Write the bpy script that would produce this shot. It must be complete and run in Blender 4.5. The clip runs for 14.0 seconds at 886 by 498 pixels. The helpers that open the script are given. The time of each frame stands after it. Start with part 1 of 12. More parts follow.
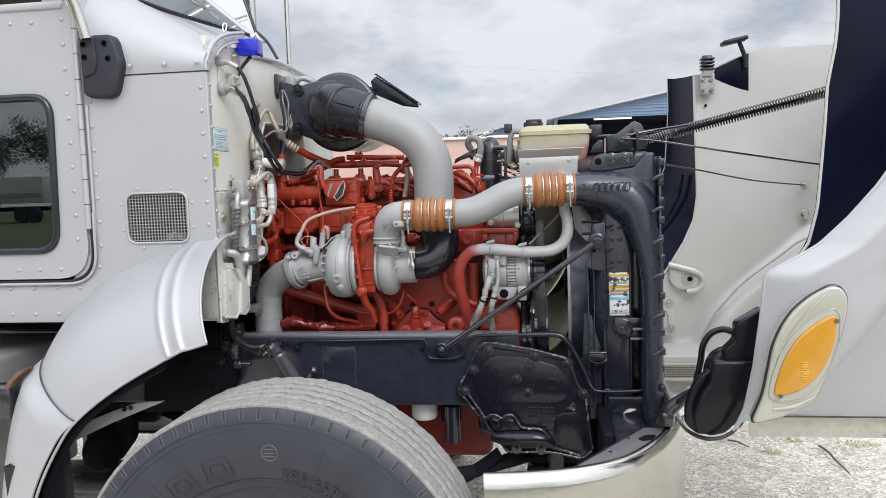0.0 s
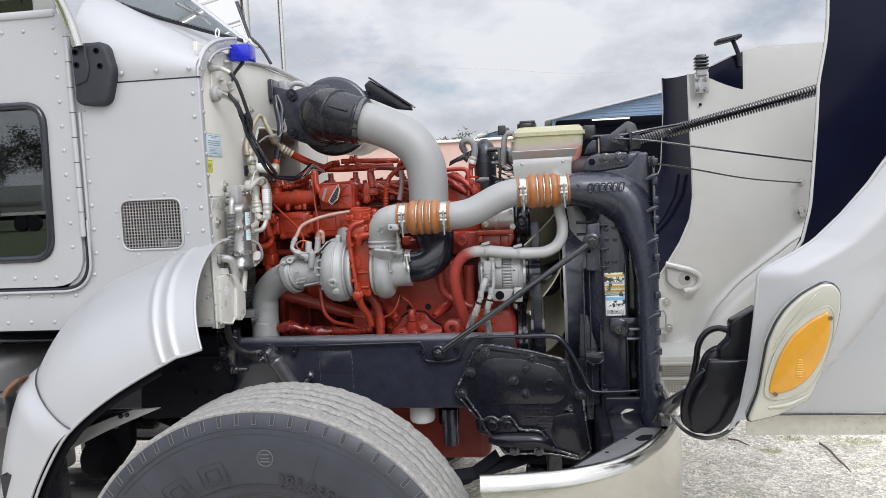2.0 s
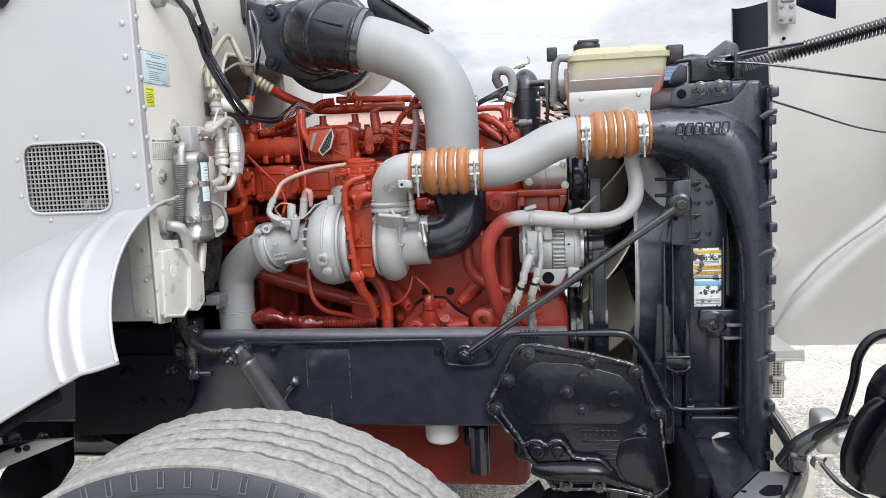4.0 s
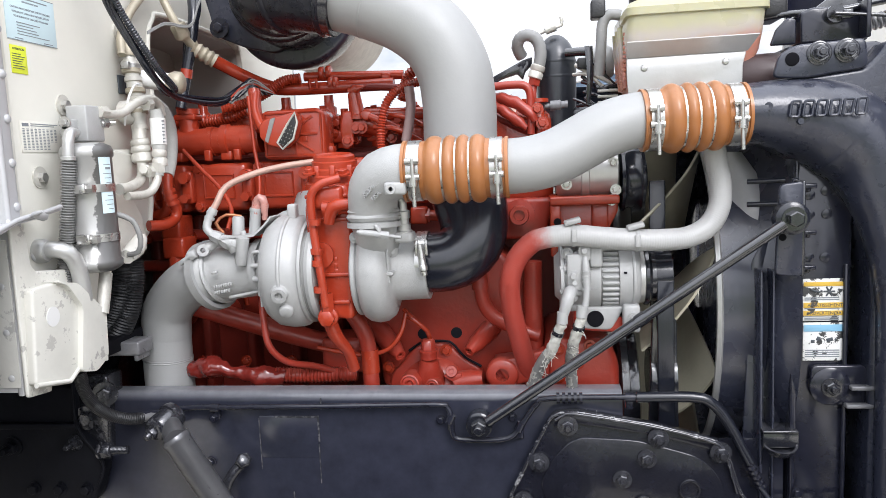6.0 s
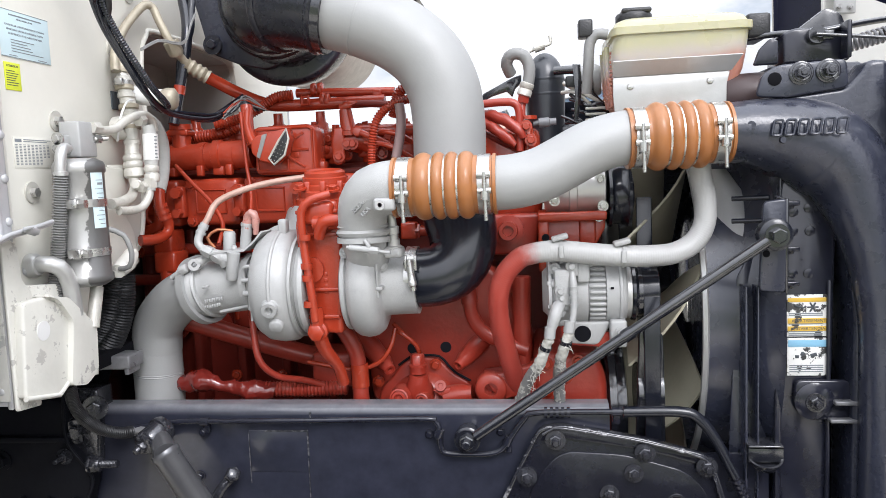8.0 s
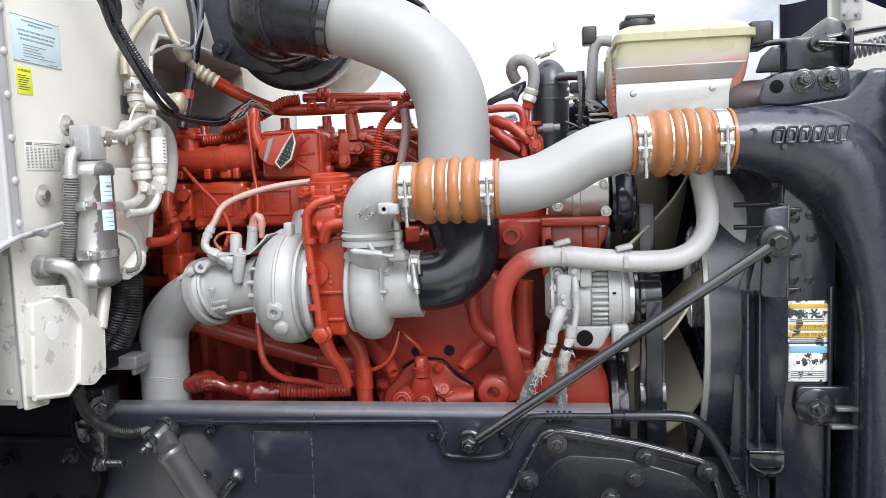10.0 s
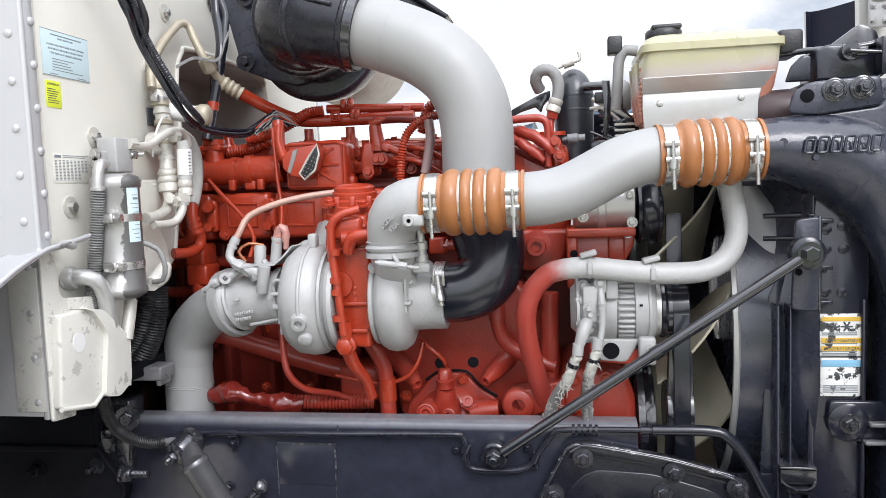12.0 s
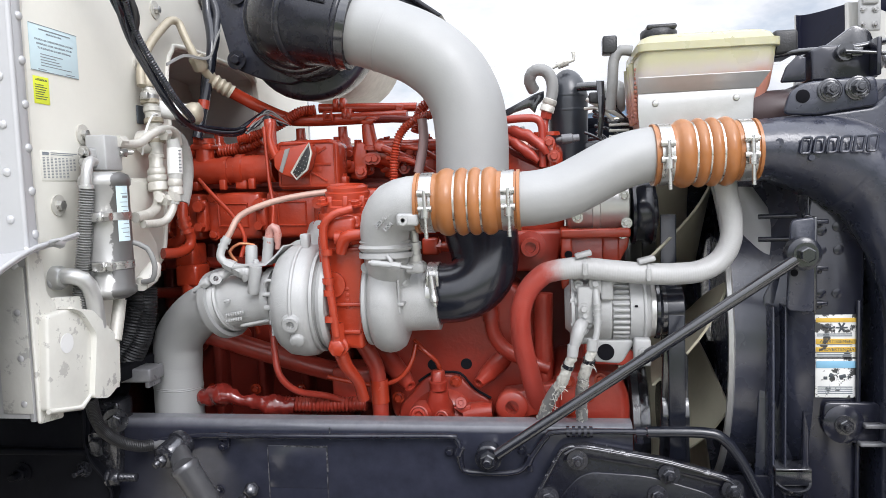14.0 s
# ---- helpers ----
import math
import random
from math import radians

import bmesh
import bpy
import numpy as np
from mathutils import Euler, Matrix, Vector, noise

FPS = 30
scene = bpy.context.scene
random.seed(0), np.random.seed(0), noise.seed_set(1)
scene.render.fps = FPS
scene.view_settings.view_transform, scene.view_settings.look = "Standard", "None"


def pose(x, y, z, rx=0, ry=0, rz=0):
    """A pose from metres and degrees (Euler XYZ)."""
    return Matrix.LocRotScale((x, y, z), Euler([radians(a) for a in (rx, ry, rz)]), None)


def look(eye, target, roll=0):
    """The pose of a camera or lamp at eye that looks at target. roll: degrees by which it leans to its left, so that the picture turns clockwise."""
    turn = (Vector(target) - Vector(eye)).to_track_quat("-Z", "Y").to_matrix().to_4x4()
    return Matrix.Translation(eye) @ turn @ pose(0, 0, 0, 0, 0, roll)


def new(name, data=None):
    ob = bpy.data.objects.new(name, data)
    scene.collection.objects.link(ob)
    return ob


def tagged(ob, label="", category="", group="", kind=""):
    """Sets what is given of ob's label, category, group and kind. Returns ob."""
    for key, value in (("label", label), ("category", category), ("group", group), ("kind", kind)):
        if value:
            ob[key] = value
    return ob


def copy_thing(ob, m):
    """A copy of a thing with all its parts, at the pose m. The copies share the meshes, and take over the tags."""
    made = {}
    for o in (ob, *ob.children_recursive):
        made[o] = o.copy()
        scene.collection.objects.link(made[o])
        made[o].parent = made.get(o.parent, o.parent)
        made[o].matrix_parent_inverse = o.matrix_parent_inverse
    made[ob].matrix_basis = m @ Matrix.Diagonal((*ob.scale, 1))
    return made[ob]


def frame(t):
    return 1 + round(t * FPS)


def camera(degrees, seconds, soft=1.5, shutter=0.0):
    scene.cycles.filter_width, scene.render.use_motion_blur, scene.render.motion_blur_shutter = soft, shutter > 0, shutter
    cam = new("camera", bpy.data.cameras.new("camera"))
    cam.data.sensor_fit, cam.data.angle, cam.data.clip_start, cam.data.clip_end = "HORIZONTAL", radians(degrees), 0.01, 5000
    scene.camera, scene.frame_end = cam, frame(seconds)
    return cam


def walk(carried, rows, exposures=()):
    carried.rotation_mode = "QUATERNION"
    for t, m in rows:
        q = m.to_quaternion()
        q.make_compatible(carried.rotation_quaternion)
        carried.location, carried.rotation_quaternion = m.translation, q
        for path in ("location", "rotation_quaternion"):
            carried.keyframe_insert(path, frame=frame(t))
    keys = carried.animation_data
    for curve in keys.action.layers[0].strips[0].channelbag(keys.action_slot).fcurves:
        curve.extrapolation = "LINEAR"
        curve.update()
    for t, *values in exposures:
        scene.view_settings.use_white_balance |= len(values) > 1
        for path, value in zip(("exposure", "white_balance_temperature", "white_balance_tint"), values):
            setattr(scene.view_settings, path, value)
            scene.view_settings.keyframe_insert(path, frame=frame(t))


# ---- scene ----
cam = camera(61.3, 14.0, soft=0.5)
PATH = [
    (0, (0.38, -2.728, 1.652), (0.114, -0.754, 1.477), -1.9),
    (0.5, (0.379, -2.73, 1.652), (0.117, -0.754, 1.482), -2.1),
    (1, (0.398, -2.729, 1.649), (0.129, -0.754, 1.485), -2.3),
    (1.5, (0.387, -2.727, 1.65), (0.131, -0.75, 1.486), -2.5),
    (2, (0.399, -2.725, 1.651), (0.132, -0.75, 1.483), -2.7),
    (2.5, (0.384, -2.723, 1.651), (0.112, -0.751, 1.461), -2.8),
    (3, (0.358, -2.651, 1.626), (0.065, -0.684, 1.409), -2.8),
    (3.2, (0.338, -2.546, 1.616), (0.041, -0.582, 1.378), -2.7),
    (5.3, (0.14, -1.453, 1.554), (-0.137, 0.512, 1.303), -2.2),
    (5.5, (0.136, -1.447, 1.555), (-0.136, 0.519, 1.306), -2.3),
    (6, (0.133, -1.45, 1.562), (-0.131, 0.519, 1.324), -2.5),
    (6.5, (0.137, -1.458, 1.565), (-0.13, 0.511, 1.337), -2.6),
    (7, (0.144, -1.462, 1.565), (-0.118, 0.509, 1.346), -2.5),
    (7.5, (0.148, -1.464, 1.569), (-0.108, 0.509, 1.358), -2.4),
    (8, (0.147, -1.463, 1.567), (-0.103, 0.511, 1.364), -2.3),
    (10.5, (0.158, -1.477, 1.569), (-0.124, 0.493, 1.38), -1.9),
    (11, (0.154, -1.473, 1.566), (-0.143, 0.496, 1.383), -1.9),
    (11.5, (0.152, -1.47, 1.568), (-0.159, 0.498, 1.392), -2.0),
    (12, (0.146, -1.468, 1.575), (-0.175, 0.499, 1.406), -2.1),
    (12.5, (0.142, -1.465, 1.57), (-0.177, 0.503, 1.409), -2.2),
    (13, (0.14, -1.461, 1.568), (-0.173, 0.508, 1.41), -2.1),
    (13.5, (0.137, -1.459, 1.57), (-0.167, 0.511, 1.412), -2.0),
    (14, (0.133, -1.457, 1.568), (-0.157, 0.515, 1.407), -1.9),
]
walk(cam, [(t, look(eye, target, roll)) for t, eye, target, roll in PATH],
     exposures=[(0.0, -0.38, 6400, 12), (3.0, -0.36, 6400, 12), (3.6, -0.22, 6400, 12), (4.8, 0.14, 6400, 12), (5.3, 0.20, 6400, 12), (10.3, 0.19, 6400, 12), (12.0, 0.15, 6400, 12), (14.0, 0.12, 6400, 12)])

# ---- daylight: bright broken cloud, a veiled sun high behind the camera ----
SUN_ELEV, SUN_ROT = 40.0, 152.0
world = bpy.data.worlds.new("world")
scene.world = world
world.use_nodes = True
wn, wl = world.node_tree.nodes, world.node_tree.links
wn.clear()
w_out = wn.new("ShaderNodeOutputWorld")
w_bg = wn.new("ShaderNodeBackground")
w_sky = wn.new("ShaderNodeTexSky")
w_sky.sky_type, w_sky.sun_disc = "NISHITA", False
w_sky.sun_elevation, w_sky.sun_rotation = radians(SUN_ELEV), radians(SUN_ROT)
w_gain = wn.new("ShaderNodeVectorMath")
w_gain.operation = "SCALE"
w_gain.inputs["Scale"].default_value = 0.11
w_co = wn.new("ShaderNodeTexCoord")
w_map = wn.new("ShaderNodeMapping")
w_map.inputs["Scale"].default_value = (1.0, 1.0, 2.1)
w_noise = wn.new("ShaderNodeTexNoise")
w_noise.inputs["Scale"].default_value, w_noise.inputs["Detail"].default_value = 3.2, 7.0
w_noise.inputs["Roughness"].default_value = 0.58
w_cover = wn.new("ShaderNodeMapRange")
w_cover.inputs["From Min"].default_value, w_cover.inputs["From Max"].default_value = 0.24, 0.44
w_shade = wn.new("ShaderNodeTexNoise")
w_shade.inputs["Scale"].default_value, w_shade.inputs["Detail"].default_value = 3.6, 8.0
w_shade.inputs["Roughness"].default_value = 0.56
w_ramp = wn.new("ShaderNodeValToRGB")
w_ramp.color_ramp.elements[0].position, w_ramp.color_ramp.elements[0].color = 0.42, (0.79, 0.83, 0.895, 1)
w_ramp.color_ramp.elements[1].position, w_ramp.color_ramp.elements[1].color = 0.57, (1.14, 1.165, 1.21, 1)
w_mix = wn.new("ShaderNodeMix")
w_mix.data_type = "RGBA"
wl.new(w_co.outputs["Generated"], w_map.inputs["Vector"])
wl.new(w_map.outputs["Vector"], w_noise.inputs["Vector"])
wl.new(w_map.outputs["Vector"], w_shade.inputs["Vector"])
wl.new(w_noise.outputs["Fac"], w_cover.inputs["Value"])
wl.new(w_shade.outputs["Fac"], w_ramp.inputs["Fac"])
wl.new(w_sky.outputs["Color"], w_gain.inputs[0])
wl.new(w_cover.outputs["Result"], w_mix.inputs["Factor"])
wl.new(w_gain.outputs["Vector"], w_mix.inputs["A"])
wl.new(w_ramp.outputs["Color"], w_mix.inputs["B"])
# an overcast sky is brighter towards the zenith
w_sep = wn.new("ShaderNodeSeparateXYZ")
w_high = wn.new("ShaderNodeMapRange")
w_high.inputs["From Min"].default_value, w_high.inputs["From Max"].default_value = 0.0, 1.0
w_high.inputs["To Min"].default_value, w_high.inputs["To Max"].default_value = 0.88, 1.75
w_rise = wn.new("ShaderNodeMath")
w_rise.operation = "POWER"
w_rise.inputs[1].default_value = 1.7
w_lift = wn.new("ShaderNodeVectorMath")
w_lift.operation = "SCALE"
wl.new(w_co.outputs["Generated"], w_sep.inputs["Vector"])
wl.new(w_sep.outputs["Z"], w_rise.inputs[0])
wl.new(w_rise.outputs["Value"], w_high.inputs["Value"])
wl.new(w_mix.outputs["Result"], w_lift.inputs[0])
wl.new(w_high.outputs["Result"], w_lift.inputs["Scale"])
# cloud is brighter round the veiled sun
w_dot = wn.new("ShaderNodeVectorMath")
w_dot.operation = "DOT_PRODUCT"
w_dot.inputs[1].default_value = (math.sin(radians(SUN_ROT)) * math.cos(radians(SUN_ELEV)), math.cos(radians(SUN_ROT)) * math.cos(radians(SUN_ELEV)), math.sin(radians(SUN_ELEV)))
w_near = wn.new("ShaderNodeMapRange")
w_near.interpolation_type = "SMOOTHSTEP"
w_near.inputs["From Min"].default_value, w_near.inputs["From Max"].default_value = -0.1, 1.0
w_near.inputs["To Min"].default_value, w_near.inputs["To Max"].default_value = 1.0, 2.0
w_glow = wn.new("ShaderNodeVectorMath")
w_glow.operation = "SCALE"
wl.new(w_co.outputs["Generated"], w_dot.inputs[0])
wl.new(w_dot.outputs["Value"], w_near.inputs["Value"])
wl.new(w_lift.outputs["Vector"], w_glow.inputs[0])
wl.new(w_near.outputs["Result"], w_glow.inputs["Scale"])
wl.new(w_glow.outputs["Vector"], w_bg.inputs["Color"])
wl.new(w_bg.outputs["Background"], w_out.inputs["Surface"])
w_bg.inputs["Strength"].default_value = 1.0

sun = new("sun", bpy.data.lights.new("sun", "SUN"))
sun.data.energy, sun.data.angle, sun.data.color = 1.9, radians(25), (1.0, 0.985, 0.985)
_e, _r = radians(SUN_ELEV), radians(SUN_ROT)
sun_way = Vector((math.sin(_r) * math.cos(_e), math.cos(_r) * math.cos(_e), math.sin(_e)))
sun.matrix_world = look(sun_way * 30, (0, 0, 0))


# ---- materials ----
def node(nt, kind, **values):
    n = nt.nodes.new(kind)
    for key, value in values.items():
        n.inputs[key.replace("_", " ")].default_value = value
    return n


def paint(name, color, rough=0.4, metal=0.0, worn=None, wear=0.0, grain=0.06, scale=14.0, bump=0.12, bump_scale=160.0,
          coat=0.0, spec=0.5, dust=0.0, dust_even=0.0, dust_color=(0.36, 0.32, 0.27), patch=9.0, sharp=0.06, each=0.0, dust_from=-0.4):
    """A surface: base colour with grain, chips or stains of a second colour, dust on what faces up, and fine relief."""
    m = bpy.data.materials.new(name)
    m.use_nodes = True
    nt = m.node_tree
    b = nt.nodes["Principled BSDF"]
    co = nt.nodes.new("ShaderNodeTexCoord").outputs["Object"]
    n1 = node(nt, "ShaderNodeTexNoise", Scale=scale, Detail=6.0, Roughness=0.6)
    nt.links.new(co, n1.inputs["Vector"])
    dark = nt.nodes.new("ShaderNodeMix")
    dark.data_type = "RGBA"
    c = Vector(color)
    dark.inputs["A"].default_value = (*(c * (1 - 2.2 * grain)), 1)
    dark.inputs["B"].default_value = (*[min(1.0, v) for v in c * (1 + 2.2 * grain)], 1)
    nt.links.new(n1.outputs["Fac"], dark.inputs["Factor"])
    col = dark.outputs["Result"]
    if each:
        info = nt.nodes.new("ShaderNodeObjectInfo")
        hsv = nt.nodes.new("ShaderNodeHueSaturation")
        span = nt.nodes.new("ShaderNodeMapRange")
        span.inputs["To Min"].default_value, span.inputs["To Max"].default_value = 1 - each, 1 + each
        nt.links.new(info.outputs["Random"], span.inputs["Value"])
        nt.links.new(span.outputs["Result"], hsv.inputs["Value"])
        nt.links.new(col, hsv.inputs["Color"])
        col = hsv.outputs["Color"]
    if wear:
        n2 = node(nt, "ShaderNodeTexNoise", Scale=patch, Detail=9.0, Roughness=0.68)
        nt.links.new(co, n2.inputs["Vector"])
        edge = nt.nodes.new("ShaderNodeMapRange")
        mid = 0.72 - 0.3 * wear
        edge.inputs["From Min"].default_value, edge.inputs["From Max"].default_value = mid, mid + sharp
        nt.links.new(n2.outputs["Fac"], edge.inputs["Value"])
        mx = nt.nodes.new("ShaderNodeMix")
        mx.data_type = "RGBA"
        mx.inputs["B"].default_value = (*worn, 1)
        nt.links.new(edge.outputs["Result"], mx.inputs["Factor"])
        nt.links.new(col, mx.inputs["A"])
        col = mx.outputs["Result"]
    if dust:
        geo = nt.nodes.new("ShaderNodeNewGeometry")
        sep = nt.nodes.new("ShaderNodeSeparateXYZ")
        nt.links.new(geo.outputs["Normal"], sep.inputs["Vector"])
        n3 = node(nt, "ShaderNodeTexNoise", Scale=22.0, Detail=7.0, Roughness=0.7)
        nt.links.new(co, n3.inputs["Vector"])
        mul = nt.nodes.new("ShaderNodeMath")
        mul.operation = "MULTIPLY"
        up = nt.nodes.new("ShaderNodeMapRange")
        up.inputs["From Min"].default_value, up.inputs["From Max"].default_value = dust_from, 1.0
        nt.links.new(sep.outputs["Z"], up.inputs["Value"])
        lift = nt.nodes.new("ShaderNodeMapRange")
        lift.inputs["From Min"].default_value, lift.inputs["From Max"].default_value = 0.35, 0.7
        lift.inputs["To Min"].default_value, lift.inputs["To Max"].default_value = dust * dust_even, dust
        nt.links.new(n3.outputs["Fac"], lift.inputs["Value"])
        nt.links.new(up.outputs["Result"], mul.inputs[0])
        nt.links.new(lift.outputs["Result"], mul.inputs[1])
        mx = nt.nodes.new("ShaderNodeMix")
        mx.data_type = "RGBA"
        mx.inputs["B"].default_value = (*dust_color, 1)
        nt.links.new(mul.outputs["Value"], mx.inputs["Factor"])
        nt.links.new(col, mx.inputs["A"])
        col = mx.outputs["Result"]
    nt.links.new(col, b.inputs["Base Color"])
    b.inputs["Metallic"].default_value = metal
    b.inputs["Specular IOR Level"].default_value = spec
    b.inputs["Coat Weight"].default_value = coat
    b.inputs["Coat Roughness"].default_value = 0.08
    nr = node(nt, "ShaderNodeTexNoise", Scale=scale * 2.6, Detail=5.0)
    nt.links.new(co, nr.inputs["Vector"])
    rr = nt.nodes.new("ShaderNodeMapRange")
    rr.inputs["To Min"].default_value, rr.inputs["To Max"].default_value = max(0.02, rough * 0.75), min(1.0, rough * 1.3)
    nt.links.new(nr.outputs["Fac"], rr.inputs["Value"])
    nt.links.new(rr.outputs["Result"], b.inputs["Roughness"])
    if bump:
        nb = node(nt, "ShaderNodeTexNoise", Scale=bump_scale, Detail=3.0)
        nt.links.new(co, nb.inputs["Vector"])
        bp = nt.nodes.new("ShaderNodeBump")
        bp.inputs["Strength"].default_value, bp.inputs["Distance"].default_value = bump, 0.0016
        nt.links.new(nb.outputs["Fac"], bp.inputs["Height"])
        nt.links.new(bp.outputs["Normal"], b.inputs["Normal"])
    return m


# dark blotches of this red stand in for shade in engine recesses
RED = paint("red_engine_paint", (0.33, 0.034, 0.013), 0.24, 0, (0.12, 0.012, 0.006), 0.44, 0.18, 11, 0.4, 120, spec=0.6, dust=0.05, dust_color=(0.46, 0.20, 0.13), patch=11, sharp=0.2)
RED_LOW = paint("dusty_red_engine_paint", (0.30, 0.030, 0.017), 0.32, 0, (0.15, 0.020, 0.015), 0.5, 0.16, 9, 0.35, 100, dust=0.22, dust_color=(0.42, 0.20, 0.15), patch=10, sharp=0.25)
# recess shade put into the red of block, head, sump and valve cover
RED_DARK = paint("shaded_dark_red_paint", (0.17, 0.020, 0.013), 0.38, 0, (0.06, 0.012, 0.009), 0.55, 0.2, 9, 0.4, 90, spec=0.4, dust=0.10, dust_color=(0.30, 0.16, 0.12), patch=9, sharp=0.3)
SILVER = paint("silver_paint", (0.305, 0.308, 0.305), 0.5, 0.10, (0.30, 0.305, 0.30), 0.4, 0.06, 6, 0.12, 220, patch=5, sharp=0.35)
CAST = paint("painted_silver_casting", (0.37, 0.372, 0.368), 0.48, 0.10, (0.28, 0.28, 0.275), 0.34, 0.09, 22, 0.4, 520, patch=16, sharp=0.2)
ALU = paint("bare_aluminium", (0.50, 0.50, 0.49), 0.36, 0.6, (0.38, 0.37, 0.355), 0.25, 0.06, 20, 0.15, 150, patch=6, sharp=0.35)
SHOE = paint("worn_cream_paint", (0.63, 0.62, 0.57), 0.35, 0.0, (0.40, 0.39, 0.365), 0.40, 0.08, 12, 0.35, 60, patch=22, sharp=0.03)
STEEL = paint("zinc_steel", (0.50, 0.495, 0.48), 0.28, 0.9, (0.30, 0.28, 0.25), 0.3, 0.08, 40, 0.15, 200)
CHROME = paint("polished_chrome", (0.53, 0.52, 0.48), 0.18, 1.0, (0.42, 0.405, 0.36), 0.4, 0.06, 6, 0.15, 60, patch=6, sharp=0.4)
CAB = paint("silver_cab_paint", (0.425, 0.426, 0.434), 0.40, 0.25, (0.41, 0.41, 0.41), 0.2, 0.04, 3, 0.05, 300, coat=0.15, sharp=0.4)
CREAM = paint("cream_firewall_paint", (0.66, 0.645, 0.585), 0.42, 0.0, (0.50, 0.475, 0.40), 0.26, 0.06, 5, 0.2, 60, patch=6, sharp=0.25)
PEEL = paint("peeling_cream_paint", (0.62, 0.61, 0.56), 0.45, 0.0, (0.43, 0.42, 0.39), 0.55, 0.08, 12, 0.5, 70, patch=24, sharp=0.02)
HOODIN = paint("hood_inner_skin", (0.57, 0.565, 0.535), 0.34, 0.15, (0.54, 0.525, 0.47), 0.34, 0.07, 2.2, 0.25, 9, patch=2.6, sharp=0.5)
BLACK = paint("black_frame_paint", (0.014, 0.015, 0.024), 0.17, 0.0, (0.045, 0.047, 0.055), 0.16, 0.25, 20, 0.12, 60, spec=0.5, coat=0.15, dust=0.10, dust_from=0.25, dust_color=(0.26, 0.265, 0.28), patch=34, sharp=0.08)
# upward grey holds real dust and the sky sheen painted on the bend
RAILPAINT = paint("dusty_sheen_black_rail_paint", (0.025, 0.027, 0.041), 0.20, 0.0, (0.050, 0.052, 0.062), 0.2, 0.25, 20, 0.10, 40, spec=0.62, coat=0.2, dust=0.62, dust_even=0.7, dust_color=(0.33, 0.335, 0.36), dust_from=0.08, patch=34, sharp=0.08)
DRAIN = paint("grey_black_ribbed_hose", (0.018, 0.018, 0.020), 0.42, 0.0, (0.055, 0.054, 0.054), 0.3, 0.15, 30, 0.2, 90)
STAIN = paint("brown_stained_pipe", (0.36, 0.32, 0.245), 0.45, 0.25, (0.22, 0.155, 0.095), 0.5, 0.18, 30, 0.5, 120, patch=14, sharp=0.25)
FLAKED = paint("flaked_grey_cab_paint", (0.50, 0.495, 0.465), 0.38, 0.1, (0.36, 0.355, 0.34), 0.5, 0.08, 10, 0.4, 70, patch=22, sharp=0.03)
MATTE = paint("matte_blue_black_plastic", (0.017, 0.018, 0.026), 0.55, 0.0, (0.04, 0.041, 0.05), 0.3, 0.1, 30, 0.5, 240)
LAWN = paint("mown_grass_field", (0.10, 0.125, 0.045), 0.95, 0, (0.17, 0.165, 0.075), 0.45, 0.3, 0.8, 0, patch=0.5, sharp=0.3)
WHITE_PAINT = paint("white_lorry_paint", (0.68, 0.68, 0.67), 0.4, 0, (0.5, 0.49, 0.47), 0.2, 0.04, 2, 0)
BRACE = paint("dusty_grey_primer", (0.135, 0.135, 0.14), 0.45, 0.1, (0.11, 0.11, 0.112), 0.4, 0.12, 14, 0.2, 80, patch=9, sharp=0.3)
GLOSSCAST = paint("glossy_black_steering_casting", (0.010, 0.0105, 0.016), 0.20, 0.0, (0.018, 0.019, 0.025), 0.3, 0.2, 30, 0.40, 60, spec=0.42, coat=0.08, dust=0.06, dust_from=0.3, dust_color=(0.24, 0.245, 0.26))
BOLTHEAD = paint("scuffed_black_bolt", (0.035, 0.036, 0.044), 0.20, 0.3, (0.16, 0.16, 0.17), 0.4, 0.2, 60, 0.3, 120, spec=0.9, coat=0.3, patch=60, sharp=0.08)
# worn patches, with edge highlights put into the pale second colour
WORN_GLINT = paint("worn_glint_black_edge", (0.022, 0.023, 0.030), 0.15, 0.0, (0.27, 0.27, 0.28), 0.55, 0.25, 40, 0.6, 70, spec=0.9, patch=55, sharp=0.08)
BROWN = paint("dull_brown_lens", (0.16, 0.085, 0.05), 0.4, 0.0, (0.24, 0.14, 0.09), 0.4, 0.1, 30, 0.2, 80)
STEELGREY = paint("grey_primed_steel", (0.17, 0.17, 0.178), 0.30, 0.15, (0.045, 0.045, 0.05), 0.4, 0.18, 24, 0.3, 110, patch=16, sharp=0.2)
BLACKCAST = paint("black_painted_casting", (0.022, 0.025, 0.040), 0.28, 0.0, (0.034, 0.037, 0.052), 0.3, 0.2, 20, 0.35, 120, spec=0.65, coat=0.10, dust=0.10, dust_from=0.1, dust_color=(0.24, 0.245, 0.27))
SATIN = paint("satin_black_steel", (0.012, 0.013, 0.018), 0.18, 0.0, (0.08, 0.08, 0.082), 0.2, 0.2, 30, 0.15, 120, spec=0.9, coat=0.5, patch=26, dust=0.12, dust_from=0.1, dust_color=(0.24, 0.24, 0.25))
NAVY = paint("glossy_dark_liner", (0.005, 0.006, 0.018), 0.22, 0.0, (0.010, 0.011, 0.026), 0.3, 0.2, 5, 0.5, 9, spec=0.14, patch=5, sharp=0.3)
BOOT = paint("satin_rubber_boot", (0.008, 0.0085, 0.014), 0.27, 0.0, (0.020, 0.021, 0.028), 0.3, 0.15, 20, 0.3, 40, spec=0.5, patch=10, sharp=0.4)
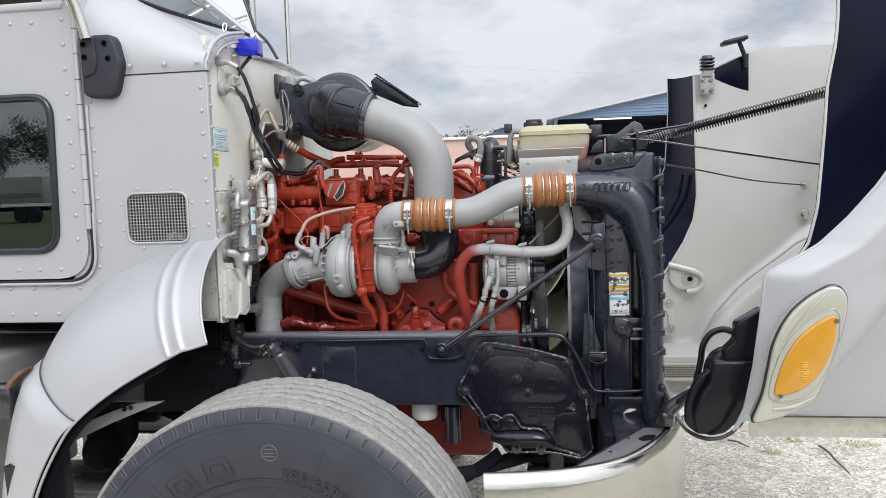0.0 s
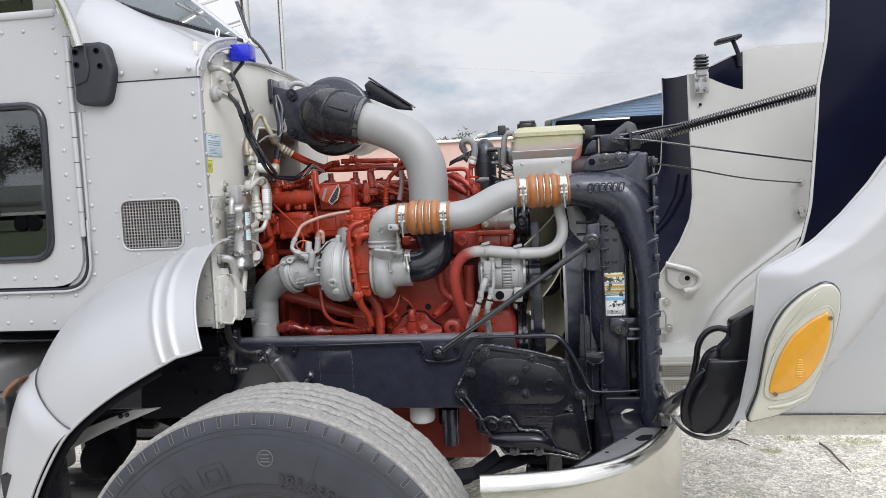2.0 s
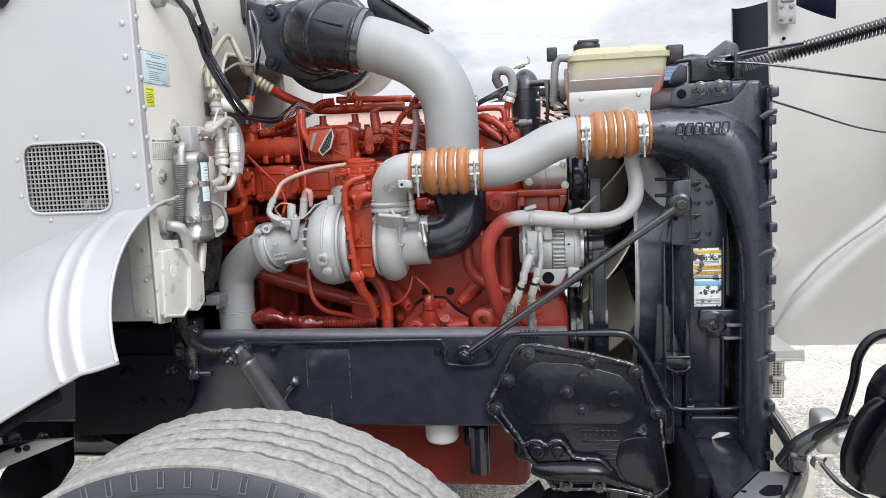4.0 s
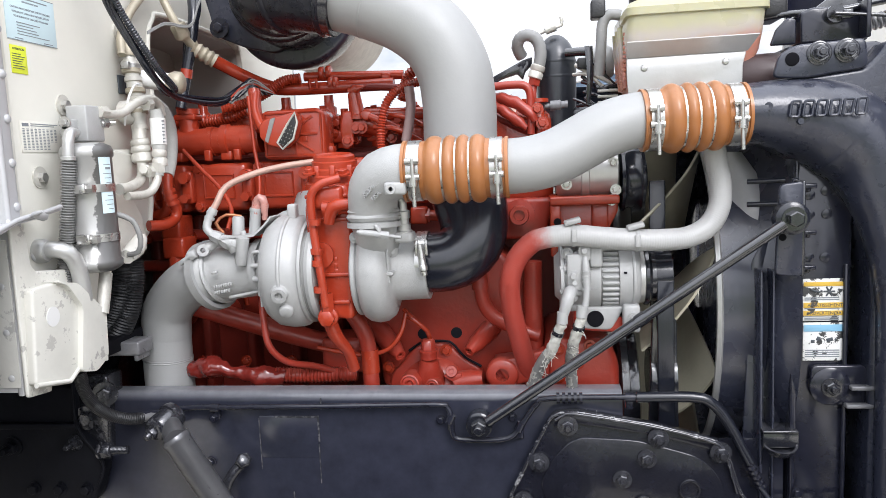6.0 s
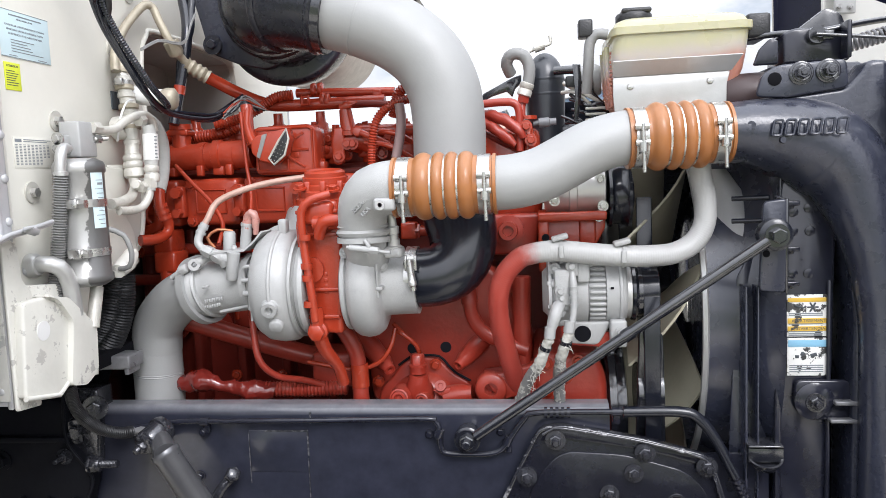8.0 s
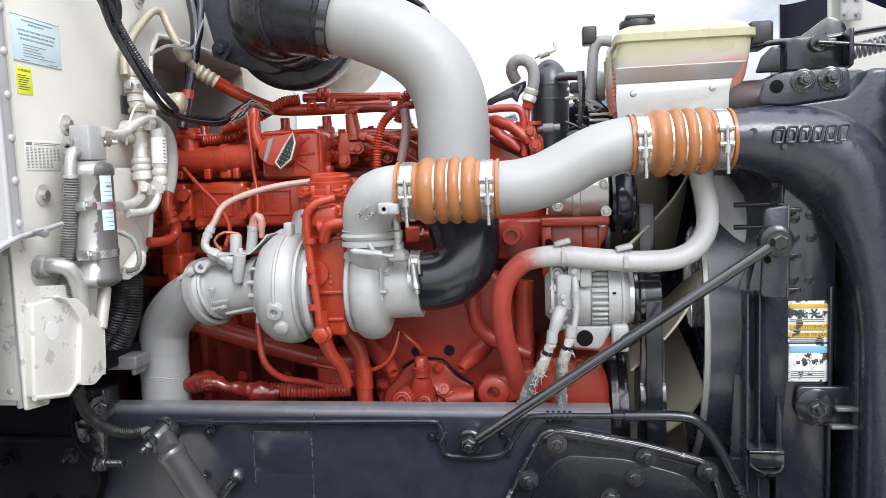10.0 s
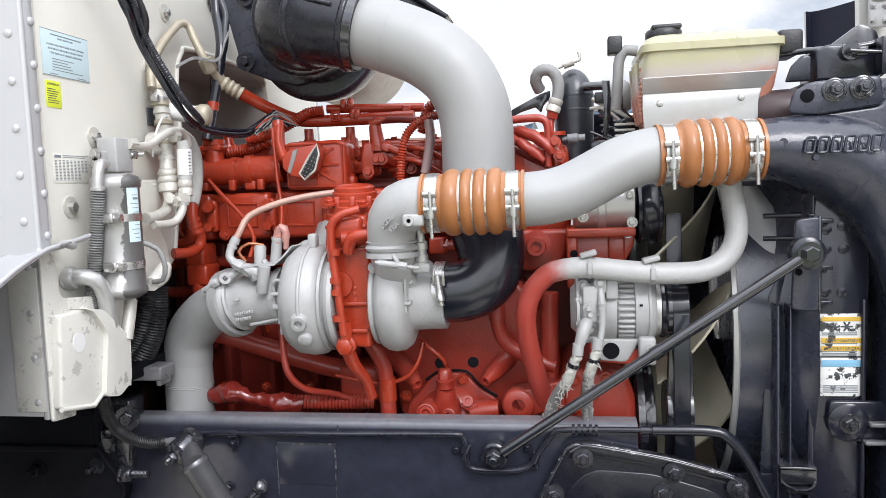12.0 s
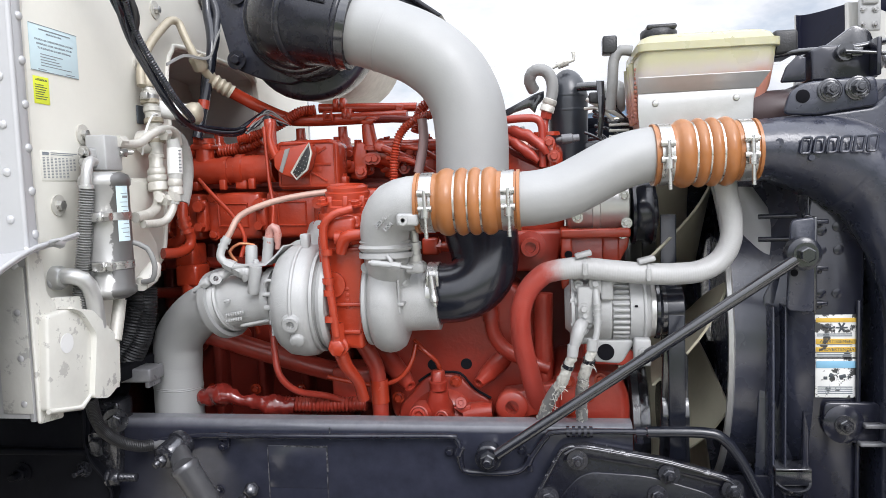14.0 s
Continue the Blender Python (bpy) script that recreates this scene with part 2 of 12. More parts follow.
RUBBER = paint("black_rubber", (0.010, 0.0115, 0.018), 0.22, 0.0, (0.022, 0.024, 0.031), 0.25, 0.15, 30, 0.05, 60, spec=0.6, coat=0.1, sharp=0.3)
TYRE = paint("tyre_rubber", (0.030, 0.032, 0.042), 0.45, 0.0, (0.046, 0.047, 0.055), 0.45, 0.2, 12, 0.25, 150, patch=5, sharp=0.35)
TREAD = paint("worn_tread_rubber", (0.245, 0.238, 0.222), 0.85, 0.0, (0.10, 0.097, 0.092), 0.45, 0.3, 90, 1.0, 160, patch=48, sharp=0.25)
GROOVE = paint("tread_groove_rubber", (0.024, 0.025, 0.030), 0.6, 0.0, (0.06, 0.058, 0.056), 0.4, 0.2, 60, 0.6, 150, patch=40, sharp=0.3)
SCUFF = paint("scuffed_rubber_rim", (0.10, 0.10, 0.104), 0.7, 0.0, (0.06, 0.06, 0.062), 0.5, 0.2, 60, 0.6, 150, patch=60, sharp=0.2)
SILICONE = paint("orange_silicone", (0.31, 0.118, 0.036), 0.30, 0.0, (0.26, 0.105, 0.045), 0.45, 0.12, 10, 0.3, 60, dust=0.22, dust_color=(0.46, 0.33, 0.23), patch=9, sharp=0.4)
PLASTIC = paint("black_plastic", (0.022, 0.022, 0.024), 0.38, 0.0, None, 0, 0.15, 40, 0.5, 260)
GREYHOSE = paint("grey_hose", (0.22, 0.22, 0.215), 0.5, 0.0, (0.40, 0.39, 0.37), 0.4, 0.1, 30, 0.3, 150, patch=20, sharp=0.2)
DUSTYHOSE = paint("dusty_pale_hose", (0.42, 0.42, 0.40), 0.6, 0.0, (0.20, 0.195, 0.18), 0.42, 0.14, 30, 0.5, 160, patch=26, sharp=0.12)
FITTING = paint("grimy_pipe_fitting", (0.52, 0.505, 0.46), 0.45, 0.25, (0.30, 0.26, 0.20), 0.4, 0.14, 40, 0.5, 120, patch=24, sharp=0.2)
SLEEVE = paint("fibre_sleeve", (0.46, 0.45, 0.41), 0.85, 0.0, (0.13, 0.125, 0.12), 0.55, 0.25, 60, 1.0, 260, patch=34, sharp=0.12)
GREY = paint("grey_alcove_paint", (0.42, 0.405, 0.385), 0.6, 0.0, (0.52, 0.50, 0.46), 0.3, 0.08, 6, 0.2, 60, sharp=0.3)
FANBLADE = paint("yellowed_nylon_fan", (0.40, 0.375, 0.285), 0.42, 0.0, (0.24, 0.22, 0.16), 0.45, 0.12, 8, 0.2, 60, patch=7, sharp=0.4)
BUCKET = paint("glossy_black_moulding", (0.005, 0.005, 0.008), 0.22, 0.0, (0.012, 0.012, 0.015), 0.3, 0.2, 20, 0.15, 60, spec=0.35)
VENTWIRE = paint("dull_wire_mesh", (0.26, 0.255, 0.245), 0.5, 0.1, (0.17, 0.165, 0.16), 0.4, 0.1, 40, 0.2, 120)
BLUE_LABEL = paint("pale_blue_label", (0.55, 0.68, 0.72), 0.45, 0, None, 0, 0.03, 10, 0)
YELLOW_LABEL = paint("yellow_green_label", (0.66, 0.72, 0.05), 0.45, 0, None, 0, 0.03, 10, 0)
WHITE_LABEL = paint("white_label", (0.76, 0.76, 0.74), 0.45, 0, None, 0, 0.03, 10, 0)
STICKER = paint("torn_white_sticker", (0.74, 0.74, 0.72), 0.5, 0, (0.04, 0.04, 0.04), 0.62, 0.05, 10, 0, patch=38, sharp=0.02)
STICKER_Y = paint("torn_amber_sticker", (0.66, 0.42, 0.06), 0.5, 0, (0.05, 0.04, 0.03), 0.5, 0.06, 10, 0, patch=38, sharp=0.02)
STICKER_B = paint("blue_sticker_band", (0.22, 0.45, 0.62), 0.5, 0, None, 0, 0.05, 10, 0)
INK = paint("dark_ink", (0.06, 0.07, 0.08), 0.6, 0, None, 0, 0.05, 10, 0)
PALE_INK = paint("grey_print", (0.20, 0.22, 0.24), 0.6, 0, None, 0, 0.05, 10, 0)
AMBER = paint("amber_lens", (0.50, 0.235, 0.018), 0.16, 0.0, (0.34, 0.150, 0.022), 0.5, 0.16, 9, 0.25, 60, coat=0.6, patch=13, sharp=0.45)
LAMPBODY = paint("yellowed_clear_lamp", (0.42, 0.41, 0.345), 0.12, 0.15, (0.33, 0.315, 0.25), 0.45, 0.07, 8, 0.05, 80, coat=0.6, patch=12, sharp=0.4)
BARK = paint("bark", (0.13, 0.10, 0.075), 0.9, 0, None, 0, 0.2, 8, 0.6, 12)
BLUE_ROOF = paint("blue_metal_siding", (0.17, 0.245, 0.36), 0.5, 0.0, (0.22, 0.29, 0.40), 0.3, 0.05, 0.6, 0, patch=0.5, sharp=0.3)
SHROUD = paint("dusty_shroud_plastic", (0.026, 0.029, 0.046), 0.26, 0.0, (0.055, 0.059, 0.076), 0.4, 0.15, 9, 0.2, 40, spec=0.8, coat=0.3, patch=5, sharp=0.4)
# near-black puts the shade of interiors, holes and wheel wells into colour
DARKBOX = paint("near_black_shade", (0.008, 0.008, 0.010), 0.85, 0, None, 0, 0.1, 5, 0, spec=0.05)
WHITE_TRIM = paint("white_metal_trim", (0.70, 0.70, 0.69), 0.5, 0, None, 0, 0.04, 2, 0)
RUSTROOF = paint("faded_red_trailer", (0.50, 0.34, 0.29), 0.6, 0, (0.55, 0.48, 0.43), 0.5, 0.08, 1, 0, patch=1.2, sharp=0.2)


def clear(name, color, rough, trans, ior=1.45, metal=0.0):
    m = bpy.data.materials.new(name)
    m.use_nodes = True
    b = m.node_tree.nodes["Principled BSDF"]
    b.inputs["Base Color"].default_value = (*color, 1)
    b.inputs["Roughness"].default_value, b.inputs["Transmission Weight"].default_value = rough, trans
    b.inputs["IOR"].default_value, b.inputs["Metallic"].default_value = ior, metal
    return m


GLASS = clear("tinted_glass", (0.15, 0.23, 0.25), 0.0, 1.0, 1.95)
BLUELENS = clear("blue_lens", (0.01, 0.02, 0.62), 0.12, 0.35)
BLUELENS.node_tree.nodes["Principled BSDF"].inputs["Coat Weight"].default_value = 0.5
TANK = paint("yellowed_tank_plastic", (0.44, 0.42, 0.275), 0.28, 0.0, (0.40, 0.365, 0.205), 0.4, 0.06, 6, 0.12, 40, patch=6, sharp=0.4)
_b = TANK.node_tree.nodes["Principled BSDF"]
_b.inputs["Subsurface Weight"].default_value, _b.inputs["Subsurface Radius"].default_value = 0.5, (0.03, 0.025, 0.012)
PLASTICDOME = paint("dull_black_canister", (0.022, 0.025, 0.032), 0.30, 0.0, (0.05, 0.053, 0.06), 0.4, 0.2, 14, 0.25, 60, spec=0.6, dust=0.2, dust_from=0.0, dust_color=(0.25, 0.26, 0.28), patch=12, sharp=0.4)


def two_tone(m, other, axis, at, width, wobble=0.4, scale=18.0):
    """Adds a second paint that takes over along a line (object metres), with a ragged edge."""
    nt = m.node_tree
    b = nt.nodes["Principled BSDF"]
    src = b.inputs["Base Color"].links[0].from_socket
    co = nt.nodes.new("ShaderNodeTexCoord").outputs["Object"]
    dot = nt.nodes.new("ShaderNodeVectorMath")
    dot.operation = "DOT_PRODUCT"
    dot.inputs[1].default_value = axis
    n = node(nt, "ShaderNodeTexNoise", Scale=scale, Detail=7.0, Roughness=0.65)
    mul = nt.nodes.new("ShaderNodeMath")
    mul.operation = "MULTIPLY_ADD"
    mul.inputs[1].default_value = width * wobble * 2
    r = nt.nodes.new("ShaderNodeMapRange")
    r.interpolation_type = "SMOOTHSTEP"
    r.inputs["From Min"].default_value, r.inputs["From Max"].default_value = at - width / 2 + width * wobble, at + width / 2 + width * wobble
    mx = nt.nodes.new("ShaderNodeMix")
    mx.data_type = "RGBA"
    mx.inputs["B"].default_value = (*other, 1)
    nt.links.new(co, dot.inputs[0]), nt.links.new(co, n.inputs["Vector"])
    nt.links.new(n.outputs["Fac"], mul.inputs[0]), nt.links.new(dot.outputs["Value"], mul.inputs[2])
    nt.links.new(mul.outputs["Value"], r.inputs["Value"])
    nt.links.new(r.outputs["Result"], mx.inputs["Factor"])
    nt.links.new(src, mx.inputs["A"])
    nt.links.new(mx.outputs["Result"], b.inputs["Base Color"])
    return m


two_tone(TANK, (0.46, 0.41, 0.37), (0.04, 0, -1), -0.098, 0.03, 0.3)
two_tone(TANK, (0.44, 0.20, 0.15), (0.12, 0, -1), -0.070, 0.03, 0.3)
HOSE2 = two_tone(paint("red_and_silver_hose_paint", (0.36, 0.046, 0.032), 0.42, 0, (0.28, 0.04, 0.03), 0.4, 0.12, 9, 0.3, 90, dust=0.25, patch=10, sharp=0.25), (0.40, 0.40, 0.395), (1, 0, 0.3), -0.005, 0.05, 0.5, 30.0)



def gravel():
    """Crushed limerock: grit of several sizes in greys and beiges, over damp and dusty patches."""
    m = paint("limerock_gravel", (0.70, 0.65, 0.56), 0.95, 0, (0.45, 0.425, 0.33), 0.42, 0.2, 3.0, 0, patch=1.3, sharp=0.35)
    nt = m.node_tree
    b = nt.nodes["Principled BSDF"]
    co = nt.nodes.new("ShaderNodeTexCoord").outputs["Object"]
    base = b.inputs["Base Color"].links[0].from_socket
    height = None
    for scale, amount, lo, hi in ((38.0, 0.55, 0.50, 1.30), (95.0, 0.65, 0.42, 1.35)):
        v = node(nt, "ShaderNodeTexVoronoi", Scale=scale)
        nt.links.new(co, v.inputs["Vector"])
        grey = nt.nodes.new("ShaderNodeSeparateColor")
        nt.links.new(v.outputs["Color"], grey.inputs["Color"])
        gain = nt.nodes.new("ShaderNodeMapRange")
        gain.inputs["To Min"].default_value, gain.inputs["To Max"].default_value = lo, hi
        nt.links.new(grey.outputs["Red"], gain.inputs["Value"])
        hsv = nt.nodes.new("ShaderNodeHueSaturation")
        hsv.inputs["Fac"].default_value = amount
        nt.links.new(gain.outputs["Result"], hsv.inputs["Value"])
        nt.links.new(base, hsv.inputs["Color"])
        base = hsv.outputs["Color"]
        if height is None:
            height = v.outputs["Distance"]
        else:
            add = nt.nodes.new("ShaderNodeMath")
            nt.links.new(height, add.inputs[0]), nt.links.new(v.outputs["Distance"], add.inputs[1])
            height = add.outputs["Value"]
    moss = node(nt, "ShaderNodeTexNoise", Scale=2.6, Detail=8.0, Roughness=0.72)
    nt.links.new(co, moss.inputs["Vector"])
    edge = nt.nodes.new("ShaderNodeMapRange")
    edge.inputs["From Min"].default_value, edge.inputs["From Max"].default_value, edge.inputs["To Max"].default_value = 0.54, 0.70, 0.55
    nt.links.new(moss.outputs["Fac"], edge.inputs["Value"])
    mx = nt.nodes.new("ShaderNodeMix")
    mx.data_type = "RGBA"
    mx.inputs["B"].default_value = (0.36, 0.36, 0.20, 1)
    nt.links.new(edge.outputs["Result"], mx.inputs["Factor"]), nt.links.new(base, mx.inputs["A"])
    nt.links.new(mx.outputs["Result"], b.inputs["Base Color"])
    bp = nt.nodes.new("ShaderNodeBump")
    bp.inputs["Strength"].default_value, bp.inputs["Distance"].default_value = 0.8, 0.010
    nt.links.new(height, bp.inputs["Height"])
    nt.links.new(bp.outputs["Normal"], b.inputs["Normal"])
    return m


GRAVEL = gravel()


def leaf(name, color):
    m = paint(name, color, 0.6, 0, None, 0, 0.15, 3, 0)
    nt = m.node_tree
    geo, hsv, span = nt.nodes.new("ShaderNodeNewGeometry"), nt.nodes.new("ShaderNodeHueSaturation"), nt.nodes.new("ShaderNodeMapRange")
    span.inputs["To Min"].default_value, span.inputs["To Max"].default_value = 0.55, 1.5
    b = nt.nodes["Principled BSDF"]
    src = b.inputs["Base Color"].links[0].from_socket
    nt.links.new(geo.outputs["Random Per Island"], span.inputs["Value"])
    nt.links.new(span.outputs["Result"], hsv.inputs["Value"])
    nt.links.new(src, hsv.inputs["Color"])
    nt.links.new(hsv.outputs["Color"], b.inputs["Base Color"])
    return m


STONE = leaf("pale_stone", (0.62, 0.58, 0.51))
LEAF = leaf("tree_leaves", (0.115, 0.125, 0.085))
GRASS = leaf("grass_blades", (0.40, 0.41, 0.19))


# ---- building blocks ----
BASE = {}
SET_OUT = []      # while it holds a matrix, parts are built through it


def thing(name, at, label, category, group="", kind=""):
    """A top-level Empty at its base."""
    ob = new(name)
    ob.location, ob.empty_display_size = at, 0.05
    BASE[ob.name] = Vector(at)
    return tagged(ob, label, category, group, kind)


def finish(bm, smooth=50):
    bmesh.ops.remove_doubles(bm, verts=bm.verts, dist=1e-6)
    bmesh.ops.recalc_face_normals(bm, faces=bm.faces)
    lim = math.cos(radians(smooth))
    for f in bm.faces:
        f.smooth = True
    for e in bm.edges:
        if len(e.link_faces) == 2 and e.link_faces[0].normal.dot(e.link_faces[1].normal) < lim:
            e.smooth = False
    return bm


def part(name, bm, mat, parent, label="", smooth=50):
    """One mesh object, built in world metres, under a thing or a part."""
    if SET_OUT:
        bmesh.ops.transform(bm, matrix=SET_OUT[-1], verts=bm.verts)
    finish(bm, smooth)
    base = BASE[parent.name]
    bmesh.ops.translate(bm, verts=bm.verts, vec=-base)
    me = bpy.data.meshes.new(name)
    bm.to_mesh(me)
    bm.free()
    me.materials.append(mat)
    ob = new(name, me)
    ob.parent = parent
    BASE[ob.name] = base
    return tagged(ob, label)


def piece(name, me, parent, place, label=""):
    """An object on a shared mesh, at a pose in world metres, under a thing or a part."""
    ob = new(name, me)
    ob.parent = parent
    ob.matrix_basis = Matrix.Translation(-BASE[parent.name]) @ (SET_OUT[-1] if SET_OUT else Matrix()) @ place
    BASE[ob.name] = BASE[parent.name]
    return tagged(ob, label)


def whole(name, bm, mat, label, category, group="", kind="", smooth=50):
    """A top-level thing of one mesh, with its origin at its base."""
    finish(bm, smooth)
    lo = [min(v.co[i] for v in bm.verts) for i in range(3)]
    hi = [max(v.co[i] for v in bm.verts) for i in range(3)]
    base = Vector(((lo[0] + hi[0]) / 2, (lo[1] + hi[1]) / 2, lo[2]))
    bmesh.ops.translate(bm, verts=bm.verts, vec=-base)
    me = bpy.data.meshes.new(name)
    bm.to_mesh(me)
    bm.free()
    me.materials.append(mat)
    ob = new(name, me)
    ob.location = base
    BASE[ob.name] = base
    return tagged(ob, label, category, group, kind)


def crumple(bm, amp, size, seed):
    """Creases a skin along its normals."""
    bm.normal_update()
    off = [noise.noise(v.co / size + Vector((seed, 0, 0))) + 0.6 * abs(noise.noise(v.co / size * 2.3)) for v in bm.verts]
    for v, o in zip(bm.verts, off):
        v.co += v.normal * amp * o
    return bm


def shared(name, bm, mat, smooth=40):
    finish(bm, smooth)
    me = bpy.data.meshes.new(name)
    bm.to_mesh(me)
    bm.free()
    me.materials.append(mat)
    return me


def join(*bms):
    out = bmesh.new()
    for b in bms:
        me = bpy.data.meshes.new("tmp")
        b.to_mesh(me)
        out.from_mesh(me)
        bpy.data.meshes.remove(me)
        b.free()
    return out


def curve_points(pts, step=0.012):
    """A smooth line through the points (Catmull-Rom)."""
    p = [Vector(q) for q in pts]
    if len(p) == 2:
        return p
    p = [p[0] * 2 - p[1]] + p + [p[-1] * 2 - p[-2]]
    out = []
    for i in range(1, len(p) - 2):
        a, b, c, d = p[i - 1:i + 3]
        n = max(2, int((c - b).length / step))
        for k in range(n):
            t = k / n
            out.append(0.5 * ((2 * b) + (c - a) * t + (2 * a - 5 * b + 4 * c - d) * t * t + (3 * b - a - 3 * c + d) * t ** 3))
    out.append(p[-2])
    return out


def tube(pts, r, seg=14, step=0.012, corr=None, caps=True, straight=False, squash=1.0):
    """A round bar or pipe along a smooth line; r is a radius or a list of radii along it; corr: (pitch, depth) of its rings."""
    if straight:
        line = [Vector(q) for q in pts]
    else:
        line = curve_points(pts, min(step, corr[0] / 4) if corr else step)
    if corr and len(line) == 2:
        n = max(2, int((line[1] - line[0]).length / (corr[0] / 4)))
        line = [line[0].lerp(line[1], i / n) for i in range(n + 1)]
    if isinstance(r, (list, tuple)) and len(line) == 2:
        line = [line[0].lerp(line[1], i / 24) for i in range(25)]
    dist = [0.0]
    for a, b in zip(line, line[1:]):
        dist.append(dist[-1] + (b - a).length)
    bm = bmesh.new()
    rings = []
    t0 = (line[1] - line[0]).normalized()
    u = t0.orthogonal().normalized()
    for i, q in enumerate(line):
        t = (line[min(i + 1, len(line) - 1)] - line[max(i - 1, 0)]).normalized()
        u = (u - t * u.dot(t)).normalized()
        v = t.cross(u)
        s = dist[i] / dist[-1]
        if isinstance(r, (list, tuple)):
            f = s * (len(r) - 1)
            k = min(int(f), len(r) - 2)
            rad = r[k] + (r[k + 1] - r[k]) * (f - k)
        else:
            rad = r
        if corr:
            rad += corr[1] * math.cos(2 * math.pi * dist[i] / corr[0])
        rings.append([bm.verts.new(q + (u * math.cos(a) + v * math.sin(a) * squash) * rad) for a in (2 * math.pi * k / seg for k in range(seg))])
    for A, B in zip(rings, rings[1:]):
        for k in range(seg):
            bm.faces.new((A[k], A[(k + 1) % seg], B[(k + 1) % seg], B[k]))
    if caps:
        bm.faces.new(rings[0][::-1]), bm.faces.new(rings[-1])
    return bm


def axis_matrix(p, d):
    return Matrix.Translation(p) @ Vector(d).normalized().to_track_quat("Z", "Y").to_matrix().to_4x4()


def lathe(profile, p, d, seg=32, closed=False, arc=1.0, turn=0.0):
    """Turns (along, radius) pairs round the axis from p along d."""
    bm = bmesh.new()
    m = axis_matrix(p, d)
    n = seg if arc >= 1 else seg + 1
    cols = []
    for k in range(n):
        a = turn + 2 * math.pi * arc * k / seg
        cols.append([bm.verts.new(m @ Vector((r * math.cos(a), r * math.sin(a), z))) for z, r in profile])
    count = len(profile)
    for k in range(seg if arc >= 1 else seg):
        A, B = cols[k], cols[(k + 1) % n]
        for i in range(count if closed else count - 1):
            j = (i + 1) % count
            if (A[i].co - B[i].co).length < 1e-7 and (A[j].co - B[j].co).length < 1e-7:
                continue
            try:
                bm.faces.new((A[i], B[i], B[j], A[j]))
            except ValueError:
                pass
    bmesh.ops.remove_doubles(bm, verts=bm.verts, dist=1e-7)
    bad = [f for f in bm.faces if f.calc_area() < 1e-12]
    if bad:
        bmesh.ops.delete(bm, geom=bad, context="FACES_ONLY")
    if not closed and arc >= 1:
        ends = [e for e in bm.edges if e.is_boundary]
        if ends:
            bmesh.ops.holes_fill(bm, edges=ends, sides=0)
    return bm


def rbox(lo, hi, bevel=0.004, segs=2, turn=None):
    """A box between two corners with rounded edges; turn: degrees about x, y, z through its middle."""
    bm = bmesh.new()
    lo, hi = Vector(lo), Vector(hi)
    mid, size = (lo + hi) / 2, hi - lo
    bmesh.ops.create_cube(bm, size=1, matrix=Matrix.Diagonal((*[abs(s) for s in size], 1)))
    bevel = min(bevel, 0.45 * min(abs(s) for s in size))
    if bevel > 0:
        bmesh.ops.bevel(bm, geom=bm.edges[:], offset=bevel, segments=segs, profile=0.5, affect="EDGES")
    m = pose(*mid, *(turn or (0, 0, 0)))
    bmesh.ops.transform(bm, matrix=m, verts=bm.verts)
    return bm


def round_poly(pts, r, n=4):
    """Rounds the corners of a flat outline; r may be a number or one per corner."""
    out = []
    count = len(pts)
    for i in range(count):
        p, a, b = Vector(pts[i]), Vector(pts[i - 1]), Vector(pts[(i + 1) % count])
        rr = r[i] if isinstance(r, (list, tuple)) else r
        if rr <= 0:
            out.append(p)
            continue
        da, db = (a - p), (b - p)
        k = min(rr, 0.45 * da.length, 0.45 * db.length)
        s, e = p + da.normalized() * k, p + db.normalized() * k
        for j in range(n + 1):
            t = j / n
            out.append((1 - t) ** 2 * s + 2 * t * (1 - t) * p + t * t * e)
    return out


def slab(pts, plane, at, thick, bevel=0.003, r=0.0, segs=2, n=4):
    """A plate: an outline in the plane 'xz', 'yz' or 'xy', from at to at + thick along the third axis."""
    pts = round_poly([Vector(p) for p in pts], r, n) if r else [Vector(p) for p in pts]
    bm = bmesh.new()

    def place(p, h):
        if plane == "xz":
            return Vector((p[0], h, p[1]))
        if plane == "yz":
            return Vector((h, p[0], p[1]))
        return Vector((p[0], p[1], h))

    vs = [bm.verts.new(place(p, at)) for p in pts]
    ws = [bm.verts.new(place(p, at + thick)) for p in pts]
    f1, f2 = bm.faces.new(vs), bm.faces.new(ws[::-1])
    for i in range(len(vs)):
        j = (i + 1) % len(vs)
        bm.faces.new((vs[i], ws[i], ws[j], vs[j]))
    bmesh.ops.recalc_face_normals(bm, faces=bm.faces)
    if bevel:
        rim = [e for e in bm.edges if (f1 in e.link_faces) or (f2 in e.link_faces)]
        bmesh.ops.bevel(bm, geom=rim, offset=bevel, segments=segs, profile=0.5, affect="EDGES", clamp_overlap=True)
    return bm


def sheet(f, us, vs, thick=0.0):
    """A curved skin from f(u, v), with a second skin behind it if it has thickness."""
    bm = bmesh.new()
    grid = [[bm.verts.new(f(u, v)) for v in vs] for u in us]
    faces = []
    for i in range(len(us) - 1):
        for j in range(len(vs) - 1):
            faces.append(bm.faces.new((grid[i][j], grid[i + 1][j], grid[i + 1][j + 1], grid[i][j + 1])))
    if thick:
        bmesh.ops.recalc_face_normals(bm, faces=bm.faces)
        bmesh.ops.solidify(bm, geom=bm.faces[:], thickness=thick)
    return bm


def span(a, b, n):
    return [a + (b - a) * i / (n - 1) for i in range(n)]


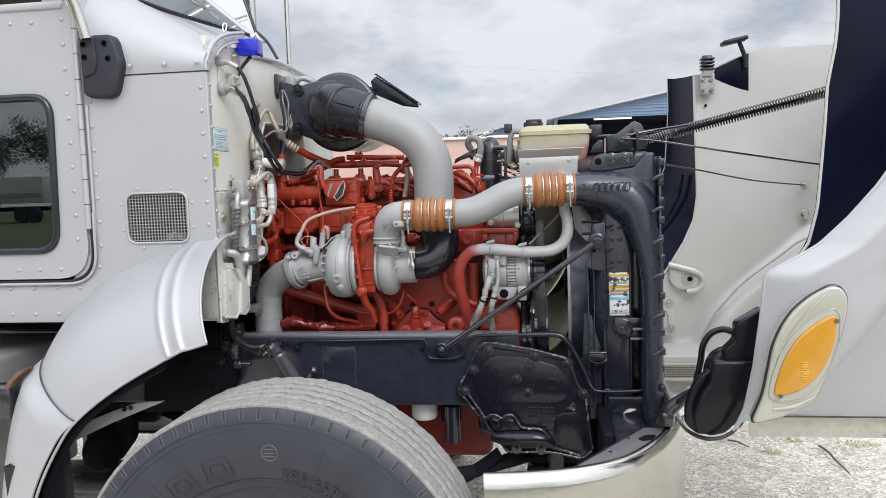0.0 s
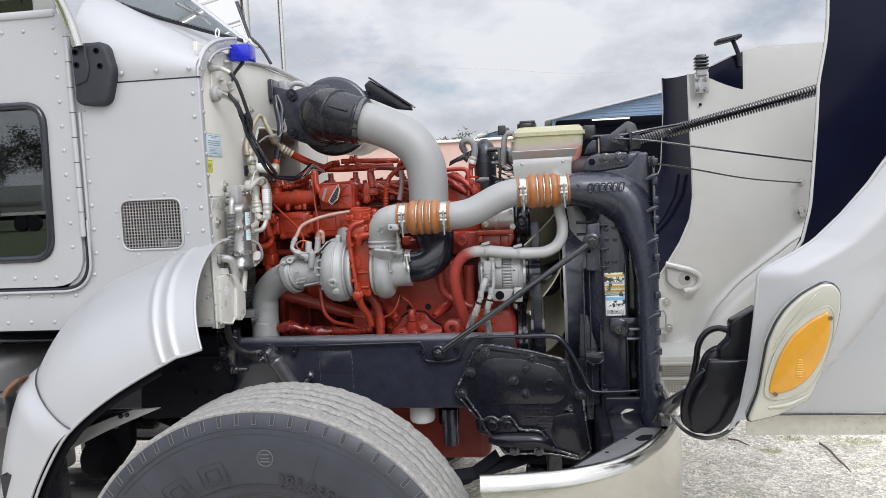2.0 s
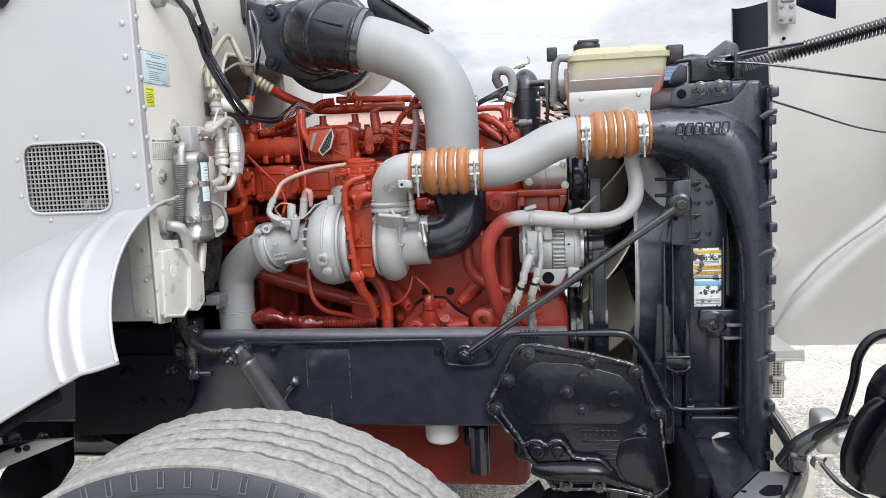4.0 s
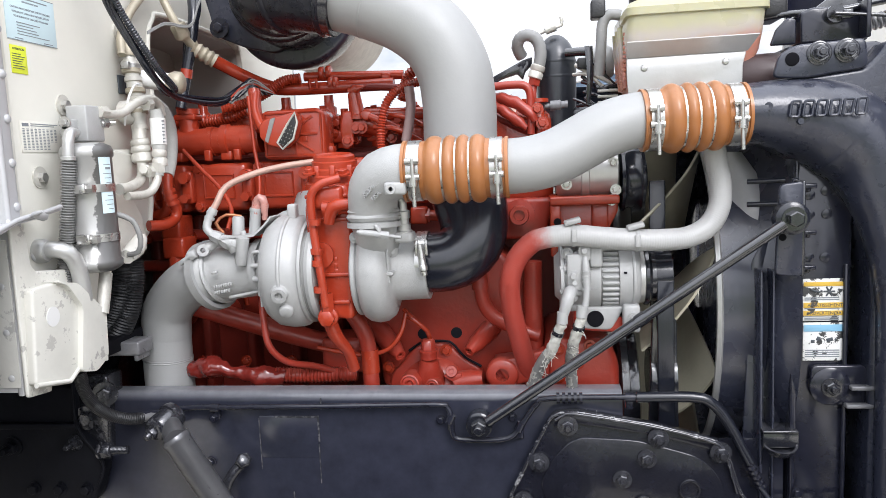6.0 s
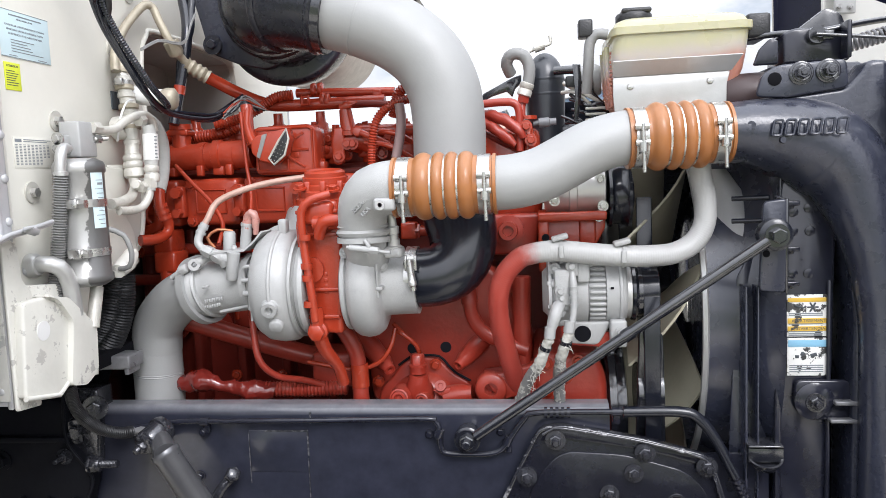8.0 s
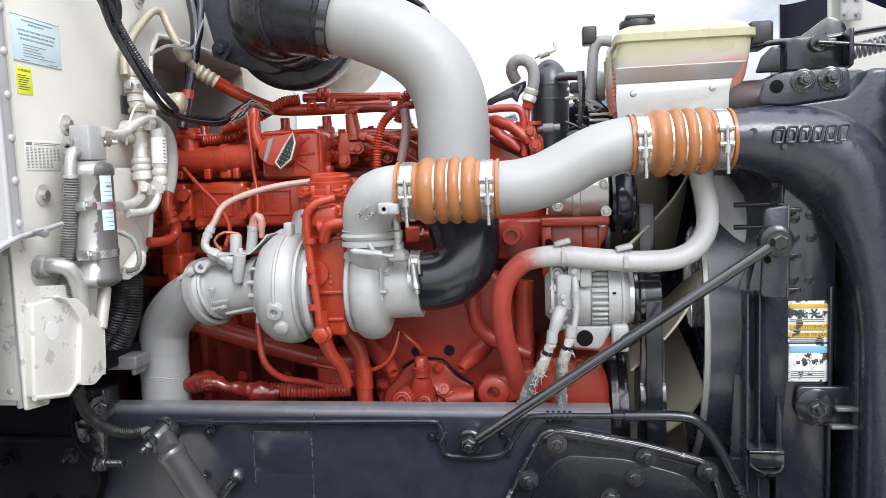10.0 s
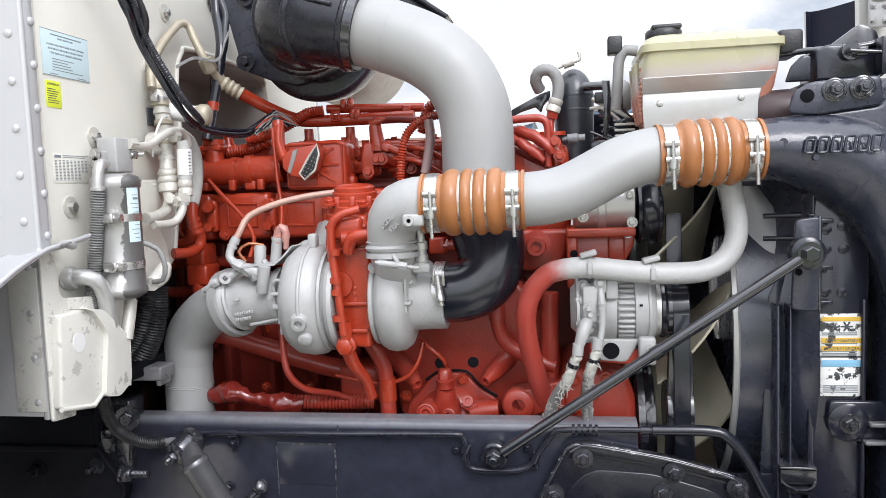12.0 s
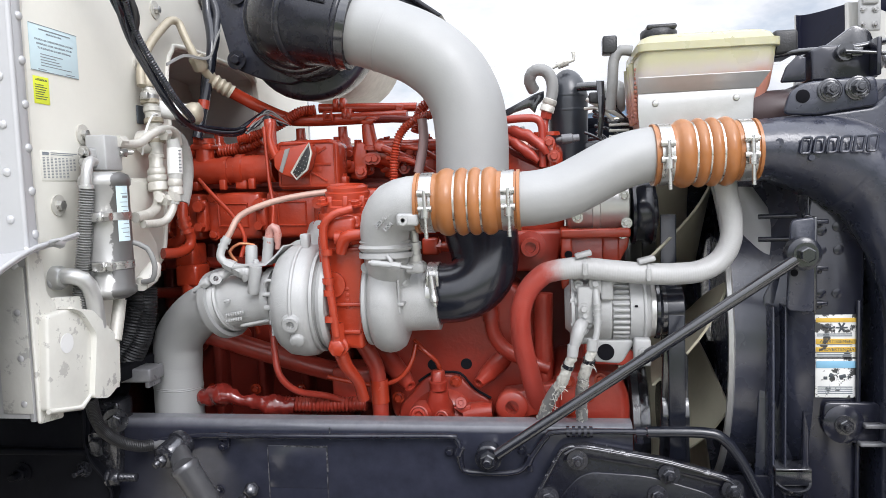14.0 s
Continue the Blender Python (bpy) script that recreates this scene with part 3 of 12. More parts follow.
def hexbolt(r=0.011, h=0.009, washer=1.75, stud=0.0, wh=0.004):
    """A hex head on its washer, standing on z = 0; stud: the length of thread that stands out."""
    a = lathe([(0, r * washer), (wh, r * washer), (wh, 0)], (0, 0, 0), (0, 0, 1), 18)
    b = bmesh.new()
    bmesh.ops.create_cone(b, cap_ends=True, segments=6, radius1=r, radius2=r, depth=h, matrix=pose(0, 0, wh + h / 2))
    bmesh.ops.bevel(b, geom=[e for e in b.edges if all(v.co.z > wh + h * 0.9 for v in e.verts)], offset=r * 0.14, segments=1, affect="EDGES")
    out = [a, b]
    if stud:
        out.append(lathe([(wh + h, r * 0.55), (wh + h + stud - 0.002, r * 0.55), (wh + h + stud, r * 0.42), (wh + h + stud, 0)], (0, 0, 0), (0, 0, 1), 12))
    return join(*out)


def letters(text, size, mat, place, parent, depth=0.0006, name="lettering"):
    """Words in the built-in font as a mesh, standing upright in the local xy plane of place."""
    cu = bpy.data.curves.new("tmp", "FONT")
    cu.body, cu.size, cu.extrude, cu.align_x, cu.align_y = text, size, depth, "CENTER", "CENTER"
    tmp = bpy.data.objects.new("tmp", cu)
    me = bpy.data.meshes.new_from_object(tmp)
    bpy.data.objects.remove(tmp)
    me.materials.append(mat)
    return piece(name, me, parent, place)


OUT_Y = (0, -1, 0)
M12 = shared("bolt", hexbolt(0.0125, 0.010, 1.9), BLACK)
M14S = shared("bolt", hexbolt(0.0135, 0.012, 1.75, 0.012), SATIN)
M14W = shared("bolt", hexbolt(0.0125, 0.011, 1.6, 0.010), BOLTHEAD)
M10W = shared("bolt", hexbolt(0.0115, 0.009, 1.6, 0.004), BOLTHEAD)
CBOLT = shared("bolt", hexbolt(0.007, 0.006, 1.6), CAST)
RBOLT = shared("bolt", hexbolt(0.009, 0.008, 1.5), RED)
SBOLT = shared("bolt", hexbolt(0.007, 0.006, 1.6), STEEL)
RIVET = shared("rivet", lathe([(0, 0.0075), (0.0015, 0.0073), (0.0035, 0.0055), (0.0045, 0.003), (0.0048, 0)], (0, 0, 0), (0, 0, 1), 12), CAB)


def bolts(me, parent, places, d=OUT_Y, name="bolt"):
    for i, p in enumerate(places):
        piece(name, me, parent, axis_matrix(p, d) @ pose(0, 0, 0, 0, 0, 17 * i))


# ---- ground and distance ----
def build_ground():
    bm = bmesh.new()
    xs = [-400, -60, -15, -6, -3] + span(-2.0, 5.0, 29) + [8, 15, 60, 400]
    ys = [-400, -60, -15, -5, -3] + span(-2.0, 6.0, 33) + [9, 16, 60, 400]
    grid = [[bm.verts.new((x, y, (noise.noise(Vector((x * 0.9, y * 0.9, 0))) * 0.02 if abs(x) < 7 and abs(y) < 8 else 0.0) - 0.012)) for y in ys] for x in xs]
    for i in range(len(xs) - 1):
        for j in range(len(ys) - 1):
            bm.faces.new((grid[i][j], grid[i + 1][j], grid[i + 1][j + 1], grid[i][j + 1]))
    me = bpy.data.meshes.new("ground")
    finish(bm)
    bm.to_mesh(me)
    bm.free()
    me.materials.append(GRAVEL)
    tagged(new("ground", me), "pale crushed limerock yard with sparse weeds", "ground", kind="structure")


build_ground()


lawn = bmesh.new()
_n = [[lawn.verts.new((x, y, 0.012)) for y in (-120, -40, -20, -5.5)] for x in (-120, -40, -15, 0, 15, 40, 120)]
for i in range(6):
    for j in range(3):
        lawn.faces.new((_n[i][j], _n[i + 1][j], _n[i + 1][j + 1], _n[i][j + 1]))
whole("lawn", lawn, LAWN, "mown green field across the yard, reflected in the glass", "grass", kind="structure")


def build_lorry():
    t = thing("parked_lorry", (-35.0, -43.0, 0.0), "white lorry parked across the yard, reflected in the window", "truck")
    SET_OUT.append(Matrix.Translation((-22.5, -26.0, 0)))
    part("cab", slab([(-15.6, 0.7), (-13.2, 0.7), (-13.2, 2.9), (-14.9, 2.9), (-15.6, 1.9)], "xz", -18.2, 2.2, 0.08, 0.1), WHITE_PAINT, t)
    part("chassis", rbox((-15.4, -17.9, 0.75), (-8.6, -16.2, 1.0), 0.04), DARKBOX, t)
    part("box_body", rbox((-13.0, -18.2, 1.25), (-8.6, -16.0, 2.95), 0.05), WHITE_PAINT, t)
    part("body_skirt", rbox((-12.9, -15.99, 1.6), (-8.7, -15.96, 1.9), 0.01), GREY, t)
    part("side_window", rbox((-14.7, -15.98, 1.9), (-13.6, -15.97, 2.6), 0.01), DARKBOX, t)
    part("mast", tube([(-12.9, -17.0, 1.3), (-12.9, -17.0, 4.6), (-12.2, -17.0, 5.2)], 0.09, 8), WHITE_PAINT, t)
    for x in (-14.9, -10.2, -9.3):
        part("wheel", lathe([(0, 0.25), (0, 0.48), (0.05, 0.52), (0.25, 0.52), (0.28, 0.48), (0.28, 0.2)], (x, -15.9, 0.52), (0, -1, 0), 28), TYRE, t)
    SET_OUT.pop()


build_lorry()


def scatter(name, mat, count, area, size, seed, label, category, blade=False):
    """Loose stones or grass tufts, joined into one mesh."""
    rng = random.Random(seed)
    vs, fs = [], []
    for _ in range(count):
        x, y = rng.uniform(area[0], area[1]), rng.uniform(area[2], area[3])
        z = noise.noise(Vector((x * 0.9, y * 0.9, 0))) * 0.02 - 0.014
        if blade:
            if noise.noise(Vector((x * 1.3, y * 1.3, 4.0))) < 0.22:
                continue
            for _ in range(5):
                a, h = rng.uniform(0, 6.28), rng.uniform(0.4, 1.0) * size
                dx, dy = math.cos(a), math.sin(a)
                k = len(vs)
                ox, oy = x + rng.uniform(-0.03, 0.03), y + rng.uniform(-0.03, 0.03)
                vs += [(ox - dy * 0.003, oy + dx * 0.003, z), (ox + dy * 0.003, oy - dx * 0.003, z), (ox + dx * h * 0.5, oy + dy * h * 0.5, z + h)]
                fs.append((k, k + 1, k + 2))
        else:
            s = size * rng.uniform(0.35, 1.0) ** 2
            k = len(vs)
            a = rng.uniform(0, 6.28)
            for j in range(5):
                b = a + j * 1.2566
                vs.append((x + math.cos(b) * s * rng.uniform(0.7, 1.1), y + math.sin(b) * s * rng.uniform(0.7, 1.1), z + s * rng.uniform(0.05, 0.35)))
            vs.append((x + rng.uniform(-0.3, 0.3) * s, y + rng.uniform(-0.3, 0.3) * s, z + s * rng.uniform(0.6, 0.9)))
            fs += [(k + j, k + (j + 1) % 5, k + 5) for j in range(5)]
    me = bpy.data.meshes.new(name)
    me.from_pydata(vs, [], fs)
    me.materials.append(mat)
    return tagged(new(name, me), label, category, kind="stuff")


scatter("gravel_stones", STONE, 26000, (0.2, 3.6, 0.3, 4.2), 0.0125, 5, "loose pale limerock stones on the yard", "gravel")
scatter("gravel_stones", STONE, 5000, (-2.2, 0.3, -0.6, 2.5), 0.014, 6, "loose pale limerock stones under the truck", "gravel")
scatter("grass_tufts", GRASS, 2200, (0.5, 4.2, 1.3, 6.0), 0.022, 7, "short weeds growing through the gravel", "grass", True)


def clumps(centres, seed):
    """Low grass clumps, many thin blades each, joined into one mesh."""
    rng = random.Random(seed)
    vs, fs = [], []
    for cx, cy, r, n in centres:
        for _ in range(n):
            a, d = rng.uniform(0, 6.28), r * math.sqrt(rng.random())
            x, y = cx + math.cos(a) * d, cy + math.sin(a) * d * 0.7
            z = noise.noise(Vector((x * 0.9, y * 0.9, 0))) * 0.02 - 0.014
            b, h, w = rng.uniform(0, 6.28), rng.uniform(0.004, 0.014), rng.uniform(0.0015, 0.0030)
            k = len(vs)
            vs += [(x - math.sin(b) * w, y + math.cos(b) * w, z), (x + math.sin(b) * w, y - math.cos(b) * w, z), (x + math.cos(b) * h * 0.7, y + math.sin(b) * h * 0.7, z + h)]
            fs.append((k, k + 1, k + 2))
    me = bpy.data.meshes.new("grass_clumps")
    me.from_pydata(vs, [], fs)
    me.materials.append(GRASS)
    tagged(new("grass_clumps", me), "small yellow-green weed clumps in the gravel", "grass", kind="stuff")


clumps([(1.70, 1.82, 0.06, 260), (1.88, 2.03, 0.07, 260), (2.28, 1.99, 0.10, 420), (1.46, 2.02, 0.05, 120), (2.12, 1.60, 0.05, 90), (1.55, 1.60, 0.04, 60), (2.45, 2.3, 0.12, 400), (2.0, 2.35, 0.10, 300), (1.3, 1.62, 0.05, 60), (-1.55, 1.6, 0.15, 300), (-1.2, 1.9, 0.12, 260)], 17)
twig_label = "thin dry brown twig lying on the gravel"
whole("twig", tube([(2.002, 1.906, 0.004), (2.012, 1.78, 0.008), (2.006, 1.66, 0.006), (2.01, 1.55, 0.004), (2.004, 1.453, 0.004)], [0.007, 0.006, 0.006, 0.005, 0.003], 6), BARK, twig_label, "twig", "twigs on the gravel")
whole("twig", tube([(1.492, 1.986, 0.004), (1.537, 1.94, 0.01), (1.556, 1.905, 0.008), (1.586, 1.871, 0.004)], [0.005, 0.006, 0.005, 0.003], 6), BARK, twig_label, "twig", "twigs on the gravel")
whole("twig", tube([(1.14, 1.348, 0.004), (1.22, 1.37, 0.006), (1.297, 1.387, 0.004)], 0.004, 6), STONE, "pale bare stick lying on the gravel", "twig", "twigs on the gravel")


def build_workshop():
    t = thing("metal_workshop", (5.0, 25, 0), "blue ribbed metal workshop with a grey-trimmed gable and open dark bay", "building")
    Y, peak, eave, xl, xr = 25.0, (5.05, 4.62), 3.86, 0.85, 9.25
    head = 3.82
    part("wall", slab([(xl, 0), (xl + 0.12, 0), (xl + 0.12, head), (9.2, head), (9.2, 0), (xr, 0), (xr, eave), peak, (xl, eave)], "xz", Y, 0.12, 0), BLUE_ROOF, t, "blue ribbed metal siding")
    z = head + 0.05
    while z < 4.55:
        half = min(1.0, (peak[1] - z) / (peak[1] - eave))
        part("siding_rib", rbox((peak[0] - (peak[0] - xl) * half, Y - 0.03, z), (peak[0] + (xr - peak[0]) * half, Y + 0.01, z + 0.04), 0), BLUE_ROOF, t)
        z += 0.11
    for name, a, b in (("roof", (xl - 0.25, eave - 0.06), peak), ("roof", peak, (xr + 0.25, eave - 0.06))):
        part(name, slab([a, b, (b[0], b[1] + 0.055), (a[0], a[1] + 0.055)], "xz", Y - 0.3, 12.0, 0.01), GREYTRIM, t, "grey metal roof edge")
    part("bay_interior", join(rbox((xl, Y + 5.9, 0), (9.4, Y + 6.0, head + 0.1), 0), rbox((xl, Y + 0.13, 0), (xl + 0.1, Y + 6, head + 0.1), 0), rbox((9.3, Y + 0.13, 0), (9.4, Y + 6, head + 0.1), 0), rbox((xl, Y + 0.13, head + 0.06), (9.4, Y + 6, head + 0.12), 0)), BAYDARK, t, "bay walls, their shade put into dark navy")
    part("strip_lamp", rbox((2.32, Y + 0.58, 3.783), (3.68, Y + 0.64, 3.843), 0.01), TUBELIGHT, t, "lit strip lamp over the bay")


GREYTRIM = paint("grey_metal_trim", (0.46, 0.465, 0.48), 0.5, 0, (0.34, 0.345, 0.36), 0.3, 0.05, 2, 0)
# this navy carries the bay's shade in its base colour
BAYDARK = paint("bay_shade_navy", (0.020, 0.024, 0.042), 0.7, 0, None, 0, 0.1, 1, 0, spec=0.1)
TUBELIGHT = paint("lit_tube", (0.8, 0.78, 0.7), 0.5)
TUBELIGHT.node_tree.nodes["Principled BSDF"].inputs["Emission Color"].default_value = (1.0, 0.95, 0.80, 1)
TUBELIGHT.node_tree.nodes["Principled BSDF"].inputs["Emission Strength"].default_value = 1.3
build_workshop()
shed = thing("metal_shed", (-2.04, 29, 0), "small blue metal shed with a pale roof edge beside the workshop", "shed")
part("wall", slab([(-3.07, 0), (-1.00, 0), (-1.00, 3.92), (-3.07, 3.38)], "xz", 29.0, 3.0, 0), BLUE_ROOF, shed)
part("roof", slab([(-3.22, 3.38), (-0.90, 3.94), (-0.90, 4.00), (-3.22, 3.44)], "xz", 28.7, 3.6, 0), GREYTRIM, shed)


def build_trailer():
    t = thing("flat_trailer", (-4.5, 18, 0), "low faded red trailer with a pale roof edge", "trailer")
    part("body", rbox((-8.5, 17.4, 1.0), (0.6, 19.8, 2.80), 0.03), RUSTROOF, t)
    part("roof_edge", rbox((-8.6, 17.3, 2.80), (0.7, 19.9, 2.87), 0.02), WHITE_TRIM, t, "pale metal roof edge")
    for x in (-6.5, -5.3, -1.2):
        part("wheel", lathe([(0, 0), (0, 0.48), (0.05, 0.5), (0.28, 0.5), (0.33, 0.46), (0.33, 0)], (x, 17.42, 0.5), (0, 1, 0), 20), RUBBER, t)
    part("axle", rbox((-7.0, 17.6, 0.45), (-0.8, 19.5, 1.0), 0.02), SATIN, t)


build_trailer()


def build_tree(name, at, h, seed):
    rng = random.Random(seed)
    t = thing(name, at, "green leafy oak standing behind the yard", "tree", "trees behind the yard")
    base = Vector(at)
    limbs = [tube([base, base + Vector((0.1, 0, h * 0.25)), base + Vector((-0.05, 0.1, h * 0.5))], [0.3, 0.22, 0.14], 8)]
    vs, fs = [], []
    for _ in range(9):
        a, up = rng.uniform(0, 6.28), rng.uniform(0.28, 0.45)
        s = base + Vector((0, 0, h * up))
        e = base + Vector((math.cos(a) * h * rng.uniform(0.2, 0.42), math.sin(a) * h * rng.uniform(0.2, 0.42), h * rng.uniform(0.55, 0.92)))
        limbs.append(tube([s, s.lerp(e, 0.5) + Vector((0, 0, h * 0.05)), e], [0.12, 0.07, 0.02], 6, 0.4))
        for _ in range(16):
            q = s.lerp(e, rng.uniform(0.45, 1.05)) + Vector((rng.gauss(0, 0.07), rng.gauss(0, 0.07), rng.gauss(0, 0.05))) * h
            for _ in range(34):
                w = q + Vector((rng.gauss(0, 0.035), rng.gauss(0, 0.035), rng.gauss(0, 0.03))) * h
                d = Vector((rng.uniform(-1, 1), rng.uniform(-1, 1), rng.uniform(-0.6, 0.6))).normalized()
                e2 = d.orthogonal().normalized() * 0.07
                k = len(vs)
                vs += [tuple(w - d * 0.11), tuple(w + e2), tuple(w + d * 0.11), tuple(w - e2)]
                fs.append((k, k + 1, k + 2, k + 3))
    part("trunk", join(*limbs), BARK, t)
    me = bpy.data.meshes.new("crown")
    me.from_pydata([tuple(Vector(v) - base) for v in vs], [], fs)
    me.materials.append(LEAF)
    ob = new("crown", me)
    ob.parent = t


for i, (x, y, h) in enumerate(((-6.8, 52, 5.5), (-4.0, 50, 5.1), (-1.6, 51, 4.6), (-0.4, 49, 4.2), (-9.5, 50, 4.4), (-15.0, 50, 5.0), (-20.0, 54, 5.5), (-24.5, 50, 4.6))):
    build_tree("tree", (x, y, 0), h, 20 + i)

for i, (x, y, h) in enumerate(((-70, -64, 9.5), (-63, -60, 9.0), (-57, -66, 10.0), (-51, -62, 9.0), (-46, -66, 10.0), (-40, -62, 9.0), (-34, -66, 9.5), (-27, -62, 8.5), (-18, -60, 9.0), (-8, -62, 9.5), (4, -60, 9.0), (16, -62, 9.5), (28, -60, 9.0))):
    build_tree("tree", (x, y, 0), h, 40 + i)

whole("power_line", join(tube([(-60, 40, 13.2), (-13.4, 40, 9.31), (-2.7, 40, 8.1), (10.6, 40, 7.4), (60, 40, 8.6)], 0.006, 6, 0.8)), GREY, "thin grey overhead cable crossing the sky", "cable")
for x, z in ((-60, 13.2), (60, 8.6)):
    whole("utility_pole", lathe([(0, 0.16), (z + 0.4, 0.11)], (x, 40, 0), (0, 0, 1), 12), BARK, "tall weathered wooden utility pole holding the cable", "utility pole", "poles of the cable")


# ---- chassis ----
def build_rail(y, sign, label):
    t = thing("frame_rail", (-0.9, y, 0.816), label, "frame rail", "chassis rails")
    lo, hi = 0.816, 1.096
    prof = [(0, lo), (0, hi), (0.048, hi), (0.048, hi - 0.009), (0.009, hi - 0.009), (0.009, lo + 0.009), (0.085, lo + 0.009), (0.085, lo)]
    pts = round_poly([Vector((y + sign * a, b)) for a, b in prof], [0.016, 0.032, 0, 0, 0.006, 0.006, 0, 0], 8)
    part("channel", slab(pts, "yz", -2.6, 2.88, 0), RAILPAINT, t)
    low = round_poly([Vector((y + sign * a, b)) for a, b in [(0, lo), (0, 1.0), (0.009, 1.0), (0.009, lo + 0.009), (0.08, lo + 0.009), (0.08, lo)]], [0.016, 0, 0, 0.006, 0, 0], 4)
    part("front_section", slab(low, "yz", 0.281, 0.30, 0), BLACK, t)
    return t


rail = build_rail(0.0, 1, "glossy black painted steel chassis rail")
build_rail(0.864, -1, "black painted chassis rail behind the engine")
STREAK = paint("scuffed_pale_paint", (0.10, 0.101, 0.108), 0.6, 0, (0.012, 0.013, 0.018), 0.8, 0.2, 60, 0.2, 100, patch=90, sharp=0.05)
for x, a, b, w in ((-0.338, 1.046, 0.99, 0.0016), (-0.339, 0.985, 0.90, 0.0010), (-0.466, 1.04, 0.93, 0.0008), (-0.33, 1.085, 1.06, 0.0012), (0.21, 1.06, 1.02, 0.0012), (0.23, 1.058, 1.01, 0.0010), (0.195, 1.06, 1.03, 0.0010), (-0.40, 0.88, 0.83, 0.0012)):
    part("scratch", rbox((x - w, -0.0022, b), (x + w, -0.0004, a), 0), STREAK, rail, "pale scratch")
for x, y, z, w in ((-0.62, 0.004, 1.0775, 0.05), (-0.52, 0.010, 1.0860, 0.09), (-0.30, 0.006, 1.0810, 0.13), (-0.10, 0.011, 1.0872, 0.07), (0.02, 0.005, 1.0790, 0.10)):
    part("scuff", rbox((x - w, y - 0.002, z - 0.0012), (x + w, y + 0.002, z + 0.0012), 0, 1, (45, 0, 0)), STREAK, rail, "pale scuff along the bend")
part("scratch", rbox((-0.43, -0.0026, 1.0425), (-0.337, -0.0006, 1.0455), 0), STREAK, rail, "pale scratch")
bolts(shared("bolt", hexbolt(0.008, 0.006, 1.5), BLACK), rail, [(-0.579, -0.001, 0.944)])
part("paint_patch", rbox((-0.465, -0.0012, 0.955), (-0.34, 0.001, 1.045), 0.0004), RAILPAINT, rail, "overpainted plate on the web")
whole("front_crossmember", rbox((0.40, 0.09, 0.70), (0.52, 0.77, 0.86), 0.015), BLACK, "black steel crossmember between the chassis rails", "crossmember")
whole("rear_crossmember", rbox((-1.6, 0.09, 0.86), (-1.45, 0.77, 1.06), 0.015), BLACK, "black steel crossmember between the chassis rails", "crossmember")


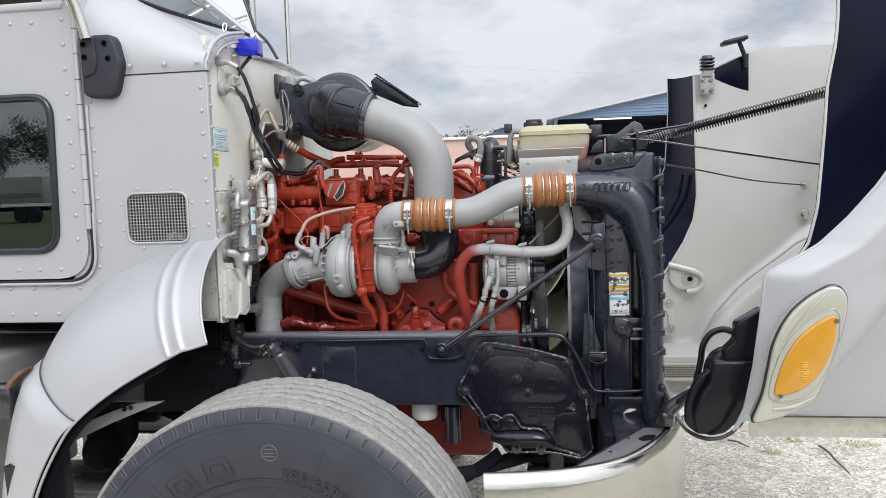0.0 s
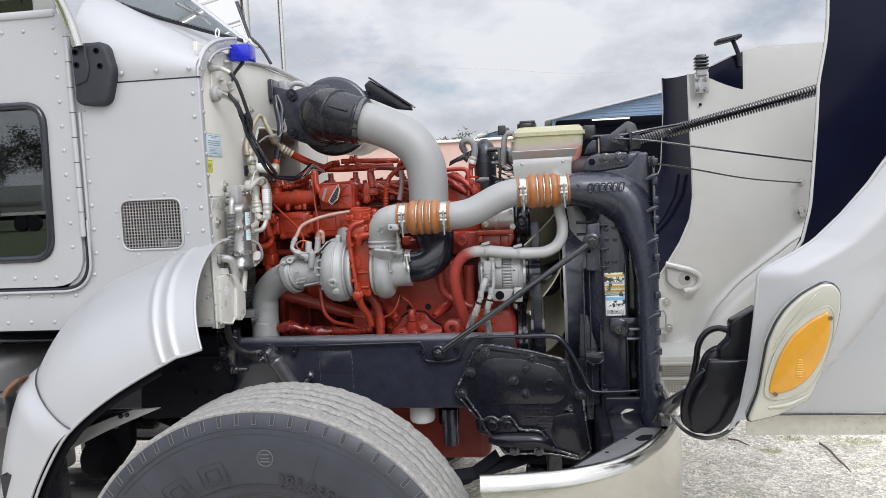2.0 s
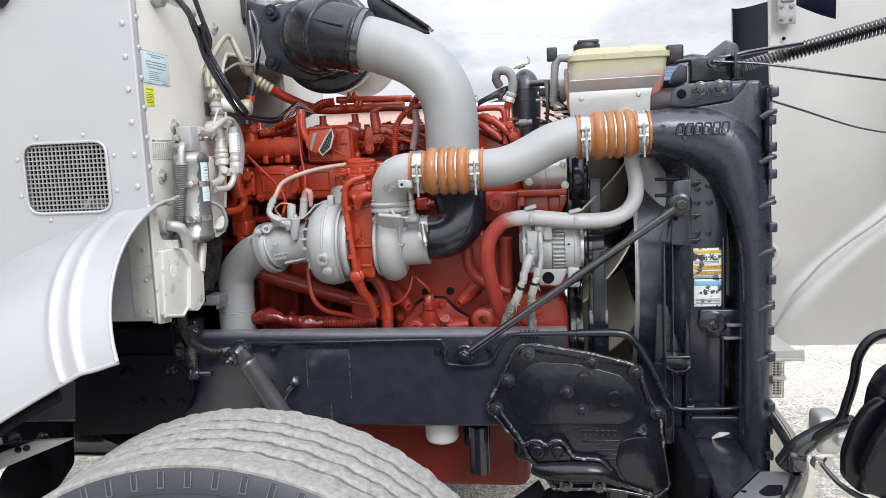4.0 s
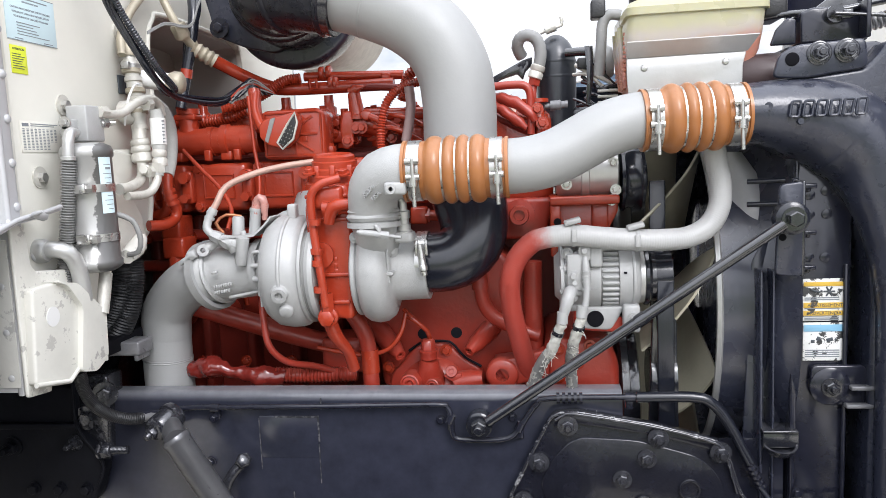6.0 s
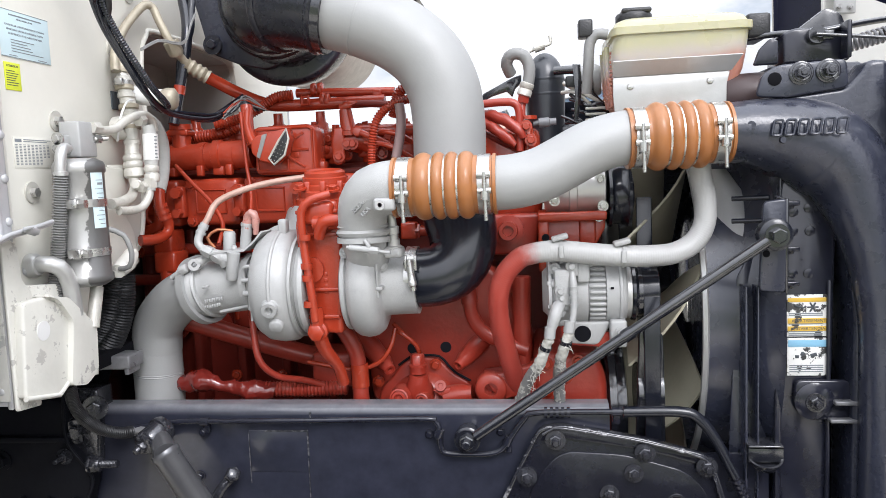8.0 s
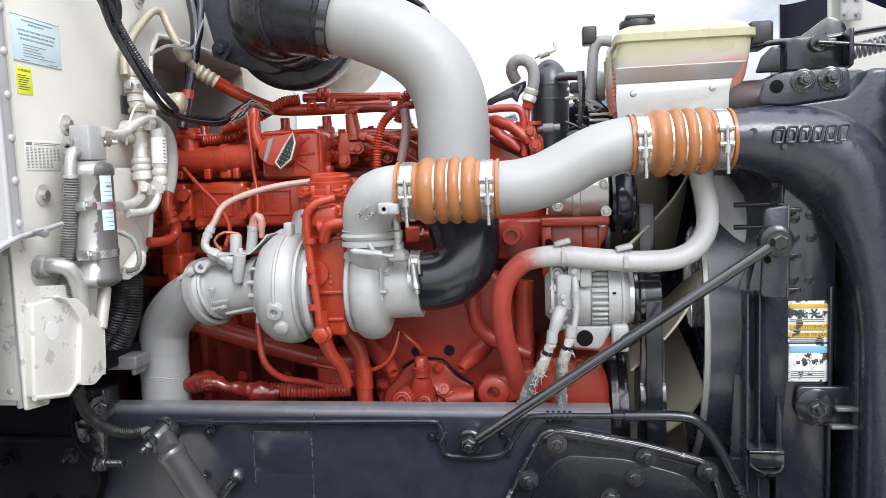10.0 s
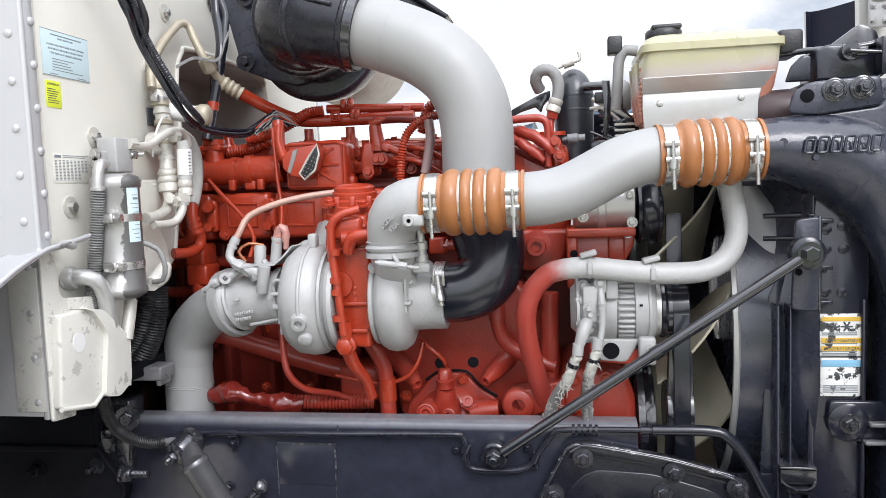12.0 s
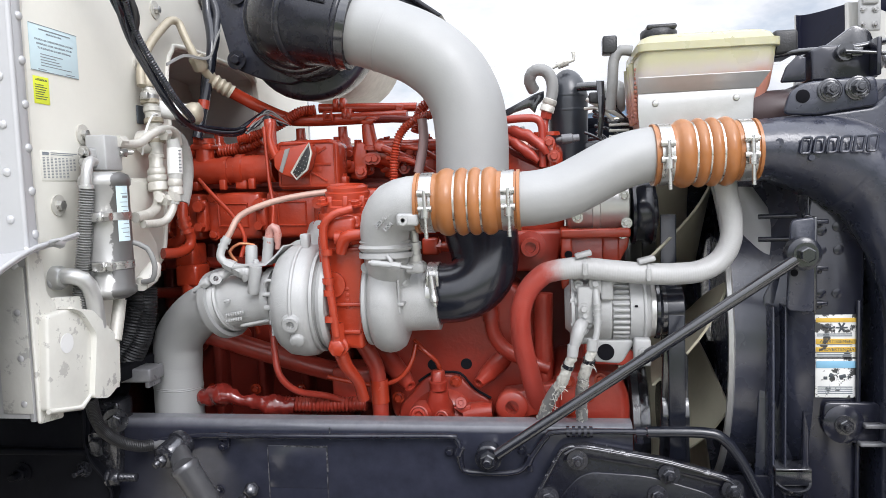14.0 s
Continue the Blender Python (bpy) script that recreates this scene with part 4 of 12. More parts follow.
def build_front_bracket():
    t = thing("frame_front_bracket", (0.31, -0.02, 0.62), "glossy black cast steering bracket with worn edges on the rail", "bracket")
    out = [(0.143, 1.060), (0.189, 1.064), (0.338, 1.038), (0.456, 1.006), (0.473, 0.977), (0.492, 0.910), (0.520, 0.869), (0.529, 0.774), (0.545, 0.664), (0.504, 0.632), (0.412, 0.652), (0.232, 0.653), (0.204, 0.700), (0.171, 0.730), (0.145, 0.777), (0.121, 0.800), (0.078, 0.858), (0.056, 0.875), (0.059, 0.896), (0.108, 0.994)]
    part("plate", slab(out, "xz", -0.028, 0.028, 0.004, 0.016, 3), GLOSSCAST, t)
    ring = [Vector(p) for p in round_poly([Vector(p) for p in out], 0.016)]
    loop = [Vector((p[0], -0.0285, p[1])) for p in ring]
    # rim and flange edge are drawn as the casting's highlight lines
    part("rim", tube(loop + loop[:1], 0.0042, 8, straight=True), WORN_GLINT, t, "thin worn cast rim with edge highlights in its paint")
    part("flange", slab([(0.156, 1.060), (0.189, 1.064), (0.339, 1.038), (0.453, 1.005), (0.461, 0.984), (0.449, 0.990), (0.338, 1.020), (0.185, 1.043), (0.143, 1.035)], "xz", -0.033, 0.03, 0.003, 0.004), GLOSSCAST, t, "thick upper flange")
    part("flange_edge", tube([(0.148, -0.040, 1.052), (0.165, -0.040, 1.062), (0.189, -0.040, 1.064), (0.339, -0.040, 1.038), (0.453, -0.040, 1.005), (0.469, -0.038, 0.975), (0.488, -0.034, 0.907)], 0.0032, 8), WORN_GLINT, t)
    pad = [(0.143, 0.974), (0.184, 1.016), (0.307, 1.010), (0.419, 0.978), (0.454, 0.945), (0.472, 0.891), (0.453, 0.855), (0.416, 0.840), (0.162, 0.838), (0.130, 0.874), (0.114, 0.919)]
    part("pad", slab(pad, "xz", -0.0325, 0.008, 0.0035, 0.03), GLOSSCAST, t)
    part("rib", tube([(0.082, -0.034, 0.889), (0.100, -0.036, 0.864), (0.122, -0.038, 0.831), (0.149, -0.040, 0.791), (0.160, -0.040, 0.759), (0.188, -0.038, 0.720), (0.212, -0.036, 0.685), (0.230, -0.034, 0.657)], [0.0045, 0.005, 0.006, 0.006, 0.0055, 0.005, 0.005, 0.005], 8), WORN_GLINT, t)
    part("rib", tube([(0.149, -0.040, 0.789), (0.162, -0.046, 0.786), (0.175, -0.050, 0.798), (0.196, -0.052, 0.799), (0.216, -0.052, 0.787), (0.233, -0.052, 0.800), (0.253, -0.052, 0.800), (0.269, -0.050, 0.784), (0.285, -0.046, 0.754), (0.312, -0.046, 0.748), (0.353, -0.046, 0.746), (0.377, -0.044, 0.729), (0.397, -0.042, 0.696), (0.413, -0.038, 0.674), (0.449, -0.034, 0.660), (0.500, -0.034, 0.644)], 0.0058, 8), WORN_GLINT, t, "worn raised rib over the twin holes")
    part("rib", tube([(0.230, -0.034, 0.655), (0.299, -0.036, 0.656), (0.371, -0.036, 0.658), (0.422, -0.034, 0.651), (0.500, -0.034, 0.635)], 0.0052, 8), WORN_GLINT, t)
    boss = part("boss_plate", slab([(0.161, 0.782), (0.178, 0.797), (0.209, 0.785), (0.230, 0.798), (0.261, 0.794), (0.285, 0.754), (0.280, 0.737), (0.181, 0.735)], "xz", -0.047, 0.03, 0.006, 0.012), GLOSSCAST, t)
    for x, y, z in [(0.190, -0.050, 0.767), (0.246, -0.050, 0.767)]:
        part("boss", lathe([(0, 0.0175), (0.006, 0.0175), (0.008, 0.015), (0.008, 0.0125), (-0.010, 0.0115), (-0.010, 0)], (x, y, z), OUT_Y, 24), GLOSSCAST, boss)
    part("bulge", tube([(0.179, -0.030, 0.713), (0.207, -0.040, 0.710), (0.280, -0.044, 0.710), (0.342, -0.044, 0.709), (0.382, -0.038, 0.697), (0.411, -0.028, 0.666)], [0.018, 0.026, 0.028, 0.028, 0.024, 0.010], 18), GLOSSCAST, t)
    # gusset painted pale for the highlight on this corner
    part("gusset", slab([(0.479, 0.845), (0.487, 0.824), (0.474, 0.813), (0.458, 0.824), (0.446, 0.815)], "xz", -0.042, 0.02, 0.004, 0.006), WORN_GLINT, t)
    part("corner_pocket", slab([(0.415, 0.795), (0.486, 0.811), (0.506, 0.775), (0.521, 0.676), (0.494, 0.659), (0.423, 0.679), (0.399, 0.732)], "xz", -0.0315, 0.006, 0.003, 0.02), GLOSSCAST, t)
    x, y, z = (0.401, -0.034, 0.913)
    part("port", lathe([(0, 0.021), (0.004, 0.021), (0.005, 0.019), (0.004, 0.016), (-0.002, 0.0155), (-0.002, 0)], (x, y, z), OUT_Y, 28), GLOSSCAST, t)
    bolts(M14W, t, [(0.172, -0.032, 1.039), (0.342, -0.036, 1.016), (0.457, -0.036, 0.989), (0.115, -0.030, 0.963), (0.082, -0.032, 0.884), (0.512, -0.032, 0.875)])
    bolts(M10W, t, [(0.321, -0.034, 0.974), (0.274, -0.034, 0.932), (0.314, -0.034, 0.881), (0.266, -0.036, 0.667), (0.355, -0.036, 0.666)])
    x, y, z = (0.311, -0.030, 0.817)
    for i in range(6):
        part("cast_mark", rbox((x + 0.0165 * i, y, z - 0.012), (x + 0.0165 * i + 0.012, y + 0.004, z + 0.006), 0.0015), GLOSSCAST, t)
    for k, (a, b) in enumerate(((0.10, 0.012), (0.052, 0.012), (0.062, 0.012), (0.046, 0.012), (0.046, 0.018))):
        part("cast_mark", rbox((x + 0.1 - a, y + 0.001, z - 0.030 - 0.013 * k), (x + 0.1 - b + 0.012, y + 0.004, z - 0.023 - 0.013 * k), 0.001), GLOSSCAST, t)
    return t


build_front_bracket()


def build_strut():
    t = thing("radiator_strut", (0.0, -0.03, 1.04), "black steel stay rod from the chassis rail to the radiator", "strut")
    a, b = Vector((0.018, -0.05, 1.052)), Vector((0.552, -0.088, 1.425))
    part("rod", tube([a, b], 0.0105, 16), SATIN, t)
    part("sleeve", tube([a.lerp(b, 0.53), a.lerp(b, 0.56)], 0.0125, 14), SATIN, t)
    for p, r in (((0.0, -0.012, 1.040), 0.026), ((0.566, -0.06, 1.434), 0.029)):
        part("bushing", lathe([(-0.012, r * 0.8), (0, r), (0.012, r * 1.02), (0.028, r), (0.032, r * 0.8), (0.032, 0)], p, OUT_Y, 28), RUBBER, t, "black rubber bushing")
    piece("nut", shared("nut", hexbolt(0.0155, 0.012, 1.5, 0.012), SATIN), t, axis_matrix((0.0, -0.046, 1.040), OUT_Y))
    piece("nut", shared("nut", hexbolt(0.0140, 0.014, 1.5), SATIN), t, axis_matrix((0.566, -0.092, 1.434), OUT_Y))


build_strut()


def build_brake_line():
    t = thing("chassis_air_line", (0.0, -0.02, 1.0), "black painted steel line clipped along the chassis rail", "pipe")
    y = -0.016
    part("pipe", tube([(-0.72, y, 1.054), (-0.609, y, 1.068), (-0.497, y, 1.069), (-0.278, y, 1.072), (-0.085, y, 1.075), (-0.067, y, 1.071), (-0.059, y, 1.057), (-0.058, y, 1.032), (-0.055, y, 1.013), (-0.044, y, 1.003), (0.021, y, 1.002), (0.045, y, 1.004), (0.066, y, 1.012), (0.09, y, 1.045), (0.115, y, 1.078), (0.14, y, 1.088), (0.30, y, 1.090), (0.41, y, 1.090), (0.445, y, 1.078), (0.475, y, 1.04), (0.505, y, 0.98), (0.53, y, 0.925), (0.545, y - 0.01, 0.895), (0.575, y - 0.01, 0.882), (0.70, y - 0.01, 0.884), (0.745, y, 0.888)], 0.0058, 10), BLACK, t)
    part("thick_section", tube([(0.305, y, 1.090), (0.41, y, 1.090), (0.445, y, 1.078), (0.475, y, 1.04), (0.505, y, 0.98), (0.515, y, 0.96)], 0.0105, 12), RUBBER, t, "black rubber hose section")
    for k in range(5):
        part("ferrule_ring", lathe([(-0.003, 0.011), (0.003, 0.011)], (0.155 + 0.011 * k, y, 1.0885), (1, 0, 0), 12), BLACK, t)
        part("ferrule_ring", lathe([(-0.003, 0.011), (0.003, 0.011)], Vector((0.517, y, 0.953)).lerp(Vector((0.535, y, 0.915)), k / 4), (0.45, 0, -0.9), 12), BLACK, t)
    for p in ((-0.553, 1.068), (-0.059, 1.046), (0.079, 1.03), (0.292, 1.090), (0.60, 0.884)):
        part("clip", join(lathe([(-0.009, 0.009), (0.009, 0.009)], (p[0], y, p[1]), (1, 0, 0.0) if not -0.2 < p[0] < 0.1 else (0.4, 0, 0.9), 12), rbox((p[0] - 0.007, -0.014, p[1] - 0.026), (p[0] + 0.007, -0.001, p[1]), 0.002)), BLACK, t)
    bolts(shared("bolt", hexbolt(0.0065, 0.006, 1.5), BLACK), t, [(-0.559, -0.012, 1.045), (-0.081, -0.002, 1.039), (0.064, -0.002, 1.045), (0.60, -0.02, 0.905)])
    part("hose", tube([(-0.752, -0.160, 1.192), (-0.766, -0.130, 1.143), (-0.767, -0.100, 1.102), (-0.753, -0.070, 1.071), (-0.730, -0.040, 1.052), (-0.714, -0.020, 1.048)], 0.0118, 16, corr=(0.0042, 0.0006)), DRAIN, t, "corrugated black hose")
    part("hose_end", lathe([(0, 0.0095), (0.012, 0.0105), (0.016, 0.008), (0.028, 0.0095), (0.040, 0.007), (0.050, 0.006)], (-0.721, -0.018, 1.047), (1, 0, 0.15), 14), STEELGREY, t, "grimy crimped hose end")


build_brake_line()


SHOCKCAN = paint("satin_shock_can", (0.12, 0.121, 0.128), 0.30, 0.45, (0.085, 0.086, 0.09), 0.35, 0.18, 14, 0.10, 90, spec=0.6, patch=12, sharp=0.3)
# black casting darkened in its colour for the shade around it
SHADE_BLACK = paint("shade_black_casting", (0.009, 0.0095, 0.013), 0.5, 0.0, (0.016, 0.017, 0.021), 0.3, 0.2, 24, 0.3, 80, spec=0.10)


def build_shock():
    t = thing("shock_absorber", (-0.5, -0.08, 0.60), "black telescopic shock absorber hung from the chassis rail", "shock absorber")
    a, b = Vector((-0.604, -0.095, 1.032)), Vector((-0.348, -0.095, 0.610))
    d = (b - a).normalized()
    part("body", lathe([(0.004, 0.0), (0.004, 0.0215), (-0.003, 0.0225), (-0.004, 0.0275), (0.002, 0.0295), (0.008, 0.0285), (0.010, 0.027), (0.30, 0.027), (0.31, 0.024), (0.31, 0.012), (0.42, 0.012)], a, d, 36), SHOCKCAN, t, "satin black steel can")
    axis = (-0.36, -1.0, -0.34)
    eye = part("eye", lathe([(0.0, 0.010), (0.0, 0.027), (0.008, 0.030), (0.016, 0.030), (0.018, 0.026), (0.052, 0.026), (0.056, 0.022), (0.056, 0.010)], (-0.640, -0.020, 1.058), axis, 30, closed=True), BOLTHEAD, t, "dark rubber-bushed eye")
    part("washer", lathe([(0.056, 0.0), (0.056, 0.024), (0.060, 0.025), (0.064, 0.021), (0.064, 0.0)], (-0.640, -0.020, 1.058), axis, 28), BOLTHEAD, eye)
    part("stem", lathe([(0.064, 0.008), (0.084, 0.008), (0.086, 0.006), (0.086, 0)], (-0.640, -0.020, 1.058), axis, 14), BOLTHEAD, eye)
    part("nut", lathe([(0.064, 0.0135), (0.074, 0.0135), (0.076, 0.011)], (-0.640, -0.020, 1.058), axis, 6), BOLTHEAD, eye)
    part("neck", tube([(-0.642, -0.045, 1.046), a + d * 0.004], [0.020, 0.024], 18), SHOCKCAN, t)


build_shock()


def build_spring_hanger():
    t = thing("spring_hanger", (-0.92, -0.05, 0.86), "black cast leaf spring hanger bolted to the chassis rail", "bracket")
    part("casting", slab([(-1.156, 1.124), (-0.852, 1.127), (-0.854, 1.048), (-0.849, 1.023), (-0.826, 1.004), (-0.805, 0.969), (-0.799, 0.947), (-0.820, 0.879), (-0.912, 0.806), (-1.190, 0.794)], "xz", -0.045, 0.040, 0.006, 0.02), SHADE_BLACK, t)
    part("web", slab([(-1.150, 1.048), (-0.846, 1.047), (-0.842, 1.036), (-1.152, 1.033)], "xz", -0.060, 0.02, 0.003), SHADE_BLACK, t)
    mount = part("cab_mount", slab([(-0.859, 1.143), (-0.785, 1.141), (-0.788, 1.054), (-0.795, 0.970), (-0.813, 0.944), (-0.832, 0.974), (-0.856, 1.008), (-0.868, 1.046)], "xz", -0.022, 0.06, 0.005, 0.012), BOLTHEAD, t, "dark steel mount plate")
    part("mount_lip", tube([(-0.845, -0.050, 1.136), (-0.848, -0.050, 1.056), (-0.837, -0.050, 1.019), (-0.811, -0.050, 0.986), (-0.794, -0.050, 0.951), (-0.814, -0.050, 0.901)], 0.0035, 8), SHADE_BLACK, mount)
    bolts(shared("nut", hexbolt(0.012, 0.012, 1.5, 0.022), BOLTHEAD), t, [(-0.855, -0.045, 1.003)])
    bolts(shared("nut", hexbolt(0.015, 0.013, 1.5, 0.020), SHADE_BLACK), t, [(-1.001, -0.045, 0.992)])
    bolts(shared("bolt", hexbolt(0.0155, 0.014, 1.7), BOLTHEAD), t, [(-0.792, -0.022, 1.101), (-0.842, -0.022, 1.048)], (0.3, -1, 0))
    bolts(shared("bolt", hexbolt(0.011, 0.010, 1.3), SHADE_BLACK), t, [(-0.96, -0.045, 0.90), (-0.90, -0.045, 0.90), (-0.84, -0.045, 0.90)])
    part("stud", join(tube([(-0.787, -0.060, 0.992), (-0.729, -0.060, 0.993)], 0.0085, 12, corr=(0.003, 0.0005)), lathe([(0, 0.0165), (0.020, 0.0165), (0.022, 0.014)], (-0.787, -0.060, 0.992), (1, 0, 0), 6), lathe([(-0.004, 0.019), (0.0, 0.019)], (-0.787, -0.060, 0.992), (1, 0, 0), 18)), BOLTHEAD, t, "threaded steel stud with a nut")
    t2 = thing("brake_hose_fitting", (-0.5, -0.03, 0.93), "dull steel hose fitting screwed into the chassis rail", "fitting")
    part("nut", lathe([(-0.012, 0.016), (0.008, 0.016), (0.012, 0.011), (0.012, 0)], (-0.492, -0.035, 0.962), (0.5, -0.7, 0.5), 6), BOLTHEAD, t2)
    part("hose", tube([(-0.495, -0.02, 0.955), (-0.52, -0.035, 0.93), (-0.535, -0.04, 0.89), (-0.53, -0.03, 0.82)], 0.011, 12), BOLTHEAD, t2, "dark grey brake hose")


build_spring_hanger()


def build_springs():
    t = thing("leaf_spring", (-0.42, -0.05, 0.62), "black stacked steel leaf spring over the front axle", "leaf spring")
    for k in range(3):
        part("leaf", tube([(-1.15 + 0.1 * k, 0.04, 0.78 - 0.012 * k), (-0.42, 0.04, 0.50 - 0.012 * k), (0.014, 0.04, 0.539 - 0.012 * k), (0.24 - 0.06 * k, 0.04, 0.590 - 0.012 * k), (0.40 - 0.10 * k, 0.04, 0.650 - 0.012 * k)], 0.024, 4, squash=0.2), SHADE_BLACK, t)


build_springs()


# ---- wheel ----
def build_wheel():
    c, K = Vector((-0.352, -0.940, 0.545)), 1.0413
    t = thing("truck_wheel", (c.x, c.y + 0.18, -0.012), "dusty black radial truck tyre on a polished rim", "wheel")
    prof = [(0.30, 0.30), (0.305, 0.36), (0.302, 0.44), (0.290, 0.500), (0.275, 0.5145), (0.20, 0.5165), (0.060, 0.5165), (0.030, 0.518), (0.017, 0.5285), (0.009, 0.521),
            (0.001, 0.495), (-0.006, 0.460), (-0.008, 0.42), (-0.004, 0.38), (0.012, 0.33), (0.024, 0.29), (0.032, 0.272), (0.06, 0.262)]
    prof = [(y, r * K) for y, r in prof]
    tyre = part("tyre", lathe(prof, c, (0, 1, 0), 128, closed=True), TYRE, t)
    ribs = ((0.015, 0.072), (0.083, 0.118), (0.129, 0.164), (0.175, 0.210), (0.221, 0.280))
    for k, (a, b) in enumerate(ribs):
        bm = bmesh.new()
        n = 384
        rows = []
        for i in range(n):
            ang = 2 * math.pi * i / n
            za = 0.0030 * math.sin(i * 2 * math.pi / 8) + 0.0015 * noise.noise(Vector((i * 0.11, k * 7.0, 0)))
            zb = 0.0030 * math.sin(i * 2 * math.pi / 8 + 0.5) + 0.0015 * noise.noise(Vector((i * 0.11, k * 7.0 + 3, 0)))
            lift = 0.0012 * noise.noise(Vector((i * 0.35, k * 5.0, 2)))
            cut = 0.0016 if i % 4 == 0 and k else 0.0
            pts = [(a + (za if k else 0.0), 0.514 if k else 0.524), (a + (za if k else 0.0), 0.5325 - cut if k else 0.5310), (a + (za if k else 0.0) + 0.005, 0.5365 - cut + lift), ((a + b) / 2, 0.5378 - cut + lift), (b + zb - 0.005, 0.5365 - cut + lift), (b + zb, 0.5325 - cut), (b + zb, 0.514)]
            rows.append([bm.verts.new(c + Vector((math.sin(ang) * r * K, y, math.cos(ang) * r * K))) for y, r in pts])
        for i in range(n):
            A, B = rows[i], rows[(i + 1) % n]
            for j in range(6):
                bm.faces.new((A[j], A[j + 1], B[j + 1], B[j]))
        part("tread_rib", bm, TREAD, tyre, "worn grey tread rib", 35)
    sipe = shared("shoulder_sipe", rbox((-0.0042, -0.0030, -0.013), (0.0042, 0.010, 0.012), 0.001), GROOVE)
    lip = shared("sipe_lip", join(rbox((-0.0062, -0.0034, -0.014), (-0.0042, 0.008, 0.012), 0.0006), rbox((0.0042, -0.0034, -0.014), (0.0062, 0.008, 0.012), 0.0006), rbox((-0.0062, -0.0032, -0.0152), (0.0062, 0.008, -0.013), 0.0006)), SCUFF)
    for i in range(70):
        ang = 2 * math.pi * i / 70
        spot = Matrix.Translation(c + Vector((math.sin(ang) * 0.512 * K, 0.0075, math.cos(ang) * 0.512 * K))) @ pose(0, 0, 0, 0, math.degrees(ang), 0) @ pose(0, 0, 0, -18, 0, 0)
        piece("shoulder_sipe", sipe, tyre, spot)
        piece("sipe_lip", lip, tyre, spot)
    for r, w, y in ((0.492, 0.0014, 0.0005), (0.478, 0.0010, -0.0022), (0.345, 0.002, 0.006), (0.318, 0.003, 0.016)):
        loop = [c + Vector((math.sin(a) * r * K, y - 0.0005, math.cos(a) * r * K)) for a in (2 * math.pi * k / 120 for k in range(121))]
        part("moulded_ring", tube(loop, w, 6, straight=True, caps=False), GROOVE, tyre)
    ring = round_poly([Vector(p) for p in ((-0.036, -0.034), (0.036, -0.034), (0.036, 0.034), (-0.036, 0.034))], 0.010)
    outer = [Vector((p[0], 0, p[1])) for p in ring]
    mark = shared("moulded_mark", join(tube(outer + outer[:1], 0.0016, 6, straight=True), tube([Vector((p.x * 0.52, 0, p.z * 0.52)) for p in outer + outer[:1]], 0.0013, 6, straight=True)), GROOVE)
    for k in range(4):
        a = math.radians(-16.8 - 15.6 * k)
        piece("moulded_mark", mark, tyre, Matrix.Translation(c + Vector((math.sin(a) * 0.401, -0.0075, math.cos(a) * 0.401))) @ pose(0, 0, 0, 0, math.degrees(a), 0))
    for ch, step in zip("385/65R22.5", (0, 3.7, 7.4, 10.2, 13.0, 16.7, 20.6, 24.6, 28.2, 30.6, 33.0)):
        a = math.radians(9.6 + step)
        letters(ch, 0.044, GROOVE, Matrix.Translation(c + Vector((math.sin(a) * 0.380, -0.0084, math.cos(a) * 0.380))) @ pose(0, 0, 0, 0, math.degrees(a), 0) @ pose(0, 0, 0, 90, 0, 0), tyre, 0.0012, "moulded_letter")
    stamp = c + Vector((0.027, -0.0070, 0.435))
    part("moulded_stamp", join(tube([stamp + Vector((math.cos(k / 16 * 6.2832) * 0.021, 0, math.sin(k / 16 * 6.2832) * 0.021)) for k in range(17)], 0.0016, 6, straight=True), *[rbox(stamp + Vector((-0.014, -0.001, z)), stamp + Vector((0.012, 0.001, z + 0.003)), 0.0005) for z in (-0.011, -0.002, 0.008)]), SCUFF, tyre)
    for deg in (-41, 21):
        a = math.radians(deg)
        part("mould_seam", tube([c + Vector((math.sin(a) * r * K, y, math.cos(a) * r * K)) for r, y in ((0.478, 0.0005), (0.455, -0.0062), (0.42, -0.0082), (0.385, -0.005))], 0.0009, 6), GROOVE, tyre)
    part("rim", lathe([(0.045, 0.272), (0.030, 0.272), (0.028, 0.262), (0.05, 0.25), (0.12, 0.24), (0.16, 0.21), (0.165, 0.12), (0.06, 0.105), (0.05, 0.0)], c, (0, 1, 0), 72), CHROME, t, "polished aluminium rim")
    nut = shared("wheel_nut", hexbolt(0.016, 0.02, 1.3, 0.012), CHROME)
    for k in range(10):
        a = 2 * math.pi * k / 10
        piece("wheel_nut", nut, t, axis_matrix(c + Vector((math.cos(a) * 0.168, 0.163, math.sin(a) * 0.168)), OUT_Y))
    part("hub", lathe([(0, 0.075), (-0.06, 0.07), (-0.075, 0.05), (-0.075, 0)], c + Vector((0, 0.06, 0)), (0, 1, 0), 32), BLACK, t)
    part("brake_drum", lathe([(0.20, 0.20), (0.40, 0.21), (0.42, 0.1)], c, (0, 1, 0), 32), BLACK, t)


build_wheel()
# added far wheel and arch block light coming through the wheel well
far_wheel = copy_thing(bpy.data.objects["truck_wheel"], pose(-0.425, 0.864 + 0.85 - 0.18, -0.012, 0, 0, 180))
tagged(far_wheel, "black radial truck tyre on the far end of the axle", group="front wheels")
tagged(bpy.data.objects["truck_wheel"], group="front wheels")
whole("far_arch_blocker", sheet(lambda u, v: Vector((-0.45 + 0.72 * math.cos(0.2 + 2.9 * u), 0.90 + 0.75 * v, 0.55 + 0.68 * math.sin(0.2 + 2.9 * u))), span(0, 1, 20), span(0, 1, 5), 0.006), DARKBOX, "dark far-side arch added to block light in the wheel well", "fender")


